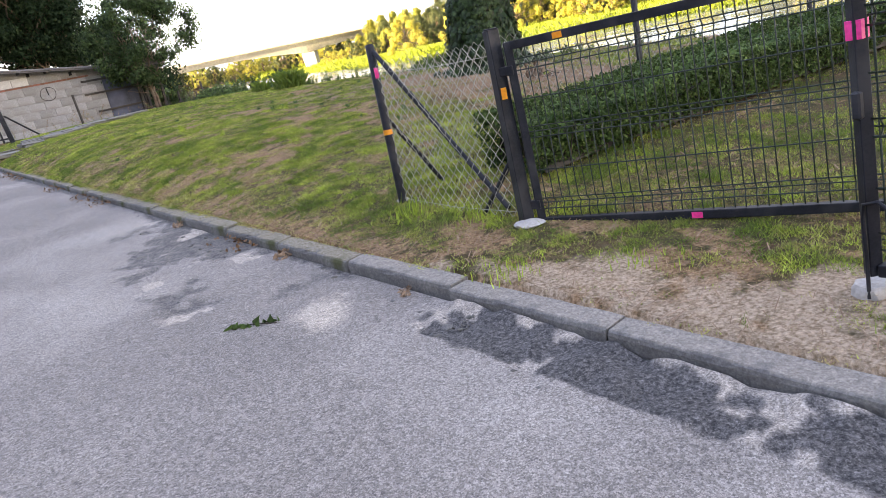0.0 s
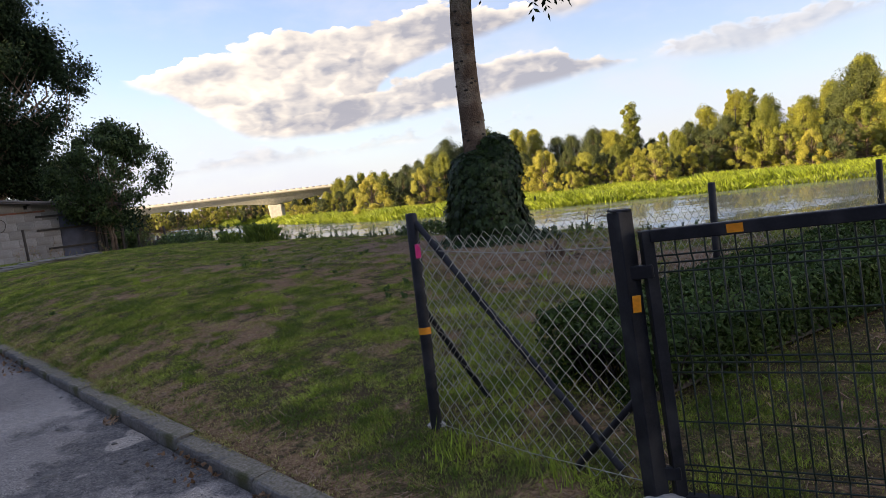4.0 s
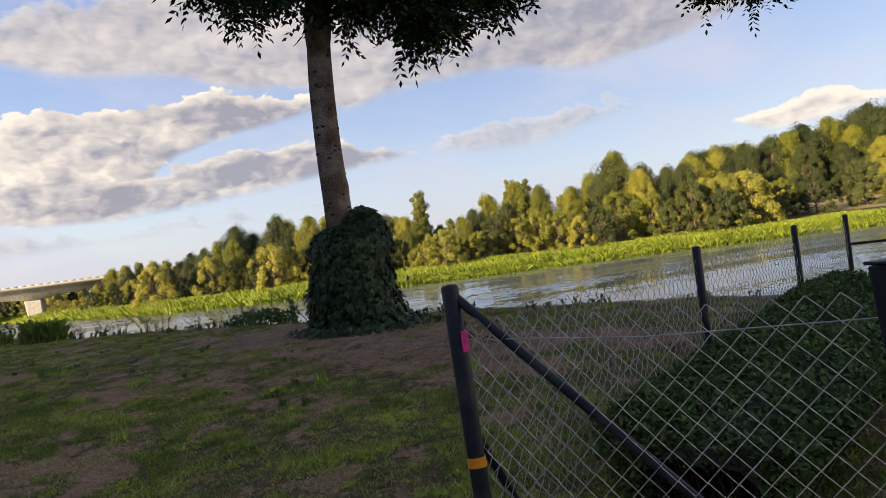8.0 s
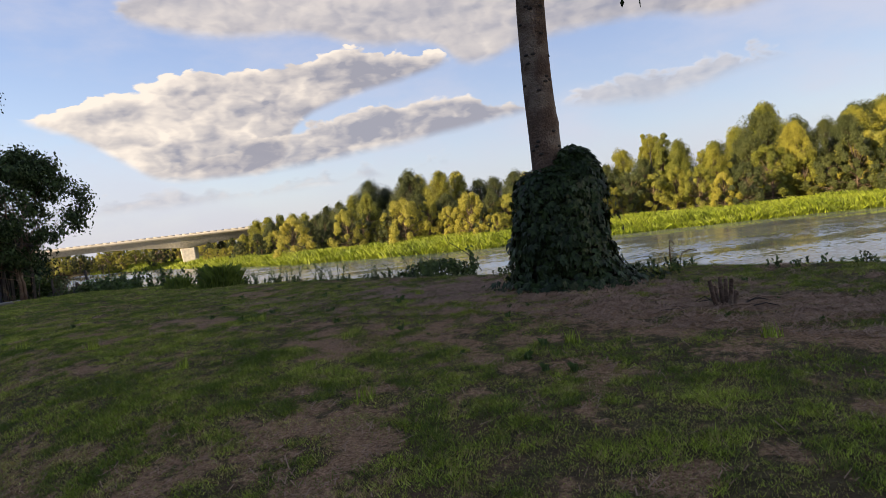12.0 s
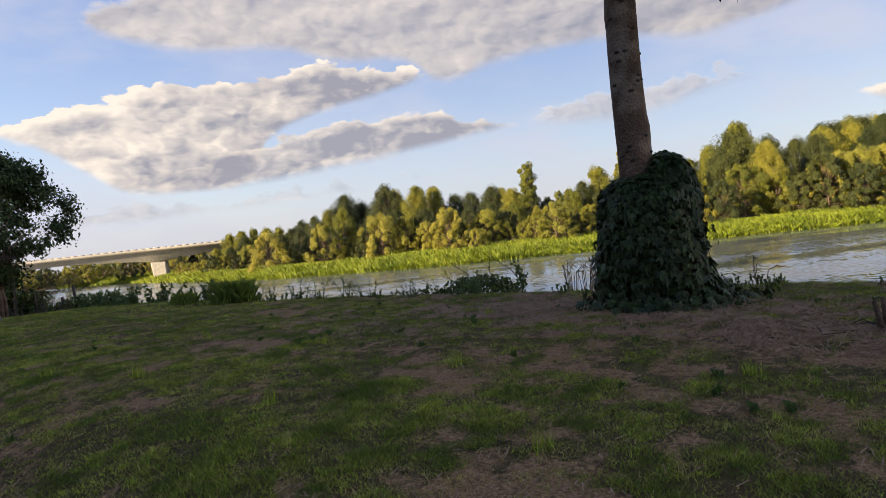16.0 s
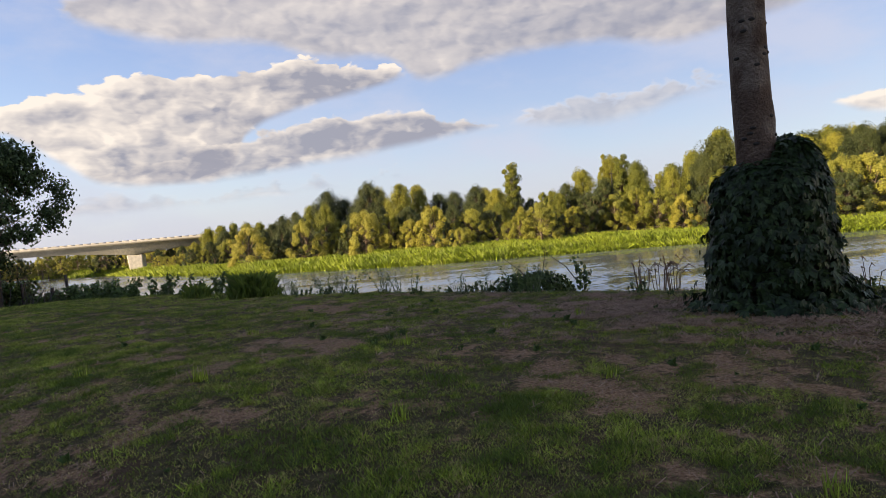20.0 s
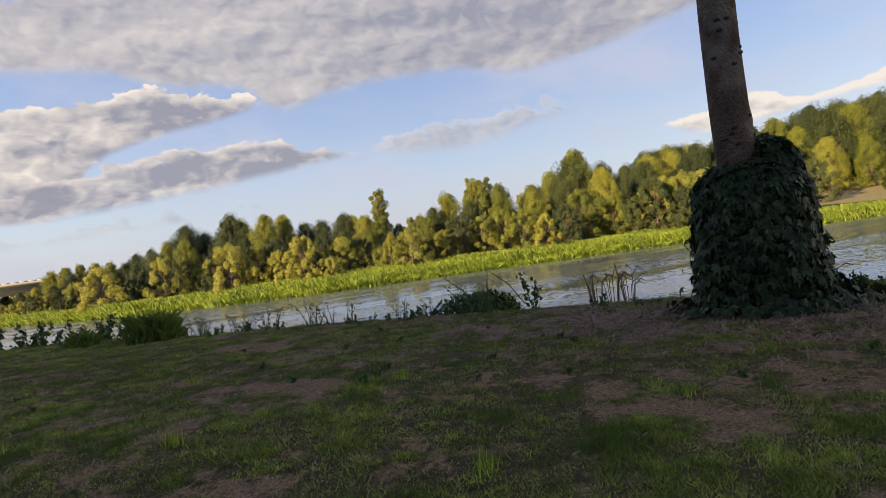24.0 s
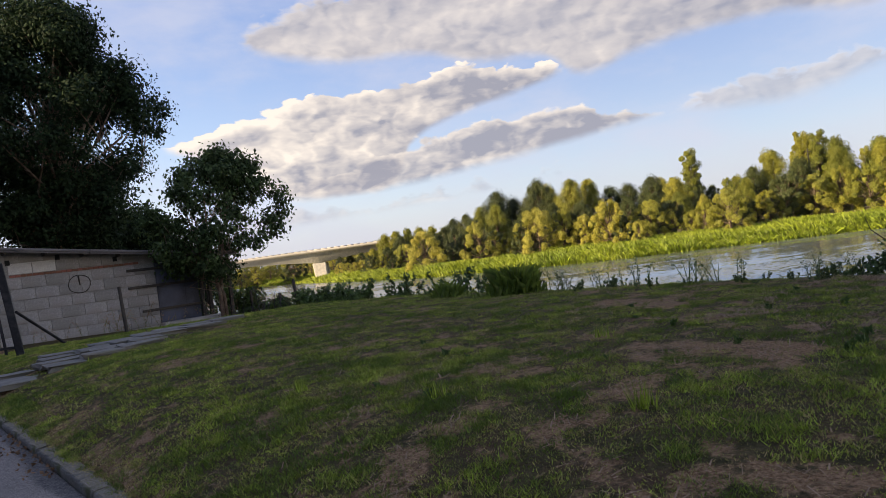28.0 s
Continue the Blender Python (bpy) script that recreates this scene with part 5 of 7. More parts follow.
def far_woods():
    rng = np.random.default_rng(21)
    sky_az = [-9, -5, -3.5, -1, 1.5, 4.5, 8, 11, 14, 16.5, 18.5, 21, 24, 27, 30, 33, 35.5, 41, 46, 53, 60, 75]
    sky_el = [0.6, 1.6, 2.0, 2.0, 3.2, 3.7, 4.1, 3.9, 3.3, 3.0, 2.7, 2.7, 3.6, 4.9, 3.8, 4.5, 5.6, 5.0, 5.2, 6.2, 6.2, 5.6]

    def bank_distance(az):
        for d in np.arange(60, 400, 2.0):
            u, v = to_uv(EYE[0] + d * math.sin(radians(az)), EYE[1] + d * math.cos(radians(az)))
            if v > far_bank(np.array([u]))[0] or u > 266:
                return d
        return 400.0

    for row, (back, spread) in enumerate(((62, 14), (36, 10), (20, 6))):
        az = -9.0 if row else -6.0
        while az < 74:
            d = bank_distance(az) + back + rng.uniform(-spread, spread) + (45 if row < 2 else 30) * float(smooth01((az - 42) / 6))
            x, y = EYE[0] + d * math.sin(radians(az)), EYE[1] + d * math.cos(radians(az))
            el = np.interp(az, sky_az, sky_el)
            z = height_at(x, y)
            top = EYE[2] + d * math.tan(radians(el))
            if row == 0:
                h = max(3.5, (top - z) * rng.uniform(0.78, 1.04))
                dark = 1.1 if 0 < az < 15 else 0.35
                kind = "oak" if rng.random() < dark * 0.75 or (az > 43 and rng.random() < 0.6) else ("poplar" if 19 < az < 42 and rng.random() < 0.22 else "willow")
                step = h * (0.24 if kind == "poplar" else 0.36)
            elif row == 1:
                h = max(3.0, (top - z) * rng.uniform(0.55, 0.85))
                kind = ("willow", "oak", "oak")[rng.integers(3)] if az < 15 else ("willow", "oak", "willow")[rng.integers(3)] if az < 44 else ("oak", "willow")[rng.integers(2)]
                step = h * 0.62
            else:
                h = max(2.0, (top - z) * rng.uniform(0.34, 0.66))
                kind = ("gold", "shrub", "dark", "shrub", "dark", "shrub", "dark")[rng.integers(7)]
                step = h * 0.55
                if az > 47 and rng.random() < 0.7:
                    az += math.degrees(step / d)
                    continue
            plant(kind, x, y, h, rng)
            az += math.degrees(step / d)
    # the wooded hill behind the field
    for az in np.arange(40.5, 68.0, 0.85):
        d = bank_distance(az) + 105 + rng.uniform(-12, 12)
        x, y = EYE[0] + d * math.sin(radians(az)), EYE[1] + d * math.cos(radians(az))
        el = np.interp(az, sky_az, sky_el) * rng.uniform(0.86, 1.02)
        plant(("oak", "willow", "oak")[rng.integers(3)], x, y, max(5.0, EYE[2] + d * math.tan(radians(el)) - height_at(x, y)), rng, group="trees on the hill")
    # single marks: the slender poplar, taller crowns, golden willows
    for az, extra, top_el, kind in ((18.9, 55, 4.9, "poplar"), (26.6, 52, 4.9, "poplar"), (27.5, 50, 4.7, "poplar"), (35.0, 50, 5.9, "willow"), (4.0, 55, 3.8, "oak"), (7.3, 55, 4.3, "oak"),
                                    (9.8, 50, 4.0, "willow"), (12.2, 16, 2.0, "gold"), (2.0, 15, 1.7, "gold"), (-2.4, 12, 1.5, "gold"), (21.0, 14, 1.6, "gold"), (44.5, 22, 2.9, "gold"), (42.8, 22, 2.9, "gold"),
                                    (41.0, 24, 2.7, "gold"), (48.8, 36, 1.9, "dark"), (16.0, 52, 3.3, "oak"), (17.6, 45, 3.0, "willow")):
        d = bank_distance(az) + extra
        x, y = EYE[0] + d * math.sin(radians(az)), EYE[1] + d * math.cos(radians(az))
        plant(kind, x, y, EYE[2] + d * math.tan(radians(top_el)) - height_at(x, y), rng)
    # low woods beyond the bridge
    for n in range(54):
        az, d = -26 + 24 * (n + rng.random()) / 54, rng.uniform(238, 300)
        x, y = EYE[0] + d * math.sin(radians(az)), EYE[1] + d * math.cos(radians(az))
        plant(("gold", "gold", "gold", "dark", "shrub")[rng.integers(5)], x, y, rng.uniform(5.5, 9.0), rng, base=-3.0, group="shrubs beyond the bridge")


far_woods()
for some in PROTO.values():
    for p in some:
        if p not in used:
            for o in (*p.children_recursive, p):
                bpy.data.objects.remove(o)


def reeds():
    rng = np.random.default_rng(31)
    n = 120000
    u = np.concatenate([rng.uniform(-120, 262, n // 2), rng.uniform(0, 170, n // 2)])
    back = rng.random(n) ** 1.3 * 21 - 0.6
    v = far_bank(u) + back
    z0 = np.maximum(ground_z(u, v), WATER_Z - 0.1)
    x, y = to_xy(u, v)
    h = rng.uniform(0.5, 1.25, n) * (1.05 - 0.020 * back) * (0.65 + 0.7 * vnoise(u, v, 0.25, 61))
    w = rng.uniform(0.045, 0.12, n)
    a = rng.uniform(-0.8, 0.8, n)
    lx, ly = np.cos(a) * w, np.sin(a) * w
    tx, ty = rng.normal(size=n) * 0.45, rng.normal(size=n) * 0.45
    verts = np.stack([np.stack([x - lx, y - ly, z0 - 0.05], 1), np.stack([x + lx, y + ly, z0 - 0.05], 1),
                      np.stack([x + lx * 0.8 + tx * 0.4, y + ly * 0.8 + ty * 0.4, z0 + h * 0.6], 1), np.stack([x + tx, y + ty, z0 + h], 1)], 1).reshape(-1, 3)
    b = np.arange(n)[:, None] * 4
    f = np.concatenate([b + [0, 1, 2], b + [0, 2, 3]], 1).reshape(-1, 3)
    ob = new("reeds", arrays("reeds", verts, f, M_REED))
    tagged(ob, "dense sunlit yellow-green reed bed along the far bank", "reeds", kind="stuff")


reeds()


# ---- bridge ----
def bridge():
    b = thing("bridge", "long pale concrete road bridge with haunched deck on piers", "bridge")
    # deck runs across the view behind the bend of the river
    y0 = 224.0
    xs = np.arange(-150, 20, 2.0)
    pier_x = -43.5
    span = 62.0
    rel = np.abs((xs - pier_x + span / 2) % span - span / 2) / (span / 2)
    top = 5.55 + 0.006 * (xs + 43) - 0.00006 * (xs + 43) ** 2
    low = top - 2.1 - 1.9 * (1 - rel) ** 2
    ring = []
    for x, t, l in zip(xs, top, low):
        ring.append([(x, y0 - 5, t), (x, y0 - 5, t - 0.55), (x, y0 - 3.0, t - 0.75), (x, y0 - 2.6, l), (x, y0 + 2.6, l), (x, y0 + 3.0, t - 0.75), (x, y0 + 5, t - 0.55), (x, y0 + 5, t)])
    v = np.array(ring).reshape(-1, 3)
    i, j = np.meshgrid(np.arange(len(xs) - 1), np.arange(8), indexing="ij")
    k = (j + 1) % 8
    f = np.stack([i * 8 + j, (i + 1) * 8 + j, (i + 1) * 8 + k, i * 8 + k], -1).reshape(-1, 4)
    under("deck", arrays("deck", v, f, M_BRIDGE), b)
    for side in (-4.9, 4.9):
        rail = [tube([(x0, y0 + side, t0 + 0.12), (x1, y0 + side, t1 + 0.12)], 0.16, 4) for x0, x1, t0, t1 in zip(xs[:-1], xs[1:], top[:-1], top[1:])]
        under("parapet", arrays("parapet", *joined(rail), M_BRIDGE), b)
    for x in (pier_x - span, pier_x):
        z = float(np.interp(x, xs, low))
        bm = bmesh.new()
        box(bm, Matrix.Translation((x, y0, (z - 6) / 2)), (4.2, 5.0, z + 6.0), 0.25)
        for vtx in bm.verts:
            if vtx.co.z < -2:
                vtx.co.x = x + (vtx.co.x - x) * 0.82 + 0.5
        pier = part("pier", bm, M_BRIDGE, b)
        part("bearing", boxed(Matrix.Translation((x, y0, z + 0.02)), (3.0, 4.0, 0.35), 0.05), M_OLDWOOD, pier, "dark bearing gap under the deck")


bridge()


# ---- shed with its lean-to: its front stands square to the lane, x runs along it towards the river ----
SHED_U, SHED_END = 30.65, 8.07


def shed():
    rng = np.random.default_rng(41)
    x0, y0 = to_xy(SHED_U, 0.0)
    s = thing("shed", "low grey block shed with sagging felt roof and dark door", "shed", (x0, y0, 0))
    s.rotation_euler = (0, 0, math.atan2(0.640, 0.768))
    first = -2.2

    def eaves(x):
        return 2.73 - 0.1216 * (x - 4.35)

    bm = boxed(Matrix.Translation(((first + SHED_END) / 2, 0.13, 1.0)), (SHED_END - first, 0.24, 2.4), 0.0)
    for vtx in bm.verts:
        vtx.co.z = eaves(vtx.co.x) + 0.06 if vtx.co.z > 1 else -0.2
    wall = part("wall", bm, M_MORTAR, s, "mortared wall of pale concrete blocks")
    bl, bh = 0.555, 0.300
    shapes, ends = [], []
    for n in range(6):
        for ln, into in ((bl, shapes), (bl / 2, ends)):
            bm = boxed(Matrix.Identity(4), (ln - 0.014, 0.03, bh - 0.016), 0.007)
            for vtx in bm.verts:
                vtx.co += Vector((rng.uniform(-0.006, 0.006), rng.uniform(-0.004, 0.004), rng.uniform(-0.006, 0.006)))
            into.append(finish(bm, "block", M_BLOCK))
    pale = finish(boxed(Matrix.Identity(4), (bl - 0.016, 0.034, bh - 0.02), 0.006), "block", M_LIMEWASH)
    brick = finish(boxed(Matrix.Identity(4), (0.125, 0.03, 0.062), 0.005), "brick", M_BRICK)
    holes = ((4.48, 2.45), (5.63, 2.47), (7.04, 2.27), (2.6, 2.5))
    for r in range(10):
        z = 2.055 - (r + 0.5) * bh if r < 7 else 2.13 + (r - 6.5) * bh
        x = SHED_END - (bl / 2 if r % 2 else 0.0)
        if r % 2 and z + bh / 2 < eaves(SHED_END) + 0.1:
            under("block", ends[r % 6], wall).location = (SHED_END - bl / 4, 0.006, z)
        while x - bl > first:
            mid = x - bl / 2
            if z + bh / 2 < eaves(mid) + 0.12 and z > 0.1:
                white = r == 7 and 4.3 < mid < 5.45
                ob = under("block", pale if white else shapes[rng.integers(6)], wall)
                ob.location = (mid, 0.002 + rng.uniform(-0.005, 0.005), z)
                ob.rotation_euler = (0, rng.normal() * 0.004, 0)
            x -= bl
    for n in range(24):
        x = 4.55 + n * 0.132
        ob = under("brick", brick, wall)
        ob.location = (x, rng.uniform(-0.004, 0.006), 2.093)
        ob.rotation_euler = (0, rng.normal() * 0.03, 0)
    # near-black blocks on the wall, the vent holes' shade put into their colour
    for x, z in holes:
        part("vent_hole", boxed(Matrix.Translation((x, -0.012, z)), (0.11, 0.02, 0.13), 0.004), M_VOID, wall, "near-black block standing for a small shaded vent hole")
    # painted ring with a stroke
    ring = [(6.08 + 0.27 * math.cos(a) + 0.01 * math.sin(3 * a), -0.016, 1.70 + (0.25 + 0.012 * math.cos(2 * a)) * math.sin(a)) for a in np.linspace(0, 2 * np.pi, 41)]
    under("painted_mark", arrays("painted_mark", *joined([tube(ring, 0.011, 4, False), tube([(6.07, -0.016, 1.92), (6.09, -0.016, 1.66)], [0.022, 0.014], 4)]), M_TWIG_CORE), wall, "dark painted ring with a stroke")
    # plinth of rough mortar at the foot
    part("back_wall", boxed(Matrix.Translation(((first + 10.3) / 2, 3.9, 1.0)), (10.3 - first, 0.24, 2.4), 0.0), M_MORTAR, s)
    part("side_wall", boxed(Matrix.Translation((first + 0.12, 2.0, 1.15)), (0.24, 3.5, 2.7), 0.0), M_MORTAR, s)
    # roof in lengths of felt with a double board edge, dipping towards the river
    tilt = math.degrees(math.atan(0.1216))
    roof = None
    edge = first - 0.4
    for n in range(5):
        ln = (8.55 - first + 0.4) / 5
        mid = edge + ln / 2
        slab = part("roof" if n == 0 else "felt_sheet", boxed(Matrix.Translation((mid, 1.8, eaves(mid) + 0.085 + rng.uniform(-0.008, 0.008))) @ pose(0, 0, 0, 0.8, tilt + rng.uniform(-0.3, 0.3), 0), (ln + 0.03, 4.6, 0.07), 0.015), M_FELT, s if n == 0 else roof, "grey felt roof sheet, worn and sagging")
        roof = roof or slab
        part("fascia_board", boxed(Matrix.Translation((mid, -0.46, eaves(mid) + 0.03 + rng.uniform(-0.008, 0.008))) @ pose(0, 0, 0, 0, tilt + rng.uniform(-0.3, 0.3), 0), (ln - 0.01, 0.035, 0.12), 0.006), M_FELT, roof)
        edge += ln
    for n in range(12):
        x = first + 0.3 + n * 0.9
        if x < 8.4:
            part("rafter_end", boxed(Matrix.Translation((x, -0.2, eaves(x) - 0.03)), (0.06, 0.5, 0.09), 0.006), M_OLDWOOD, roof)
    # door of dark sheets
    door = part("door", boxed(Matrix.Translation((8.68, 0.06, 1.16)), (1.19, 0.05, 1.75), 0.008), M_DOOR, s, "dark blue-grey door of worn sheets")
    for x, z, w, h in ((8.42, 1.66, 0.55, 0.62), (8.96, 1.62, 0.5, 0.7), (8.5, 0.95, 0.72, 0.66), (9.05, 0.92, 0.36, 0.60)):
        part("sheet", boxed(Matrix.Translation((x, 0.025, z)) @ pose(0, 0, 0, 0, rng.uniform(-1, 1), 0), (w, 0.012, h), 0.003), M_DOOR, door)
    part("lintel", boxed(Matrix.Translation((8.7, 0.08, 2.10)), (1.25, 0.09, 0.12), 0.006), M_OLDWOOD, door)
    for z, a, b, drop in ((1.90, 7.30, 9.32, 0.03), (1.40, 7.29, 9.28, 0.0), (0.70, 7.59, 9.27, -0.01)):
        part("strap", boxed(Matrix.Translation(((a + b) / 2, -0.045, z - drop / 2)) @ pose(0, 0, 0, 0, drop * 20, 0), (b - a, 0.05, 0.075), 0.006), M_OLDWOOD, door, "dark horizontal beam across door and wall")
    # lean-to on posts
    part("lean_to_roof", boxed(Matrix.Translation((9.45, 1.4, 2.18)) @ pose(0, 0, 0, 0, 6.0, 0), (1.98, 4.0, 0.07), 0.012), M_FELT, s, "thin board roof of the lean-to")
    for x, y, top in ((9.34, 0.0, 2.12), (9.60, 0.05, 2.1), (10.22, 0.0, 2.06), (10.22, 2.9, 2.06)):
        part("timber_post", beam((x, y, -0.1), (x + 0.03, y, top), 0.10, 0.10, 0.012), M_OLDWOOD, s)
    part("timber_rail", beam((9.30, 0.02, 1.97), (10.28, 0.02, 1.90), 0.09, 0.08, 0.01), M_OLDWOOD, s)
    # dark boards added at the back for the lean-to's shaded inside
    for n in range(9):
        part("rear_board", boxed(Matrix.Translation((9.40 + 0.105 * n, 3.0, 0.95 + rng.uniform(-0.04, 0.04))), (0.095, 0.02, 1.9), 0.003), M_OLDWOOD, s)
    part("threshold", boxed(Matrix.Translation((8.95, -0.22, 0.20)), (1.8, 0.36, 0.22), 0.02), M_CONCRETE, s, "low concrete step before the door")
    for n in range(5):
        v, f = tube([(9.5 + rng.uniform(-0.1, 0.6), 0.6 + n * 0.3, 0.1), (9.6 + rng.uniform(-0.2, 0.5), 0.8 + n * 0.3, rng.uniform(1.2, 1.8))], 0.03, 6)
        under("stored_pole", arrays("stored_pole", v, f, M_OLDWOOD), s)


shed()


# ---- trees by the shed ----
def near_tree(name, label, seed, x, y, outline, clumps, clump_size, leaf_size, leaf_count, material, stems, gap=0.0, shift=(0.0, 0.0), droop=0.5):
    """A tree whose crown fills an outline of (height, radius), in lobes of leaves on limbs with sky between them. stems: foot radius, count, lean."""
    rng = np.random.default_rng(seed)
    g = height_at(x, y)
    t = thing(name, label, "tree", (x, y, g))
    hs, rs = zip(*outline)
    low, high = hs[0], hs[-1]
    thick, count, lean = stems
    pieces, tops = [], []
    for k in range(count):
        o = rng.normal(size=2) * thick * (1.6 if count > 1 else 0.0)
        e = np.array(shift) + rng.normal(size=2) * lean
        tops.append(e)
        z = high * 0.8
        pts = [(o[0], o[1], -0.2), (o[0] * 1.1, o[1], z * 0.18), (o[0] + e[0] * 0.35 + rng.normal() * lean * 0.2, o[1] + e[1] * 0.35, z * 0.5), (e[0], e[1], z)]
        pieces.append(tube(pts, [thick * 1.15, thick, thick * 0.7, thick * 0.15], 10, False))
    cs, os_ = [], []
    for i in range(clumps):
        f = (i + rng.random()) / clumps
        h = low + (high - low) * f
        a = rng.uniform(0, 2 * np.pi)
        lumps = 0.52 + 0.85 * float(vnoise(a * 1.1 + 5, h * 2.2 / clump_size * 0.25, 1.0, seed))
        rad = float(np.interp(h, hs, rs)) * min(lumps, 1.08)
        q = rng.uniform(0.12, 1.0) ** 0.55
        c = np.array((shift[0] + rad * q * math.cos(a), shift[1] + rad * q * math.sin(a), h))
        if gap and vnoise(c[0] * 0.9 + c[1] * 0.6, c[2] * 0.8, 0.9 / clump_size, seed + 1) < gap and q < 0.9:
            continue
        size = clump_size * rng.uniform(0.65, 1.25)
        if i % 2 == 0:
            e = tops[rng.integers(count)]
            b = np.array((e[0] * 0.6, e[1] * 0.6, h * 0.55))
            pieces.append(tube([b, b * 0.5 + c * 0.5 + rng.normal(size=3) * 0.05 * high * (1, 1, 0.3), c * (0.9, 0.9, 0.96) + b * (0.1, 0.1, 0.04), c], [thick * 0.26, thick * 0.15, thick * 0.07, thick * 0.02], 6, False))
        n = int(leaf_count * (size / clump_size) ** 2)
        p = np.clip(rng.normal(size=(n, 3)) * 0.42, -1.1, 1.1)
        d = p * 1.5
        cs.append(p * (size, size, size * 0.85) + c)
        os_.append(d + (0, 0, 0.4))
    under("trunk", arrays("trunk", *joined(pieces), M_BARK, smooth=True), t)
    v, f = leaves(rng, np.concatenate(cs), leaf_size, droop, np.concatenate(os_), 0.30, 0.6)
    under("crown", arrays("crown", v, f, material), t)
    return t


LIME = ((3.6, 2.0), (5.2, 3.6), (7.4, 4.5), (9.2, 5.0), (10.3, 5.5), (11.4, 4.9), (12.9, 3.7), (14.4, 2.6), (15.0, 0.8))
near_tree("lime_tree", "big dark leafy tree standing behind the shed", 61, -23.0, 42.0, LIME, 260, 1.15, 0.19, 520, M_DARKLEAF, (0.34, 1, 0.5), 0.22)
near_tree("walnut_tree", "small bushy dark green tree beside the shed lean-to", 62, *to_xy(29.9, 9.75), ((1.35, 0.7), (2.0, 1.7), (2.8, 2.0), (3.6, 1.75), (4.3, 1.2), (4.85, 0.4)), 200, 0.42, 0.125, 155, M_WALNUT, (0.055, 3, 0.45), 0.42, (0.05, -0.05), 0.9)
near_tree("lime_tree", "dark leafy tree in the row behind the shed", 63, -30.0, 38.0, ((1.5, 3.5), (5.0, 5.6), (9.0, 5.8), (12.0, 4.0), (14.0, 1.0)), 150, 1.5, 0.22, 480, M_DARKLEAF, (0.38, 1, 0.6))
near_tree("lime_tree", "dark leafy tree in the row behind the shed", 64, -24.6, 31.0, ((0.8, 3.0), (3.0, 4.3), (5.5, 4.2), (7.4, 2.6), (8.4, 0.8)), 120, 1.3, 0.20, 480, M_DARKLEAF, (0.30, 1, 0.5))
near_tree("lime_tree", "dark leafy tree far behind the shed roof", 65, -22.5, 49.0, ((1.0, 3.0), (3.0, 4.4), (6.0, 4.0), (8.0, 2.2), (9.2, 0.6)), 110, 1.3, 0.22, 420, M_DARKLEAF, (0.25, 1, 0.5))


# ---- kerb stones ----
def kerb():
    rng = np.random.default_rng(71)
    k = new("kerb")
    tagged(k, "weathered grey concrete kerb stones with open joints", "kerb", kind="structure")
    # joints lie about a metre apart from the gate on
    starts = [-4.6, -3.7, -2.75, -1.85, -0.9, 0.0, 1.0, 2.05, 3.02, 3.99, 4.94, 5.9, 6.9, 7.9, 8.9] + [9.9 + i for i in range(36)]
    shapes = []
    for n in range(12):
        # profile with a rounded, chipped front edge, drawn out along the stone
        prof = [(0.010, -0.20), (0.004, 0.05), (0.008, 0.066), (0.020, 0.074), (0.128, 0.080), (0.136, 0.074), (0.136, -0.20)]
        cuts = 15
        vv = []
        for c in range(cuts + 1):
            x0 = -0.5 + c / cuts
            end = 0.003 if c in (0, cuts) else 0.0
            for q, (py, pz) in enumerate(prof):
                w = 0.005 * noise.noise(Vector((x0 * 9, py * 9 + n * 5, pz * 9))) + ((0.014 if n < 6 else 0.024) * max(0, noise.noise(Vector((x0 * 16, n * 3.1, q)))) if q in (2, 3) else 0)
                vv.append((x0, py + w * 0.7 + end * (q < 4), pz + (-abs(w) if pz > 0.03 else 0) - end * (1 < q < 6)))
        k2 = len(prof)
        ff = [[c * k2 + q, (c + 1) * k2 + q, (c + 1) * k2 + (q + 1) % k2, c * k2 + (q + 1) % k2] for c in range(cuts) for q in range(k2)]
        me = bpy.data.meshes.new("kerb_stone")
        me.from_pydata(vv, [], ff + [list(range(k2)), [cuts * k2 + q for q in range(k2)][::-1]])
        dust = me.attributes.new("dust", "FLOAT", "POINT")
        dust.data.foreach_set("value", [(0, 0, 0.15, 0.7, 1.0, 0.9, 0)[q] for c in range(cuts + 1) for q in range(k2)])
        me.materials.append(M_KERB if n < 6 else M_OLDKERB)
        shapes.append(me)
    for i, (a, b) in enumerate(zip(starts[:-1], starts[1:])):
        ob = under("kerb_stone", shapes[rng.integers(6) + (6 if a > 3.9 else 0)], k)
        u = (a + b) / 2
        x, y = to_xy(u, KERB_V + rng.uniform(-0.008, 0.008))
        ob.matrix_local = pose(x, y, float(road_z(u)) - 0.010 + rng.uniform(-0.006, 0.006), 0, rng.uniform(-0.4, 0.4), 129.8 + 180 + rng.uniform(-0.5, 0.5)) @ Matrix.Diagonal((b - a - 0.008, 1, 1, 1))


kerb()


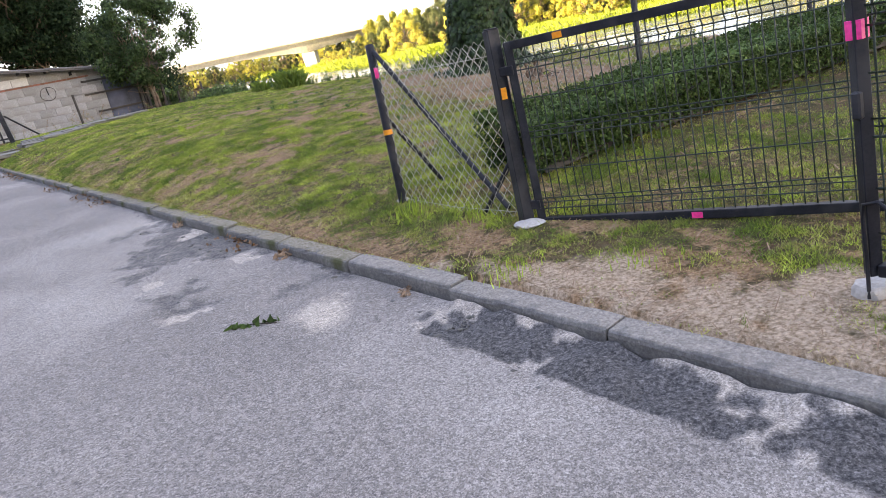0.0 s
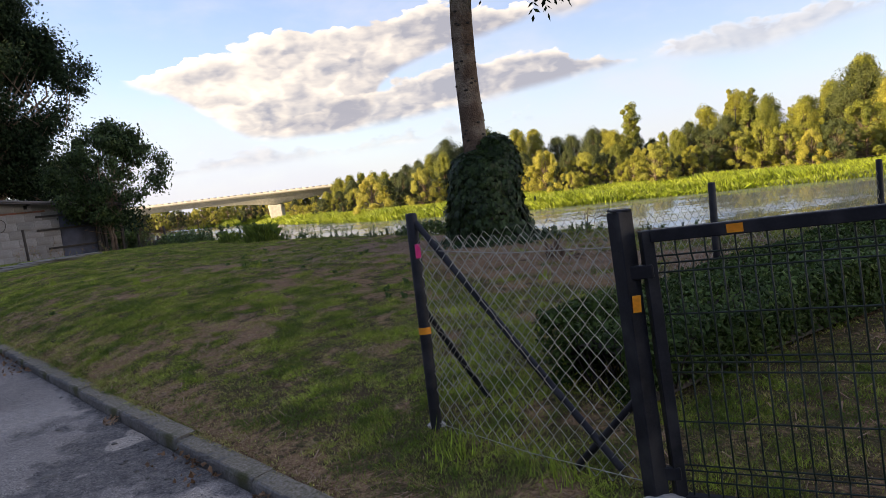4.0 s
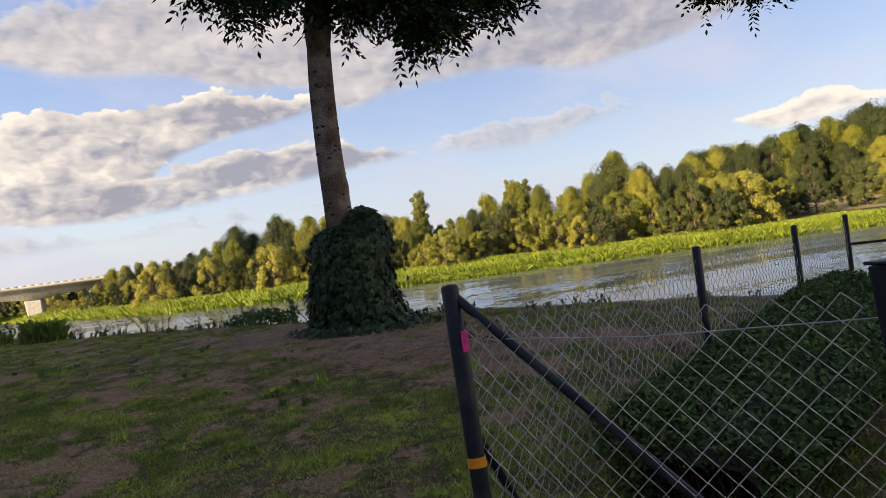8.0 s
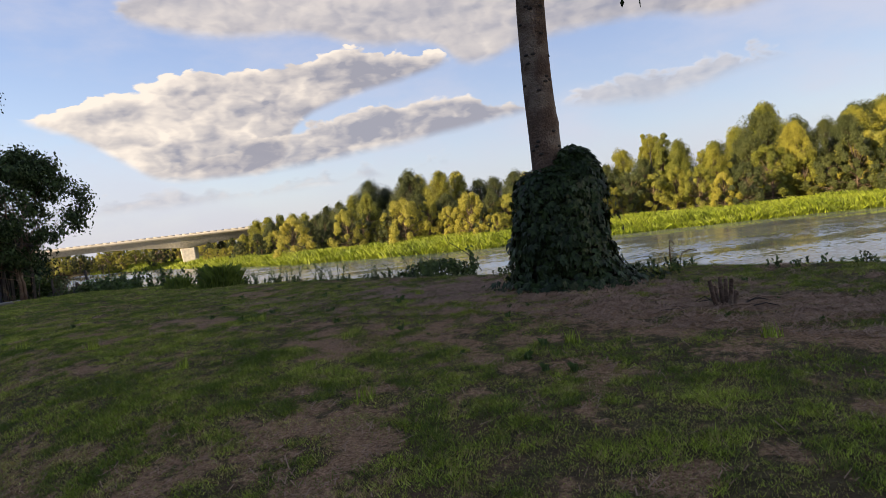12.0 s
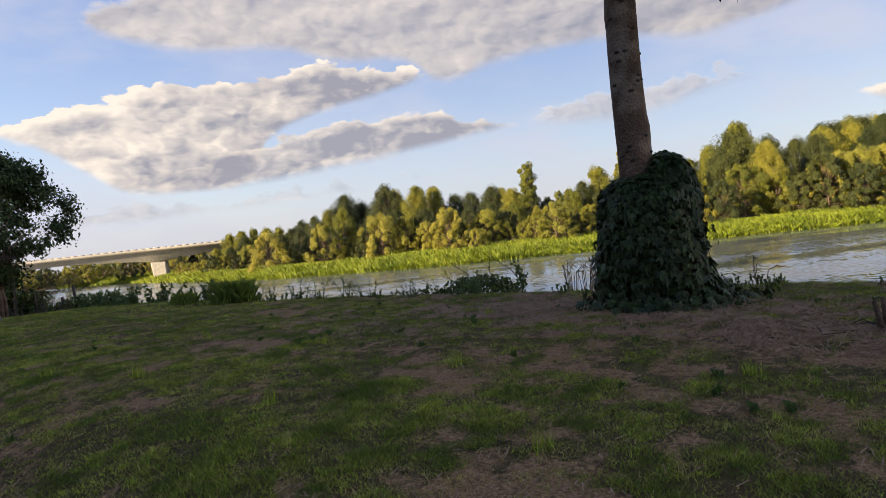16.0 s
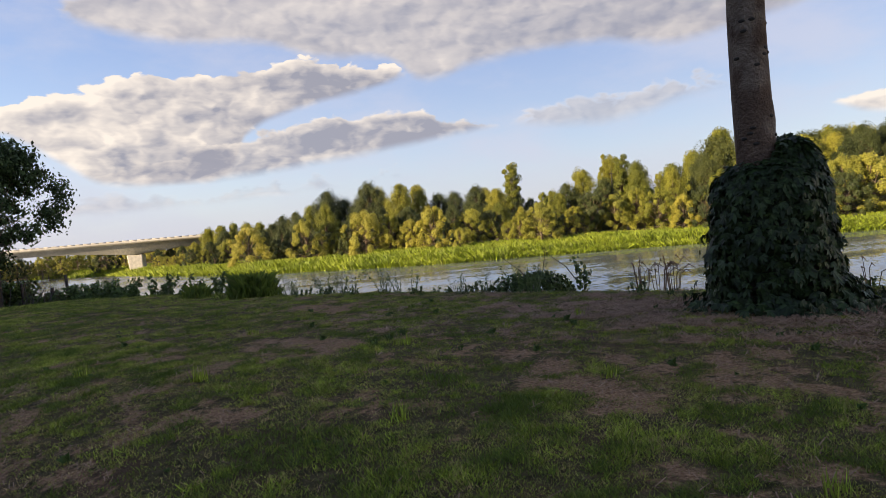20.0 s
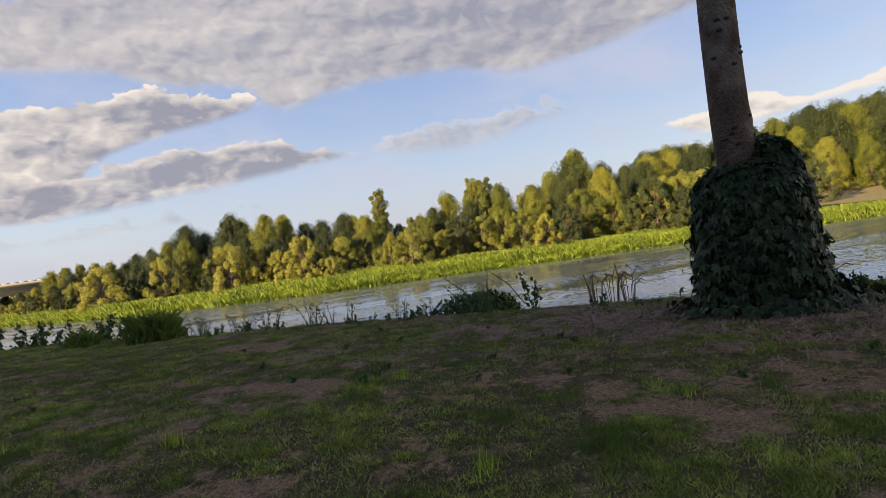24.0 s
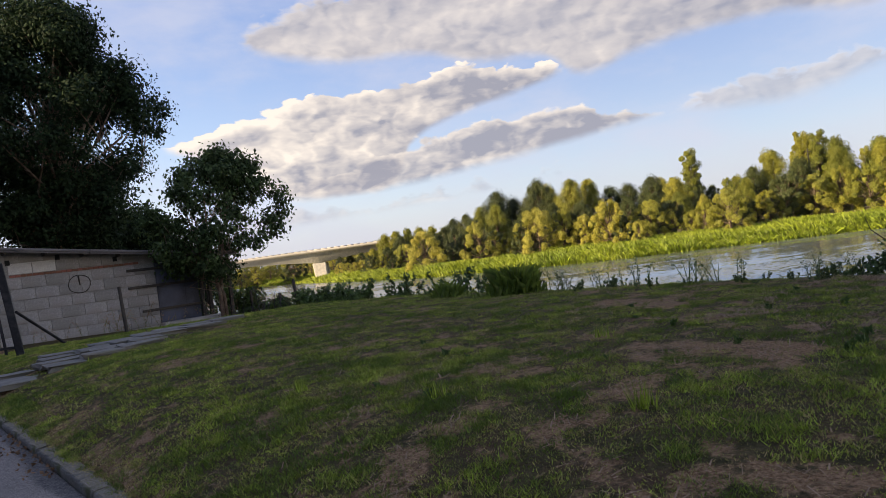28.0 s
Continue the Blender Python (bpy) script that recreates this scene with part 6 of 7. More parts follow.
# ---- grass ----
def grass():
    rng = np.random.default_rng(81)
    # tufts, each of some blades that share their shade and height; thicker where the camera passes
    t = 180000
    u = np.concatenate([rng.uniform(-3.5, 9.5, t // 2), rng.uniform(4.5, 15, t // 4), rng.uniform(8, 28, t - t // 2 - t // 4)])
    v = np.where(rng.random(t) < 0.35, rng.uniform(KERB_V + 0.12, 5.5, t), rng.uniform(KERB_V + 0.12, 9.9, t))
    # thicker sward by the gate
    u = np.concatenate([u, rng.uniform(-0.5, 5.0, 16000)])
    v = np.concatenate([v, rng.uniform(2.9, 5.6, 16000)])
    # closer tufts over the far part of the lawn
    u = np.concatenate([u, rng.uniform(11, 27, 22000)])
    v = np.concatenate([v, rng.uniform(3.0, 9.9, 22000)])
    # a fringe along the kerb
    u = np.concatenate([u, rng.uniform(5.5, 24, 9000)])
    v = np.concatenate([v, KERB_V + 0.10 + rng.random(9000) ** 1.5 * 0.25])
    t = len(u)
    d, s = dryness(u, v), sandiness(u, v)
    slabs = (u > 20.4 + 0.16 * (v - 3)) & (u < 22.3 + 0.16 * (v - 3)) & (v < 6.2)
    # clumps of a hand's width, close and deep green, with thin dry thatch between them
    wob = 0.10 * (vnoise(u, v, 9.0, 89) - 0.5)
    clump = smooth01((0.45 * vnoise(u + wob, v, 4.2, 84) + 0.40 * vnoise(u, v + wob, 10.0, 85) + 0.15 * vnoise(u, v, 22.0, 90) - 0.43) / 0.13)
    keep = ~(slabs & (rng.random(t) < 0.85)) & (rng.random(t) > np.clip(0.58 * d + 0.92 * s, 0, 0.95)) & (rng.random(t) < 0.84 + 0.16 * clump)
    u, v, d, clump = u[keep], v[keep], d[keep], clump[keep]
    t = len(u)
    broad = vnoise(u, v, 0.55, 83)
    high = rng.uniform(0.014, 0.030, t) * (0.65 + 0.65 * clump) * (1 - 0.5 * d)
    high = np.where(rng.random(t) < 0.02, high * 1.7, high)
    shade = np.clip(0.40 + rng.uniform(-0.38, 0.38, t) - 0.5 * (broad - 0.5) + 0.45 * (clump - 0.5) - 1.2 * (vnoise(u, v, 5.5, 87) - 0.5) - 0.7 * (vnoise(u, v, 14.0, 91) - 0.5), 0, 1)
    straw = np.clip(d * 0.75 + (rng.random(t) < 0.16 + 0.42 * (1 - clump) * (1.25 - 0.9 * broad)) * rng.uniform(0.35, 1.0, t), 0, 1)
    k = rng.integers(6, 13, t)
    i = np.repeat(np.arange(t), k)
    n = len(i)
    grow = np.interp(u, [4, 14, 28], [1.0, 1.35, 2.2])[i]
    uu, vv = u[i] + rng.normal(size=n) * 0.018 * grow, v[i] + rng.normal(size=n) * 0.018 * grow
    vv = np.maximum(vv, KERB_V + 0.10 - 0.07 * smooth01((uu - 6) / 3))
    x, y = to_xy(uu, vv)
    z = ground_z(u, v)[i] - 0.006
    h = high[i] * rng.uniform(0.5, 1.1, n) * np.sqrt(grow)
    w = rng.uniform(0.0015, 0.0036, n) * grow
    a, b = rng.uniform(0, 2 * np.pi, n), rng.uniform(0, 2 * np.pi, n)
    bend = h * rng.uniform(0.2, 1.5, n)
    lx, ly = np.cos(a) * w, np.sin(a) * w
    verts = np.stack([np.stack([x - lx, y - ly, z], 1), np.stack([x + lx, y + ly, z], 1), np.stack([x + np.cos(b) * bend, y + np.sin(b) * bend, z + h], 1)], 1).reshape(-1, 3)
    dd = np.clip(straw[i] + (rng.random(n) < 0.10) * 0.7, 0, 1)
    ob = new("grass", arrays("grass", verts, np.arange(3 * n).reshape(-1, 3), M_BLADE, {"dry": np.repeat(dd, 3), "shade_of_green": np.repeat(shade[i], 3)}))
    tagged(ob, "short patchy lawn grass, green with dry brown blades", "grass", kind="stuff")


grass()


# ---- bank plants, litter and small things ----
def weed_proto(name, label, category, seed, height, stems, leaf, material, spread=0.12, narrow=0.3):
    rng = np.random.default_rng(seed)
    t = thing(name, label, category)
    pieces, cs, os_ = [], [], []
    for _ in range(stems):
        b = rng.normal(size=2) * spread
        h = height * rng.uniform(0.6, 1.05)
        e = b * 1.6 + rng.normal(size=2) * 0.30 * height
        pts = np.array([(b[0], b[1], -0.05), ((b[0] * 1.2 + e[0]) / 2.2, (b[1] * 1.2 + e[1]) / 2.2, h * 0.55), (e[0], e[1], h)])
        pieces.append(tube(pts, [0.006, 0.005, 0.002], 4, False))
        n = int(30 * h / 0.6) + 4
        k = rng.uniform(0.15, 1.0, n)
        q = np.stack([np.interp(k, [0, 0.55, 1], pts[:, i]) for i in range(3)], 1)
        cs.append(q + rng.normal(size=(n, 3)) * 0.05 * height)
        os_.append(np.stack([rng.normal(size=n), rng.normal(size=n), 0.2 + 0 * k], 1))
    tagged(under("stalk", arrays("stalk", *joined(pieces), M_WEED), t), kind="stuff")
    v, f = leaves(rng, np.concatenate(cs), leaf, 0.35, np.concatenate(os_), narrow)
    under("foliage", arrays("foliage", v, f, material), t)
    return t


def scatter(proto, spots, seed, group):
    """The prototype at the first spot, copies at the others: x, y, scale."""
    rng = np.random.default_rng(seed)
    first = True
    for x, y, k in spots:
        m = pose(x, y, height_at(x, y) - 0.01, 0, 0, rng.uniform(0, 360)) @ Matrix.Scale(k, 4)
        if first:
            base = proto
            ob, first = proto, False
            pending = m
        else:
            ob = copy_thing(base, m)
        tagged(ob, group=group)
    base.matrix_basis = pending


def bank_plants():
    rng = np.random.default_rng(91)
    # small weeds all along the edge of the lawn
    spots = [(*to_xy(u, 9.5 + rng.uniform(-0.35, 0.6)), rng.uniform(0.18, 0.6) * (1.35 if 13 < u < 18.5 else 1.0)) for u in np.sort(rng.uniform(3.2, 21, 84))]
    for i in range(3):
        scatter(weed_proto("weed", "low green weed on the edge of the bank", "weed", 900 + i, 0.26, 5, 0.075, M_WEED, 0.10), spots[i::3], 92 + i, "weeds on the bank")
    # thin seeding weeds that stand above the fringe
    thin = [(*to_xy(u, 9.55 + rng.uniform(-0.15, 0.35)), rng.uniform(0.55, 1.15)) for u in np.sort(rng.uniform(11.8, 18.4, 30))]
    for i in range(2):
        scatter(weed_proto("seeding_weed", "thin seeding weed on the edge of the bank", "weed", 960 + i, 0.40, 3, 0.035, M_WEED, 0.06, 0.22), thin[i::2], 98 + i, "thin weeds on the bank")
    # tall leafy plants beside the left end of the lawn
    tall = [(*to_xy(u, v), k) for u, v, k in ((18.9, 9.9, 0.5), (19.6, 10.1, 0.7), (20.3, 10.1, 0.55), (21.3, 10.0, 0.8), (22.0, 10.3, 0.8), (22.7, 10.0, 0.8), (23.5, 9.9, 0.75), (24.3, 10.0, 0.8), (23.0, 10.9, 0.8), (25.4, 10.5, 0.8))]
    scatter(weed_proto("nettle_clump", "tall leafy dark green nettles above the bank", "weed", 910, 0.72, 9, 0.11, M_WEED, 0.20, 0.30), tall, 96, "tall plants on the bank")
    # dense shrubs near the fence corner
    shrubs = [(*to_xy(u, v), k) for u, v, k in ((25.9, 10.7, 0.75), (26.4, 11.3, 0.9), (28.4, 11.2, 1.1), (29.8, 11.2, 1.2), (31.0, 11.0, 1.2), (32.6, 10.9, 1.2), (27.2, 11.4, 1.1), (25.2, 10.6, 0.8), (24.6, 10.7, 0.75), (26.9, 10.7, 0.95), (27.8, 10.9, 1.0), (29.0, 10.9, 1.0), (24.0, 10.5, 0.6))]
    r2 = np.random.default_rng(911)
    t = thing("bank_shrub", "dense dark green shrub beside the old fence", "shrub")
    cs, os_ = [], []
    for _ in range(26):
        a, q, h = r2.uniform(0, 6.3), r2.random() ** 0.5 * 0.6, r2.uniform(0.1, 1.0)
        p, d = in_ball(r2, 70, 0.3)
        cs.append(p * (0.22, 0.22, 0.2) + (q * math.cos(a) * (1.1 - 0.5 * h), q * math.sin(a) * (1.1 - 0.5 * h), h))
        os_.append(d)
    stem = [tube([(0, 0, -0.1), c.mean(0) * 0.6, c.mean(0)], [0.012, 0.008, 0.003], 4, False) for c in cs]
    under("stem", arrays("stem", *joined(stem), M_TWIG_CORE), t)
    under("foliage", arrays("foliage", *leaves(r2, np.concatenate(cs), 0.10, 0.2, np.concatenate(os_), 0.36), M_WEED), t)
    scatter(t, shrubs, 97, "shrubs by the old fence")
    # grass tussock
    for (x, y), width, height, n in (((-4.05, 19.5), 0.50, 0.50, 900), ((-5.1, 20.4), 0.35, 0.32, 250)):
        g = height_at(x, y)
        t = thing("grass_tussock", "tall arching grass tussock on the bank edge", "grass", (x, y, g))
        pieces = []
        b = rng.normal(size=(n, 2)) * width * 0.4
        a = rng.uniform(0, 2 * np.pi, n)
        h = height * rng.uniform(0.45, 1.0, n) * np.clip(1.1 - (np.hypot(b[:, 0], b[:, 1]) / (0.95 * width)) ** 2, 0.3, 1.0)
        out = h * rng.uniform(0.1, 0.9, n)
        w = 0.0026
        px = np.stack([-np.sin(a), np.cos(a)], 1) * w
        dirn = np.stack([np.cos(a), np.sin(a)], 1)
        z = np.zeros(n)
        mid, tip = b + dirn * (out * 0.35)[:, None], b + dirn * out[:, None]
        v = np.stack([np.c_[b - px, z - 0.05], np.c_[b + px, z - 0.05], np.c_[mid + px, h * 0.7], np.c_[tip, h * 0.95]], 1).reshape(-1, 3)
        k = np.arange(n)[:, None] * 4
        f = np.concatenate([k + [0, 1, 2], k + [0, 2, 3]], 1).reshape(-1, 3)
        tagged(under("blade", arrays("blade", v, f, M_BLADE, {"dry": np.repeat((rng.random(n) < 0.15) * 0.7, 4), "shade_of_green": np.repeat(rng.uniform(0.82, 1.0, n), 4)}), t), kind="stuff")
    # bramble mound with arching canes
    x, y = to_xy(12.4, 10.25)
    g = height_at(x, y)
    t = thing("bramble", "low dark bramble mound with arching bare canes", "bush", (x, y, g + 0.04))
    p, d = in_ball(rng, 3200, 0.5)
    c = p * (0.70, 0.45, 0.36) * (1 + 0.3 * (vnoise(p[:, 0] * 2, p[:, 1] * 2, 1.5, 93)[:, None] - 0.5))
    c = c[c[:, 2] > -0.25]
    under("foliage", arrays("foliage", *leaves(rng, c, 0.065, 0.2, c / (0.7, 0.45, 0.36), 0.34), M_HEDGE), t)
    for sx_, lean in ((-0.25, -0.45), (0.45, -0.5), (0.1, 0.3)):
        vv, ff = tube([(sx_ + 0.3, 0, 0.05), (sx_ + 0.1, 0.05, 0.36), (sx_ + lean * 0.4, 0, 0.58), (sx_ + lean * 0.4 - 0.04, 0, 0.70)], [0.008, 0.007, 0.005, 0.003], 5, False)
        under("cane", arrays("cane", vv, ff, M_TWIG_CORE), t)
    # sapling and dead stalks
    x, y = to_xy(11.55, 10.2)
    t = weed_proto("sapling", "thin green sapling on the bank edge", "sapling", 930, 0.62, 3, 0.10, M_WEED, 0.07)
    t.location = (x, y, height_at(x, y))
    t.scale = (0.75, 0.75, 0.85)
    for n, (x, y) in enumerate((to_xy(10.75, 10.2), to_xy(10.55, 10.25), to_xy(10.35, 10.2), to_xy(8.2, 9.9))):
        g = height_at(x, y)
        t = thing("dead_stalks", "brown dried plant stalks with drooping seed heads", "dead plant", (x, y, g), group="dead plants on the bank")
        for k in range(11 if n < 3 else 4):
            a = rng.uniform(0, 6.3)
            h = rng.uniform(0.35, 0.62) * (0.85 if n < 3 else 0.6)
            vv, ff = tube([(0.05 * math.cos(a), 0.05 * math.sin(a), -0.05), (0.1 * math.cos(a), 0.1 * math.sin(a), h * 0.8), (0.16 * math.cos(a) + 0.04, 0.16 * math.sin(a), h), (0.2 * math.cos(a) + 0.10, 0.18 * math.sin(a), h * 0.86)], [0.006, 0.005, 0.009, 0.004], 4, False)
            under("stalk", arrays("stalk", vv, ff, M_STRAW), t)


bank_plants()


def lawn_litter():
    rng = np.random.default_rng(101)
    # straw and chips on the bare places and on the sandy verge
    n = 90000
    u = np.concatenate([rng.uniform(-1.5, 16, n // 2), rng.uniform(5, 13, n // 2)])
    v = np.concatenate([rng.uniform(2.75, 10.3, n // 2), rng.uniform(7.0, 9.9, n // 2)])
    u = np.concatenate([u, rng.uniform(4.5, 12, 60000)])
    v = np.concatenate([v, rng.uniform(6.3, 9.8, 60000)])
    n = len(u)
    keep = rng.random(n) < np.clip(dryness(u, v) ** 1.3 * 0.95 + sandiness(u, v) * 0.2 + 0.03, 0, 1)
    u, v = u[keep], v[keep]
    n = len(u)
    x, y = to_xy(u, v)
    z = ground_z(u, v) + 0.006
    ln, w, a = rng.uniform(0.01, 0.045, n) * (1 + (rng.random(n) < 0.05)), rng.uniform(0.0010, 0.0032, n), rng.uniform(0, np.pi, n)
    dx, dy = np.cos(a) * ln, np.sin(a) * ln
    px, py = -np.sin(a) * w, np.cos(a) * w
    tilt = rng.uniform(0, 0.025, n)
    verts = np.stack([np.stack([x - dx - px, y - dy - py, z], 1), np.stack([x - dx + px, y - dy + py, z + 0.002], 1), np.stack([x + dx + px, y + dy + py, z + tilt], 1), np.stack([x + dx - px, y + dy - py, z + tilt], 1)], 1).reshape(-1, 3)
    ob = new("straw_litter", arrays("straw_litter", verts, np.arange(4 * n).reshape(-1, 4), M_STRAW))
    tagged(ob, "dry straw bits and wood chips on bare soil", "litter", kind="stuff")
    # tufts that stand out of the lawn
    for i, (x, y, h, k) in enumerate(((-4.19, 11.98, 0.16, 60), (-1.65, 8.74, 0.12, 40), (-6.27, 13.79, 0.13, 50), (-5.2, 12.9, 0.12, 40), (-3.0, 10.3, 0.12, 40), (-1.72, 10.43, 0.10, 30), (0.4, 4.0, 0.06, 120), (1.0, 3.75, 0.05, 90), (-0.1, 5.3, 0.10, 90), (0.25, 4.9, 0.10, 80),
                                         (-2.6, 12.4, 0.12, 40), (-0.8, 12.9, 0.12, 40), (-3.9, 14.2, 0.12, 40), (-0.2, 9.2, 0.11, 40), (0.9, 8.6, 0.12, 50))):
        g = height_at(x, y)
        t = thing("grass_tuft", "bright green grass tuft in the lawn", "grass", (x, y, g), group="tufts in the lawn")
        b = rng.normal(size=(k, 2)) * (0.035 if k < 70 else 0.09)
        a = rng.uniform(0, 2 * np.pi, k)
        hh = h * rng.uniform(0.5, 1.0, k)
        px = np.stack([-np.sin(a), np.cos(a)], 1) * 0.004
        tip = b + np.stack([np.cos(a), np.sin(a)], 1) * (hh * rng.uniform(0.1, 0.7, k))[:, None]
        z = np.zeros(k)
        vv = np.stack([np.c_[b - px, z - 0.01], np.c_[b + px, z - 0.01], np.c_[tip, hh]], 1).reshape(-1, 3)
        tagged(under("blade", arrays("blade", vv, np.arange(3 * k).reshape(-1, 3), M_BLADE, {"dry": 0 * np.repeat(a, 3), "shade_of_green": np.repeat(rng.random(k) * 0.4, 3)}), t), kind="stuff")
    # broad-leaved plants flat in the grass
    spots = []
    for _ in range(60):
        u, v = rng.uniform(4.5, 15), rng.uniform(3.2, 8.8)
        spots.append((*to_xy(u, v), rng.uniform(0.5, 1.3)))
    t = thing("plantain", "small flat rosette of broad green leaves", "weed")
    a = np.arange(9) * 2.4
    c = np.stack([0.01 * np.cos(a), 0.01 * np.sin(a), 0.012 + 0.002 * np.arange(9)], 1)
    vv, ff = leaves(np.random.default_rng(7), c, 0.075, 0.0, np.stack([np.cos(a) * 2.5, np.sin(a) * 2.5, 0.5 + 0 * a], 1), 0.26, 0.2)
    under("foliage", arrays("foliage", vv, ff, M_WEED), t)
    scatter(t, spots, 103, "rosettes in the lawn")
    # cut stump with brushwood
    x, y = 1.23, 9.66
    g = height_at(x, y)
    t = thing("stump", "cut shrub stump with dead brushwood round it", "stump", (x, y, g))
    for k in range(9):
        a = rng.uniform(0, 6.3)
        h = rng.uniform(0.08, 0.22)
        vv, ff = tube([(0.06 * math.cos(a), 0.06 * math.sin(a), -0.03), (0.10 * math.cos(a), 0.10 * math.sin(a), h)], [0.02, 0.016], 7)
        under("shoot_stub", arrays("shoot_stub", vv, ff, M_BARK), t)
    for k in range(26):
        a, r = rng.uniform(0, 6.3), rng.uniform(0.1, 0.5)
        b = a + rng.normal() * 0.8
        vv, ff = tube([(r * math.cos(a), r * math.sin(a), 0.02), (r * math.cos(a) + 0.09 * math.cos(b), r * math.sin(a) + 0.09 * math.sin(b), rng.uniform(0.02, 0.07)), (r * math.cos(a) + 0.19 * math.cos(b), r * math.sin(a) + 0.19 * math.sin(b), 0.02)], [0.005, 0.004, 0.002], 4, False)
        under("twig", arrays("twig", vv, ff, M_STRAW if k % 3 else M_TWIG_CORE), t)


lawn_litter()


def road_litter():
    rng = np.random.default_rng(111)
    # crumbled asphalt and gravel along the kerb
    n = 4200
    u = np.where(rng.random(n) < 0.65, rng.uniform(-1.5, 3.2, n), rng.uniform(3.2, 9.5, n))
    gap_ = rng.random(n) ** 1.2 * 0.36
    size = rng.uniform(0.003, 0.011, n) * (1 + 1.4 * (rng.random(n) < 0.05))
    pieces = []
    unit = np.array([(0, 0, 1), (1, 0, 0.1), (0, 1, 0), (-1, 0.1, 0), (0, -1, 0.1), (0, 0, -1)], float)
    tri = np.array([(0, 1, 2), (0, 2, 3), (0, 3, 4), (0, 4, 1), (5, 2, 1), (5, 3, 2), (5, 4, 3), (5, 1, 4)])
    for k in range(n):
        x, y = to_xy(u[k], KERB_V - 0.02 - gap_[k])
        m = unit * rng.uniform(0.6, 1.2, (6, 3)) * (1, 1, 0.6) * size[k]
        pieces.append((m + (x, y, float(road_z(u[k])) - 0.012 + size[k] * 0.3), tri))
    ob = new("rubble", arrays("rubble", *joined(pieces), M_KERB))
    tagged(ob, "crumbled asphalt and gravel bits along the kerb", "rubble", kind="stuff")
    # larger loose chunks
    for k, (u0, g0, s0) in enumerate(((0.55, 0.20, 0.042), (0.85, 0.27, 0.03), (1.2, 0.12, 0.028), (1.6, 0.22, 0.022), (-0.3, 0.2, 0.045), (-0.8, 0.25, 0.04), (2.1, 0.12, 0.03), (2.8, 0.2, 0.03), (5.3, 0.35, 0.04), (6.2, 0.6, 0.05))):
        bm = bmesh.new()
        bmesh.ops.create_icosphere(bm, subdivisions=2, radius=s0)
        for vtx in bm.verts:
            vtx.co *= 1 + 0.5 * noise.noise(vtx.co * 22 + Vector((k, 0, 0)))
            vtx.co.z *= 0.38
        x, y = to_xy(u0, KERB_V - g0)
        t = thing("asphalt_chunk", "loose grey chunk of broken asphalt by the kerb", "rubble", (x, y, float(road_z(u0)) - 0.01), group="chunks along the kerb")
        part("lump", bm, M_KERB if k % 2 else M_ASPHALT, t)
    # fallen leafy twig
    t = thing("fallen_twig", "wilted green leafy twig lying on the asphalt", "twig", (-0.97, 4.10, 0.012))
    vv, ff = tube([(-0.13, 0.02, 0.004), (0, 0, 0.012), (0.13, -0.02, 0.004)], 0.003, 5, False)
    under("stem", arrays("stem", vv, ff, M_TWIG_CORE), t)
    c = np.stack([np.linspace(-0.12, 0.13, 16), rng.normal(size=16) * 0.012, 0.012 + 0 * np.arange(16)], 1)
    under("foliage", arrays("foliage", *leaves(rng, c, 0.065, 0.0, np.stack([rng.normal(size=16), rng.normal(size=16) * 2, 0.25 + 0 * c[:, 0]], 1), 0.26), M_HEDGE), t)
    # fallen brown leaves gathered in the gutter
    m = 900
    ul = rng.uniform(3.4, 20, m)
    keep = vnoise(ul, 0 * ul, 1.1, 112) > 0.45
    ul = ul[keep]
    m = len(ul)
    xl, yl = to_xy(ul, KERB_V - 0.01 - rng.random(m) ** 2 * 0.22)
    c = np.stack([xl, yl, road_z(ul) + 0.010 + 0.02 * rng.random(m)], 1)
    ob = new("leaf_litter", arrays("leaf_litter", *leaves(rng, c, 0.040, 0.0, rng.normal(size=(m, 3)) * 0.6 + (0, 0, 1.0), 0.30), M_DEADLEAF))
    tagged(ob, "dead brown leaves gathered along the gutter", "litter", kind="stuff")
    # dry weeds rooted in the kerb joint
    for u0, k in ((4.75, 1.0), (3.3, 0.6), (6.9, 0.8)):
        x, y = to_xy(u0, KERB_V - 0.06)
        t = thing("dry_weed", "dry yellow weed growing in the gutter", "weed", (x, y, float(road_z(u0)) - 0.01), group="gutter weeds")
        a = rng.uniform(0, 6.3, 34)
        c = np.stack([0.05 * k * np.cos(a), 0.05 * k * np.sin(a), rng.uniform(0, 0.05, 34)], 1)
        under("foliage", arrays("foliage", *leaves(rng, c, 0.06 * k, 0.0, np.stack([np.cos(a), np.sin(a), 0.6 + 0 * a], 1), 0.18), M_STRAW), t)


road_litter()


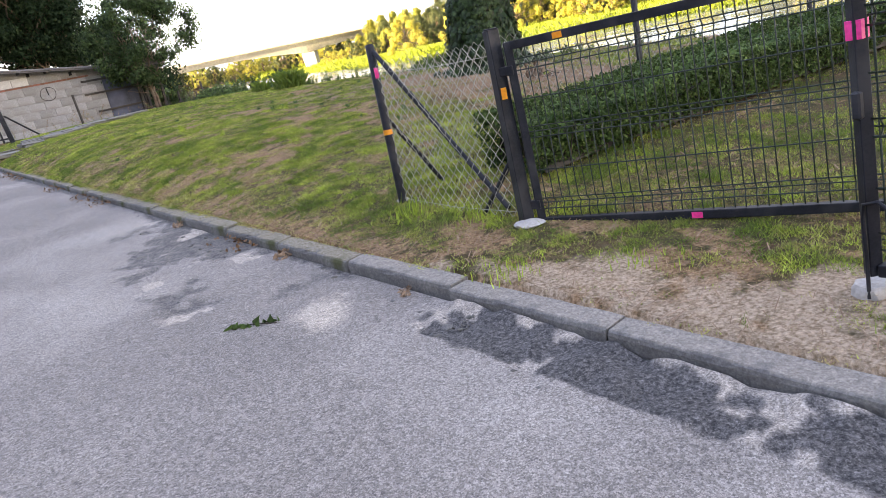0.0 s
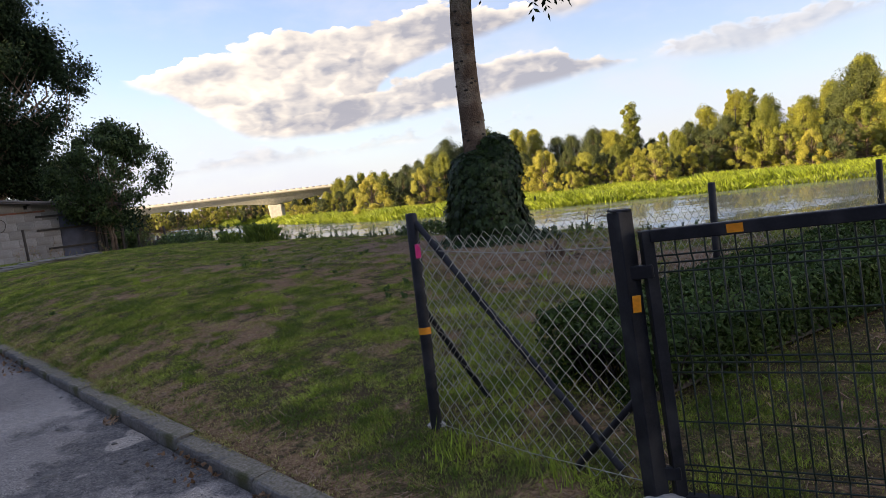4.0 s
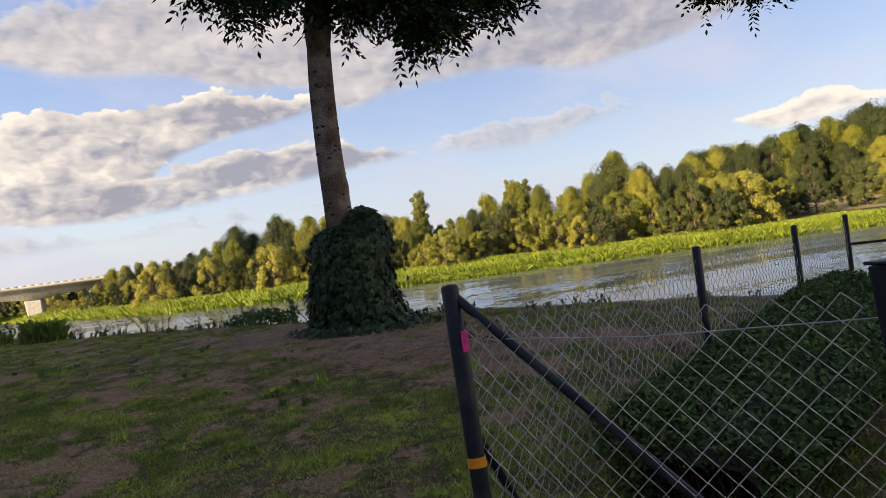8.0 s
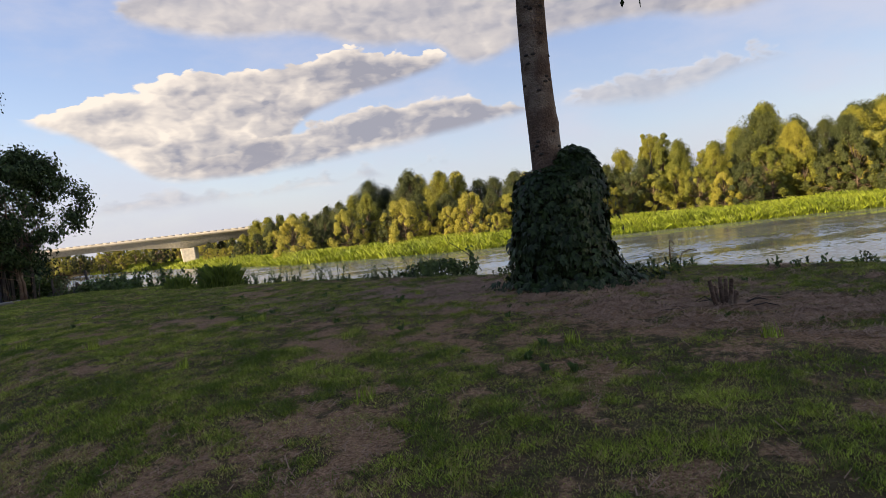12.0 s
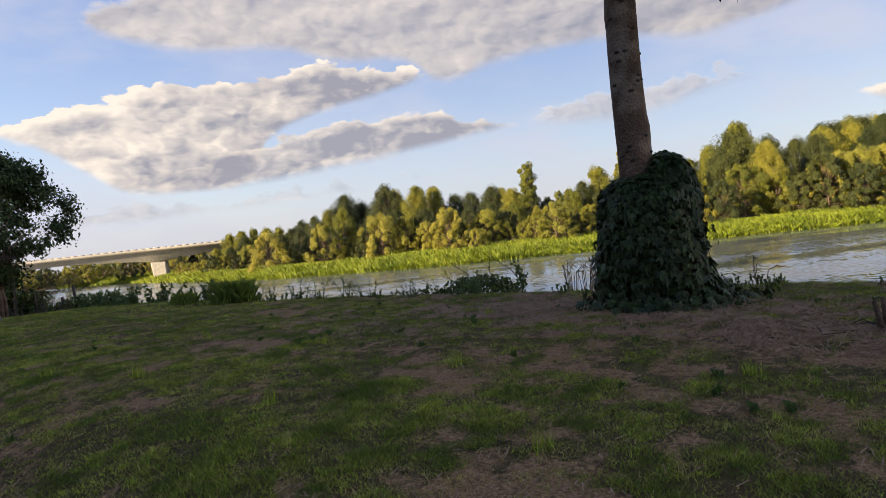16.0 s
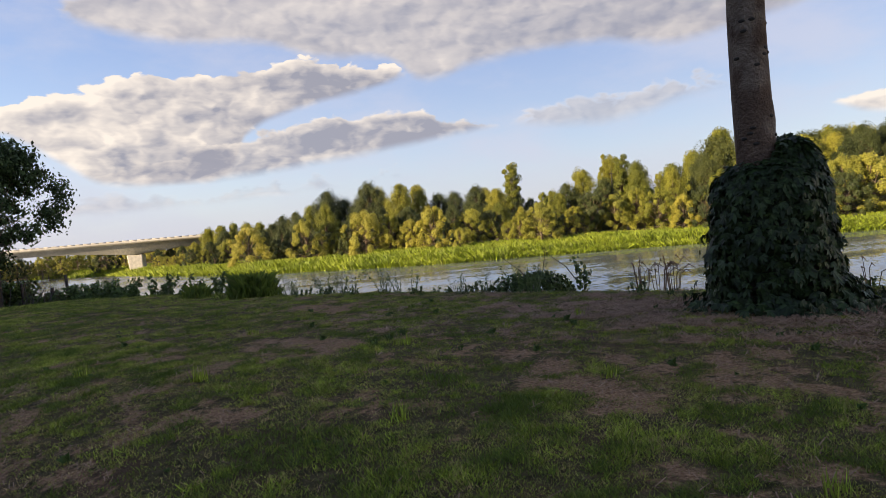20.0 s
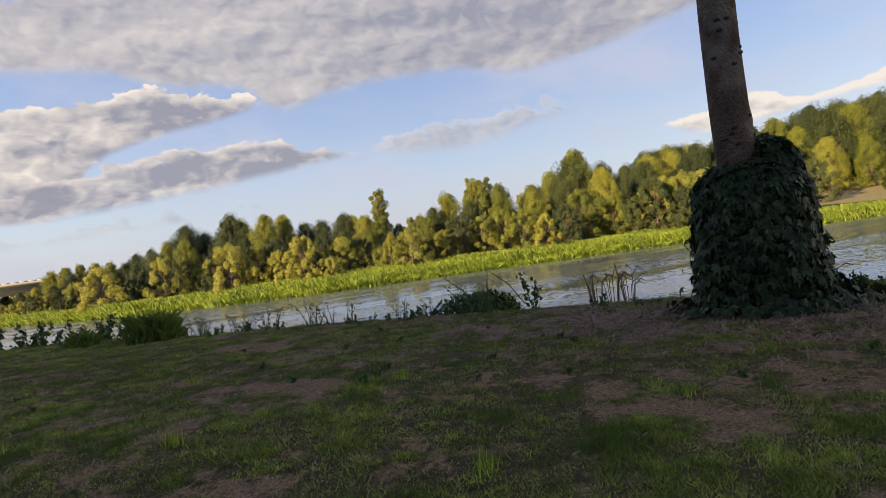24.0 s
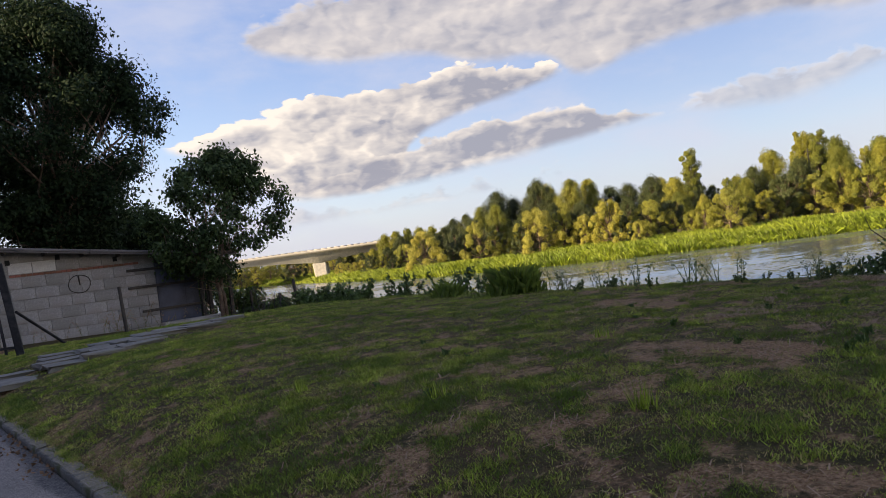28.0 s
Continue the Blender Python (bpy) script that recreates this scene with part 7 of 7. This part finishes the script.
def shed_yard():
    rng = np.random.default_rng(121)
    # broken slab path that leaves the lane
    path = new("pavement_slabs")
    tagged(path, "cracked grey concrete slabs sunk in the grass", "pavement", kind="structure")
    # from the lane towards the shed, three slabs wide and narrowing
    for u0, v0, v1 in ((20.75, 2.75, 4.5), (21.25, 2.75, 5.2), (21.75, 2.8, 6.0), (22.2, 3.6, 6.6)):
        d = v0
        while d < v1:
            ln = rng.uniform(0.4, 0.8)
            if rng.random() < 0.96:
                c = to_xy(u0 + 0.16 * (d - 3) + rng.uniform(-0.03, 0.03), d + ln / 2)
                bm = boxed(Matrix.Identity(4), (ln - 0.03, 0.48, 0.09), 0.014)
                for vtx in bm.verts:
                    vtx.co += Vector((rng.uniform(-0.05, 0.05), rng.uniform(-0.04, 0.04), rng.uniform(-0.006, 0.006)))
                ob = part("slab", bm, M_SLAB, path)
                ob.matrix_local = pose(c[0], c[1], height_at(*c) + 0.012, rng.uniform(-0.8, 0.8), rng.uniform(-0.8, 0.8), 39.8 + rng.uniform(-4, 4))
            d += ln
    # old gate at the lane
    g = thing("yard_gate", "old dark iron gate leaf with upright bars and brace", "gate", (-13.2, 21.7, height_at(-13.2, 21.7)))
    part("post", beam((0, 0, -0.1), (-0.16, -0.08, 1.75), 0.13, 0.13, 0.01), M_STEEL, g)
    for z in (0.16, 1.38):
        part("rail", beam((-0.06, -0.05, z), (-1.8, -1.25, z + 0.05), 0.035, 0.05), M_STEEL, g)
    for k in range(1, 10):
        part("bar", beam((-0.19 * k, -0.132 * k, 0.05), (-0.19 * k - 0.1, -0.132 * k - 0.05, 1.52), 0.05, 0.02), M_STEEL, g)
    vv, ff = tube([(0.0, 0.0, 0.82), (0.42, 0.85, 0.02)], 0.028, 8)
    under("brace", arrays("brace", vv, ff, M_STEEL, smooth=True), g)
    for x, y, h, lean in ((-12.75, 25.1, 1.15, -0.06), (*to_xy(27.0, 10.6), 1.30, -0.10), (*to_xy(28.5, 10.75), 1.15, 0.04), (*to_xy(30.1, 10.65), 1.1, -0.02)):
        z = height_at(x, y)
        t = thing("fence_post", "thin dark old fence post beside the shed", "post", (x, y, z), group="old posts by the shed")
        vv, ff = tube([(0, 0, -0.15), (lean, 0, h)], [0.045, 0.04], 8)
        under("shaft", arrays("shaft", vv, ff, M_OLDWOOD), t)
    vv, ff = chain_mesh((*to_xy(27.0, 10.6), 0), (*to_xy(30.1, 10.65), 0), 0.15, 1.1, 0.12, 0.003, 0.03, seed=44)
    t = thing("old_netting", "slack rusty wire netting between old posts", "fence")
    under("wire_mesh", arrays("wire_mesh", vv, ff, M_RUST), t)
    t = thing("stick_pile", "heap of dry branches leaning on the fence", "branches", (*to_xy(27.7, 10.2), float(ground_z(27.7, 10.2))))
    for k in range(34):
        x0 = rng.uniform(-0.9, 0.8)
        vv, ff = tube([(x0, -0.3 + rng.normal() * 0.2, 0), (x0 + rng.normal() * 0.4, 0.2, rng.uniform(0.3, 0.95))], [0.014, 0.006], 5, False)
        under("branch", arrays("branch", vv, ff, M_OLDWOOD), t)
    # a log shape stands in for a low pale concrete block
    t = thing("log", "low pale concrete block in front of the lean-to, shaped as a log", "log", (*to_xy(29.3, 10.15), float(ground_z(29.3, 10.15)) + 0.12))
    vv, ff = tube([(-0.7, -0.35, 0.02), (0, 0, 0), (0.65, 0.4, 0.03)], [0.13, 0.14, 0.12], 10)
    under("wood", arrays("wood", vv, ff, M_BARK, smooth=True), t)
    scatter(weed_proto("dry_bush", "leafless dry weeds at the foot of the shed wall", "weed", 950, 0.7, 5, 0.05, M_STRAW, 0.25, 0.2),
            [(*to_xy(30.2 + rng.uniform(-0.2, 0.2), q), rng.uniform(0.5, 1.2)) for q in (4.4, 5.3, 6.4, 7.0, 7.5, 7.9, 8.3, 9.9, 10.3)], 122, "weeds at the shed wall")


shed_yard()


def far_marks():
    # power poles in the far woods
    for az, d, el in ((26.8, 150.0, 3.6), (16.4, 165.0, 3.2)):
        x, y = EYE[0] + d * math.sin(radians(az)), EYE[1] + d * math.cos(radians(az))
        z, top = height_at(x, y), EYE[2] + d * math.tan(radians(el))
        t = thing("utility_pole", "thin grey pole among the far trees", "pole", (x, y, z), group="poles on the far bank")
        vv, ff = tube([(0, 0, -0.3), (0, 0, top - z)], [0.16, 0.11], 8)
        under("shaft", arrays("shaft", vv, ff, M_OLDWOOD), t)
        part("crossarm", boxed(Matrix.Translation((0, 0, top - z - 0.6)), (1.3, 0.12, 0.12), 0.01), M_OLDWOOD, t)


far_marks()
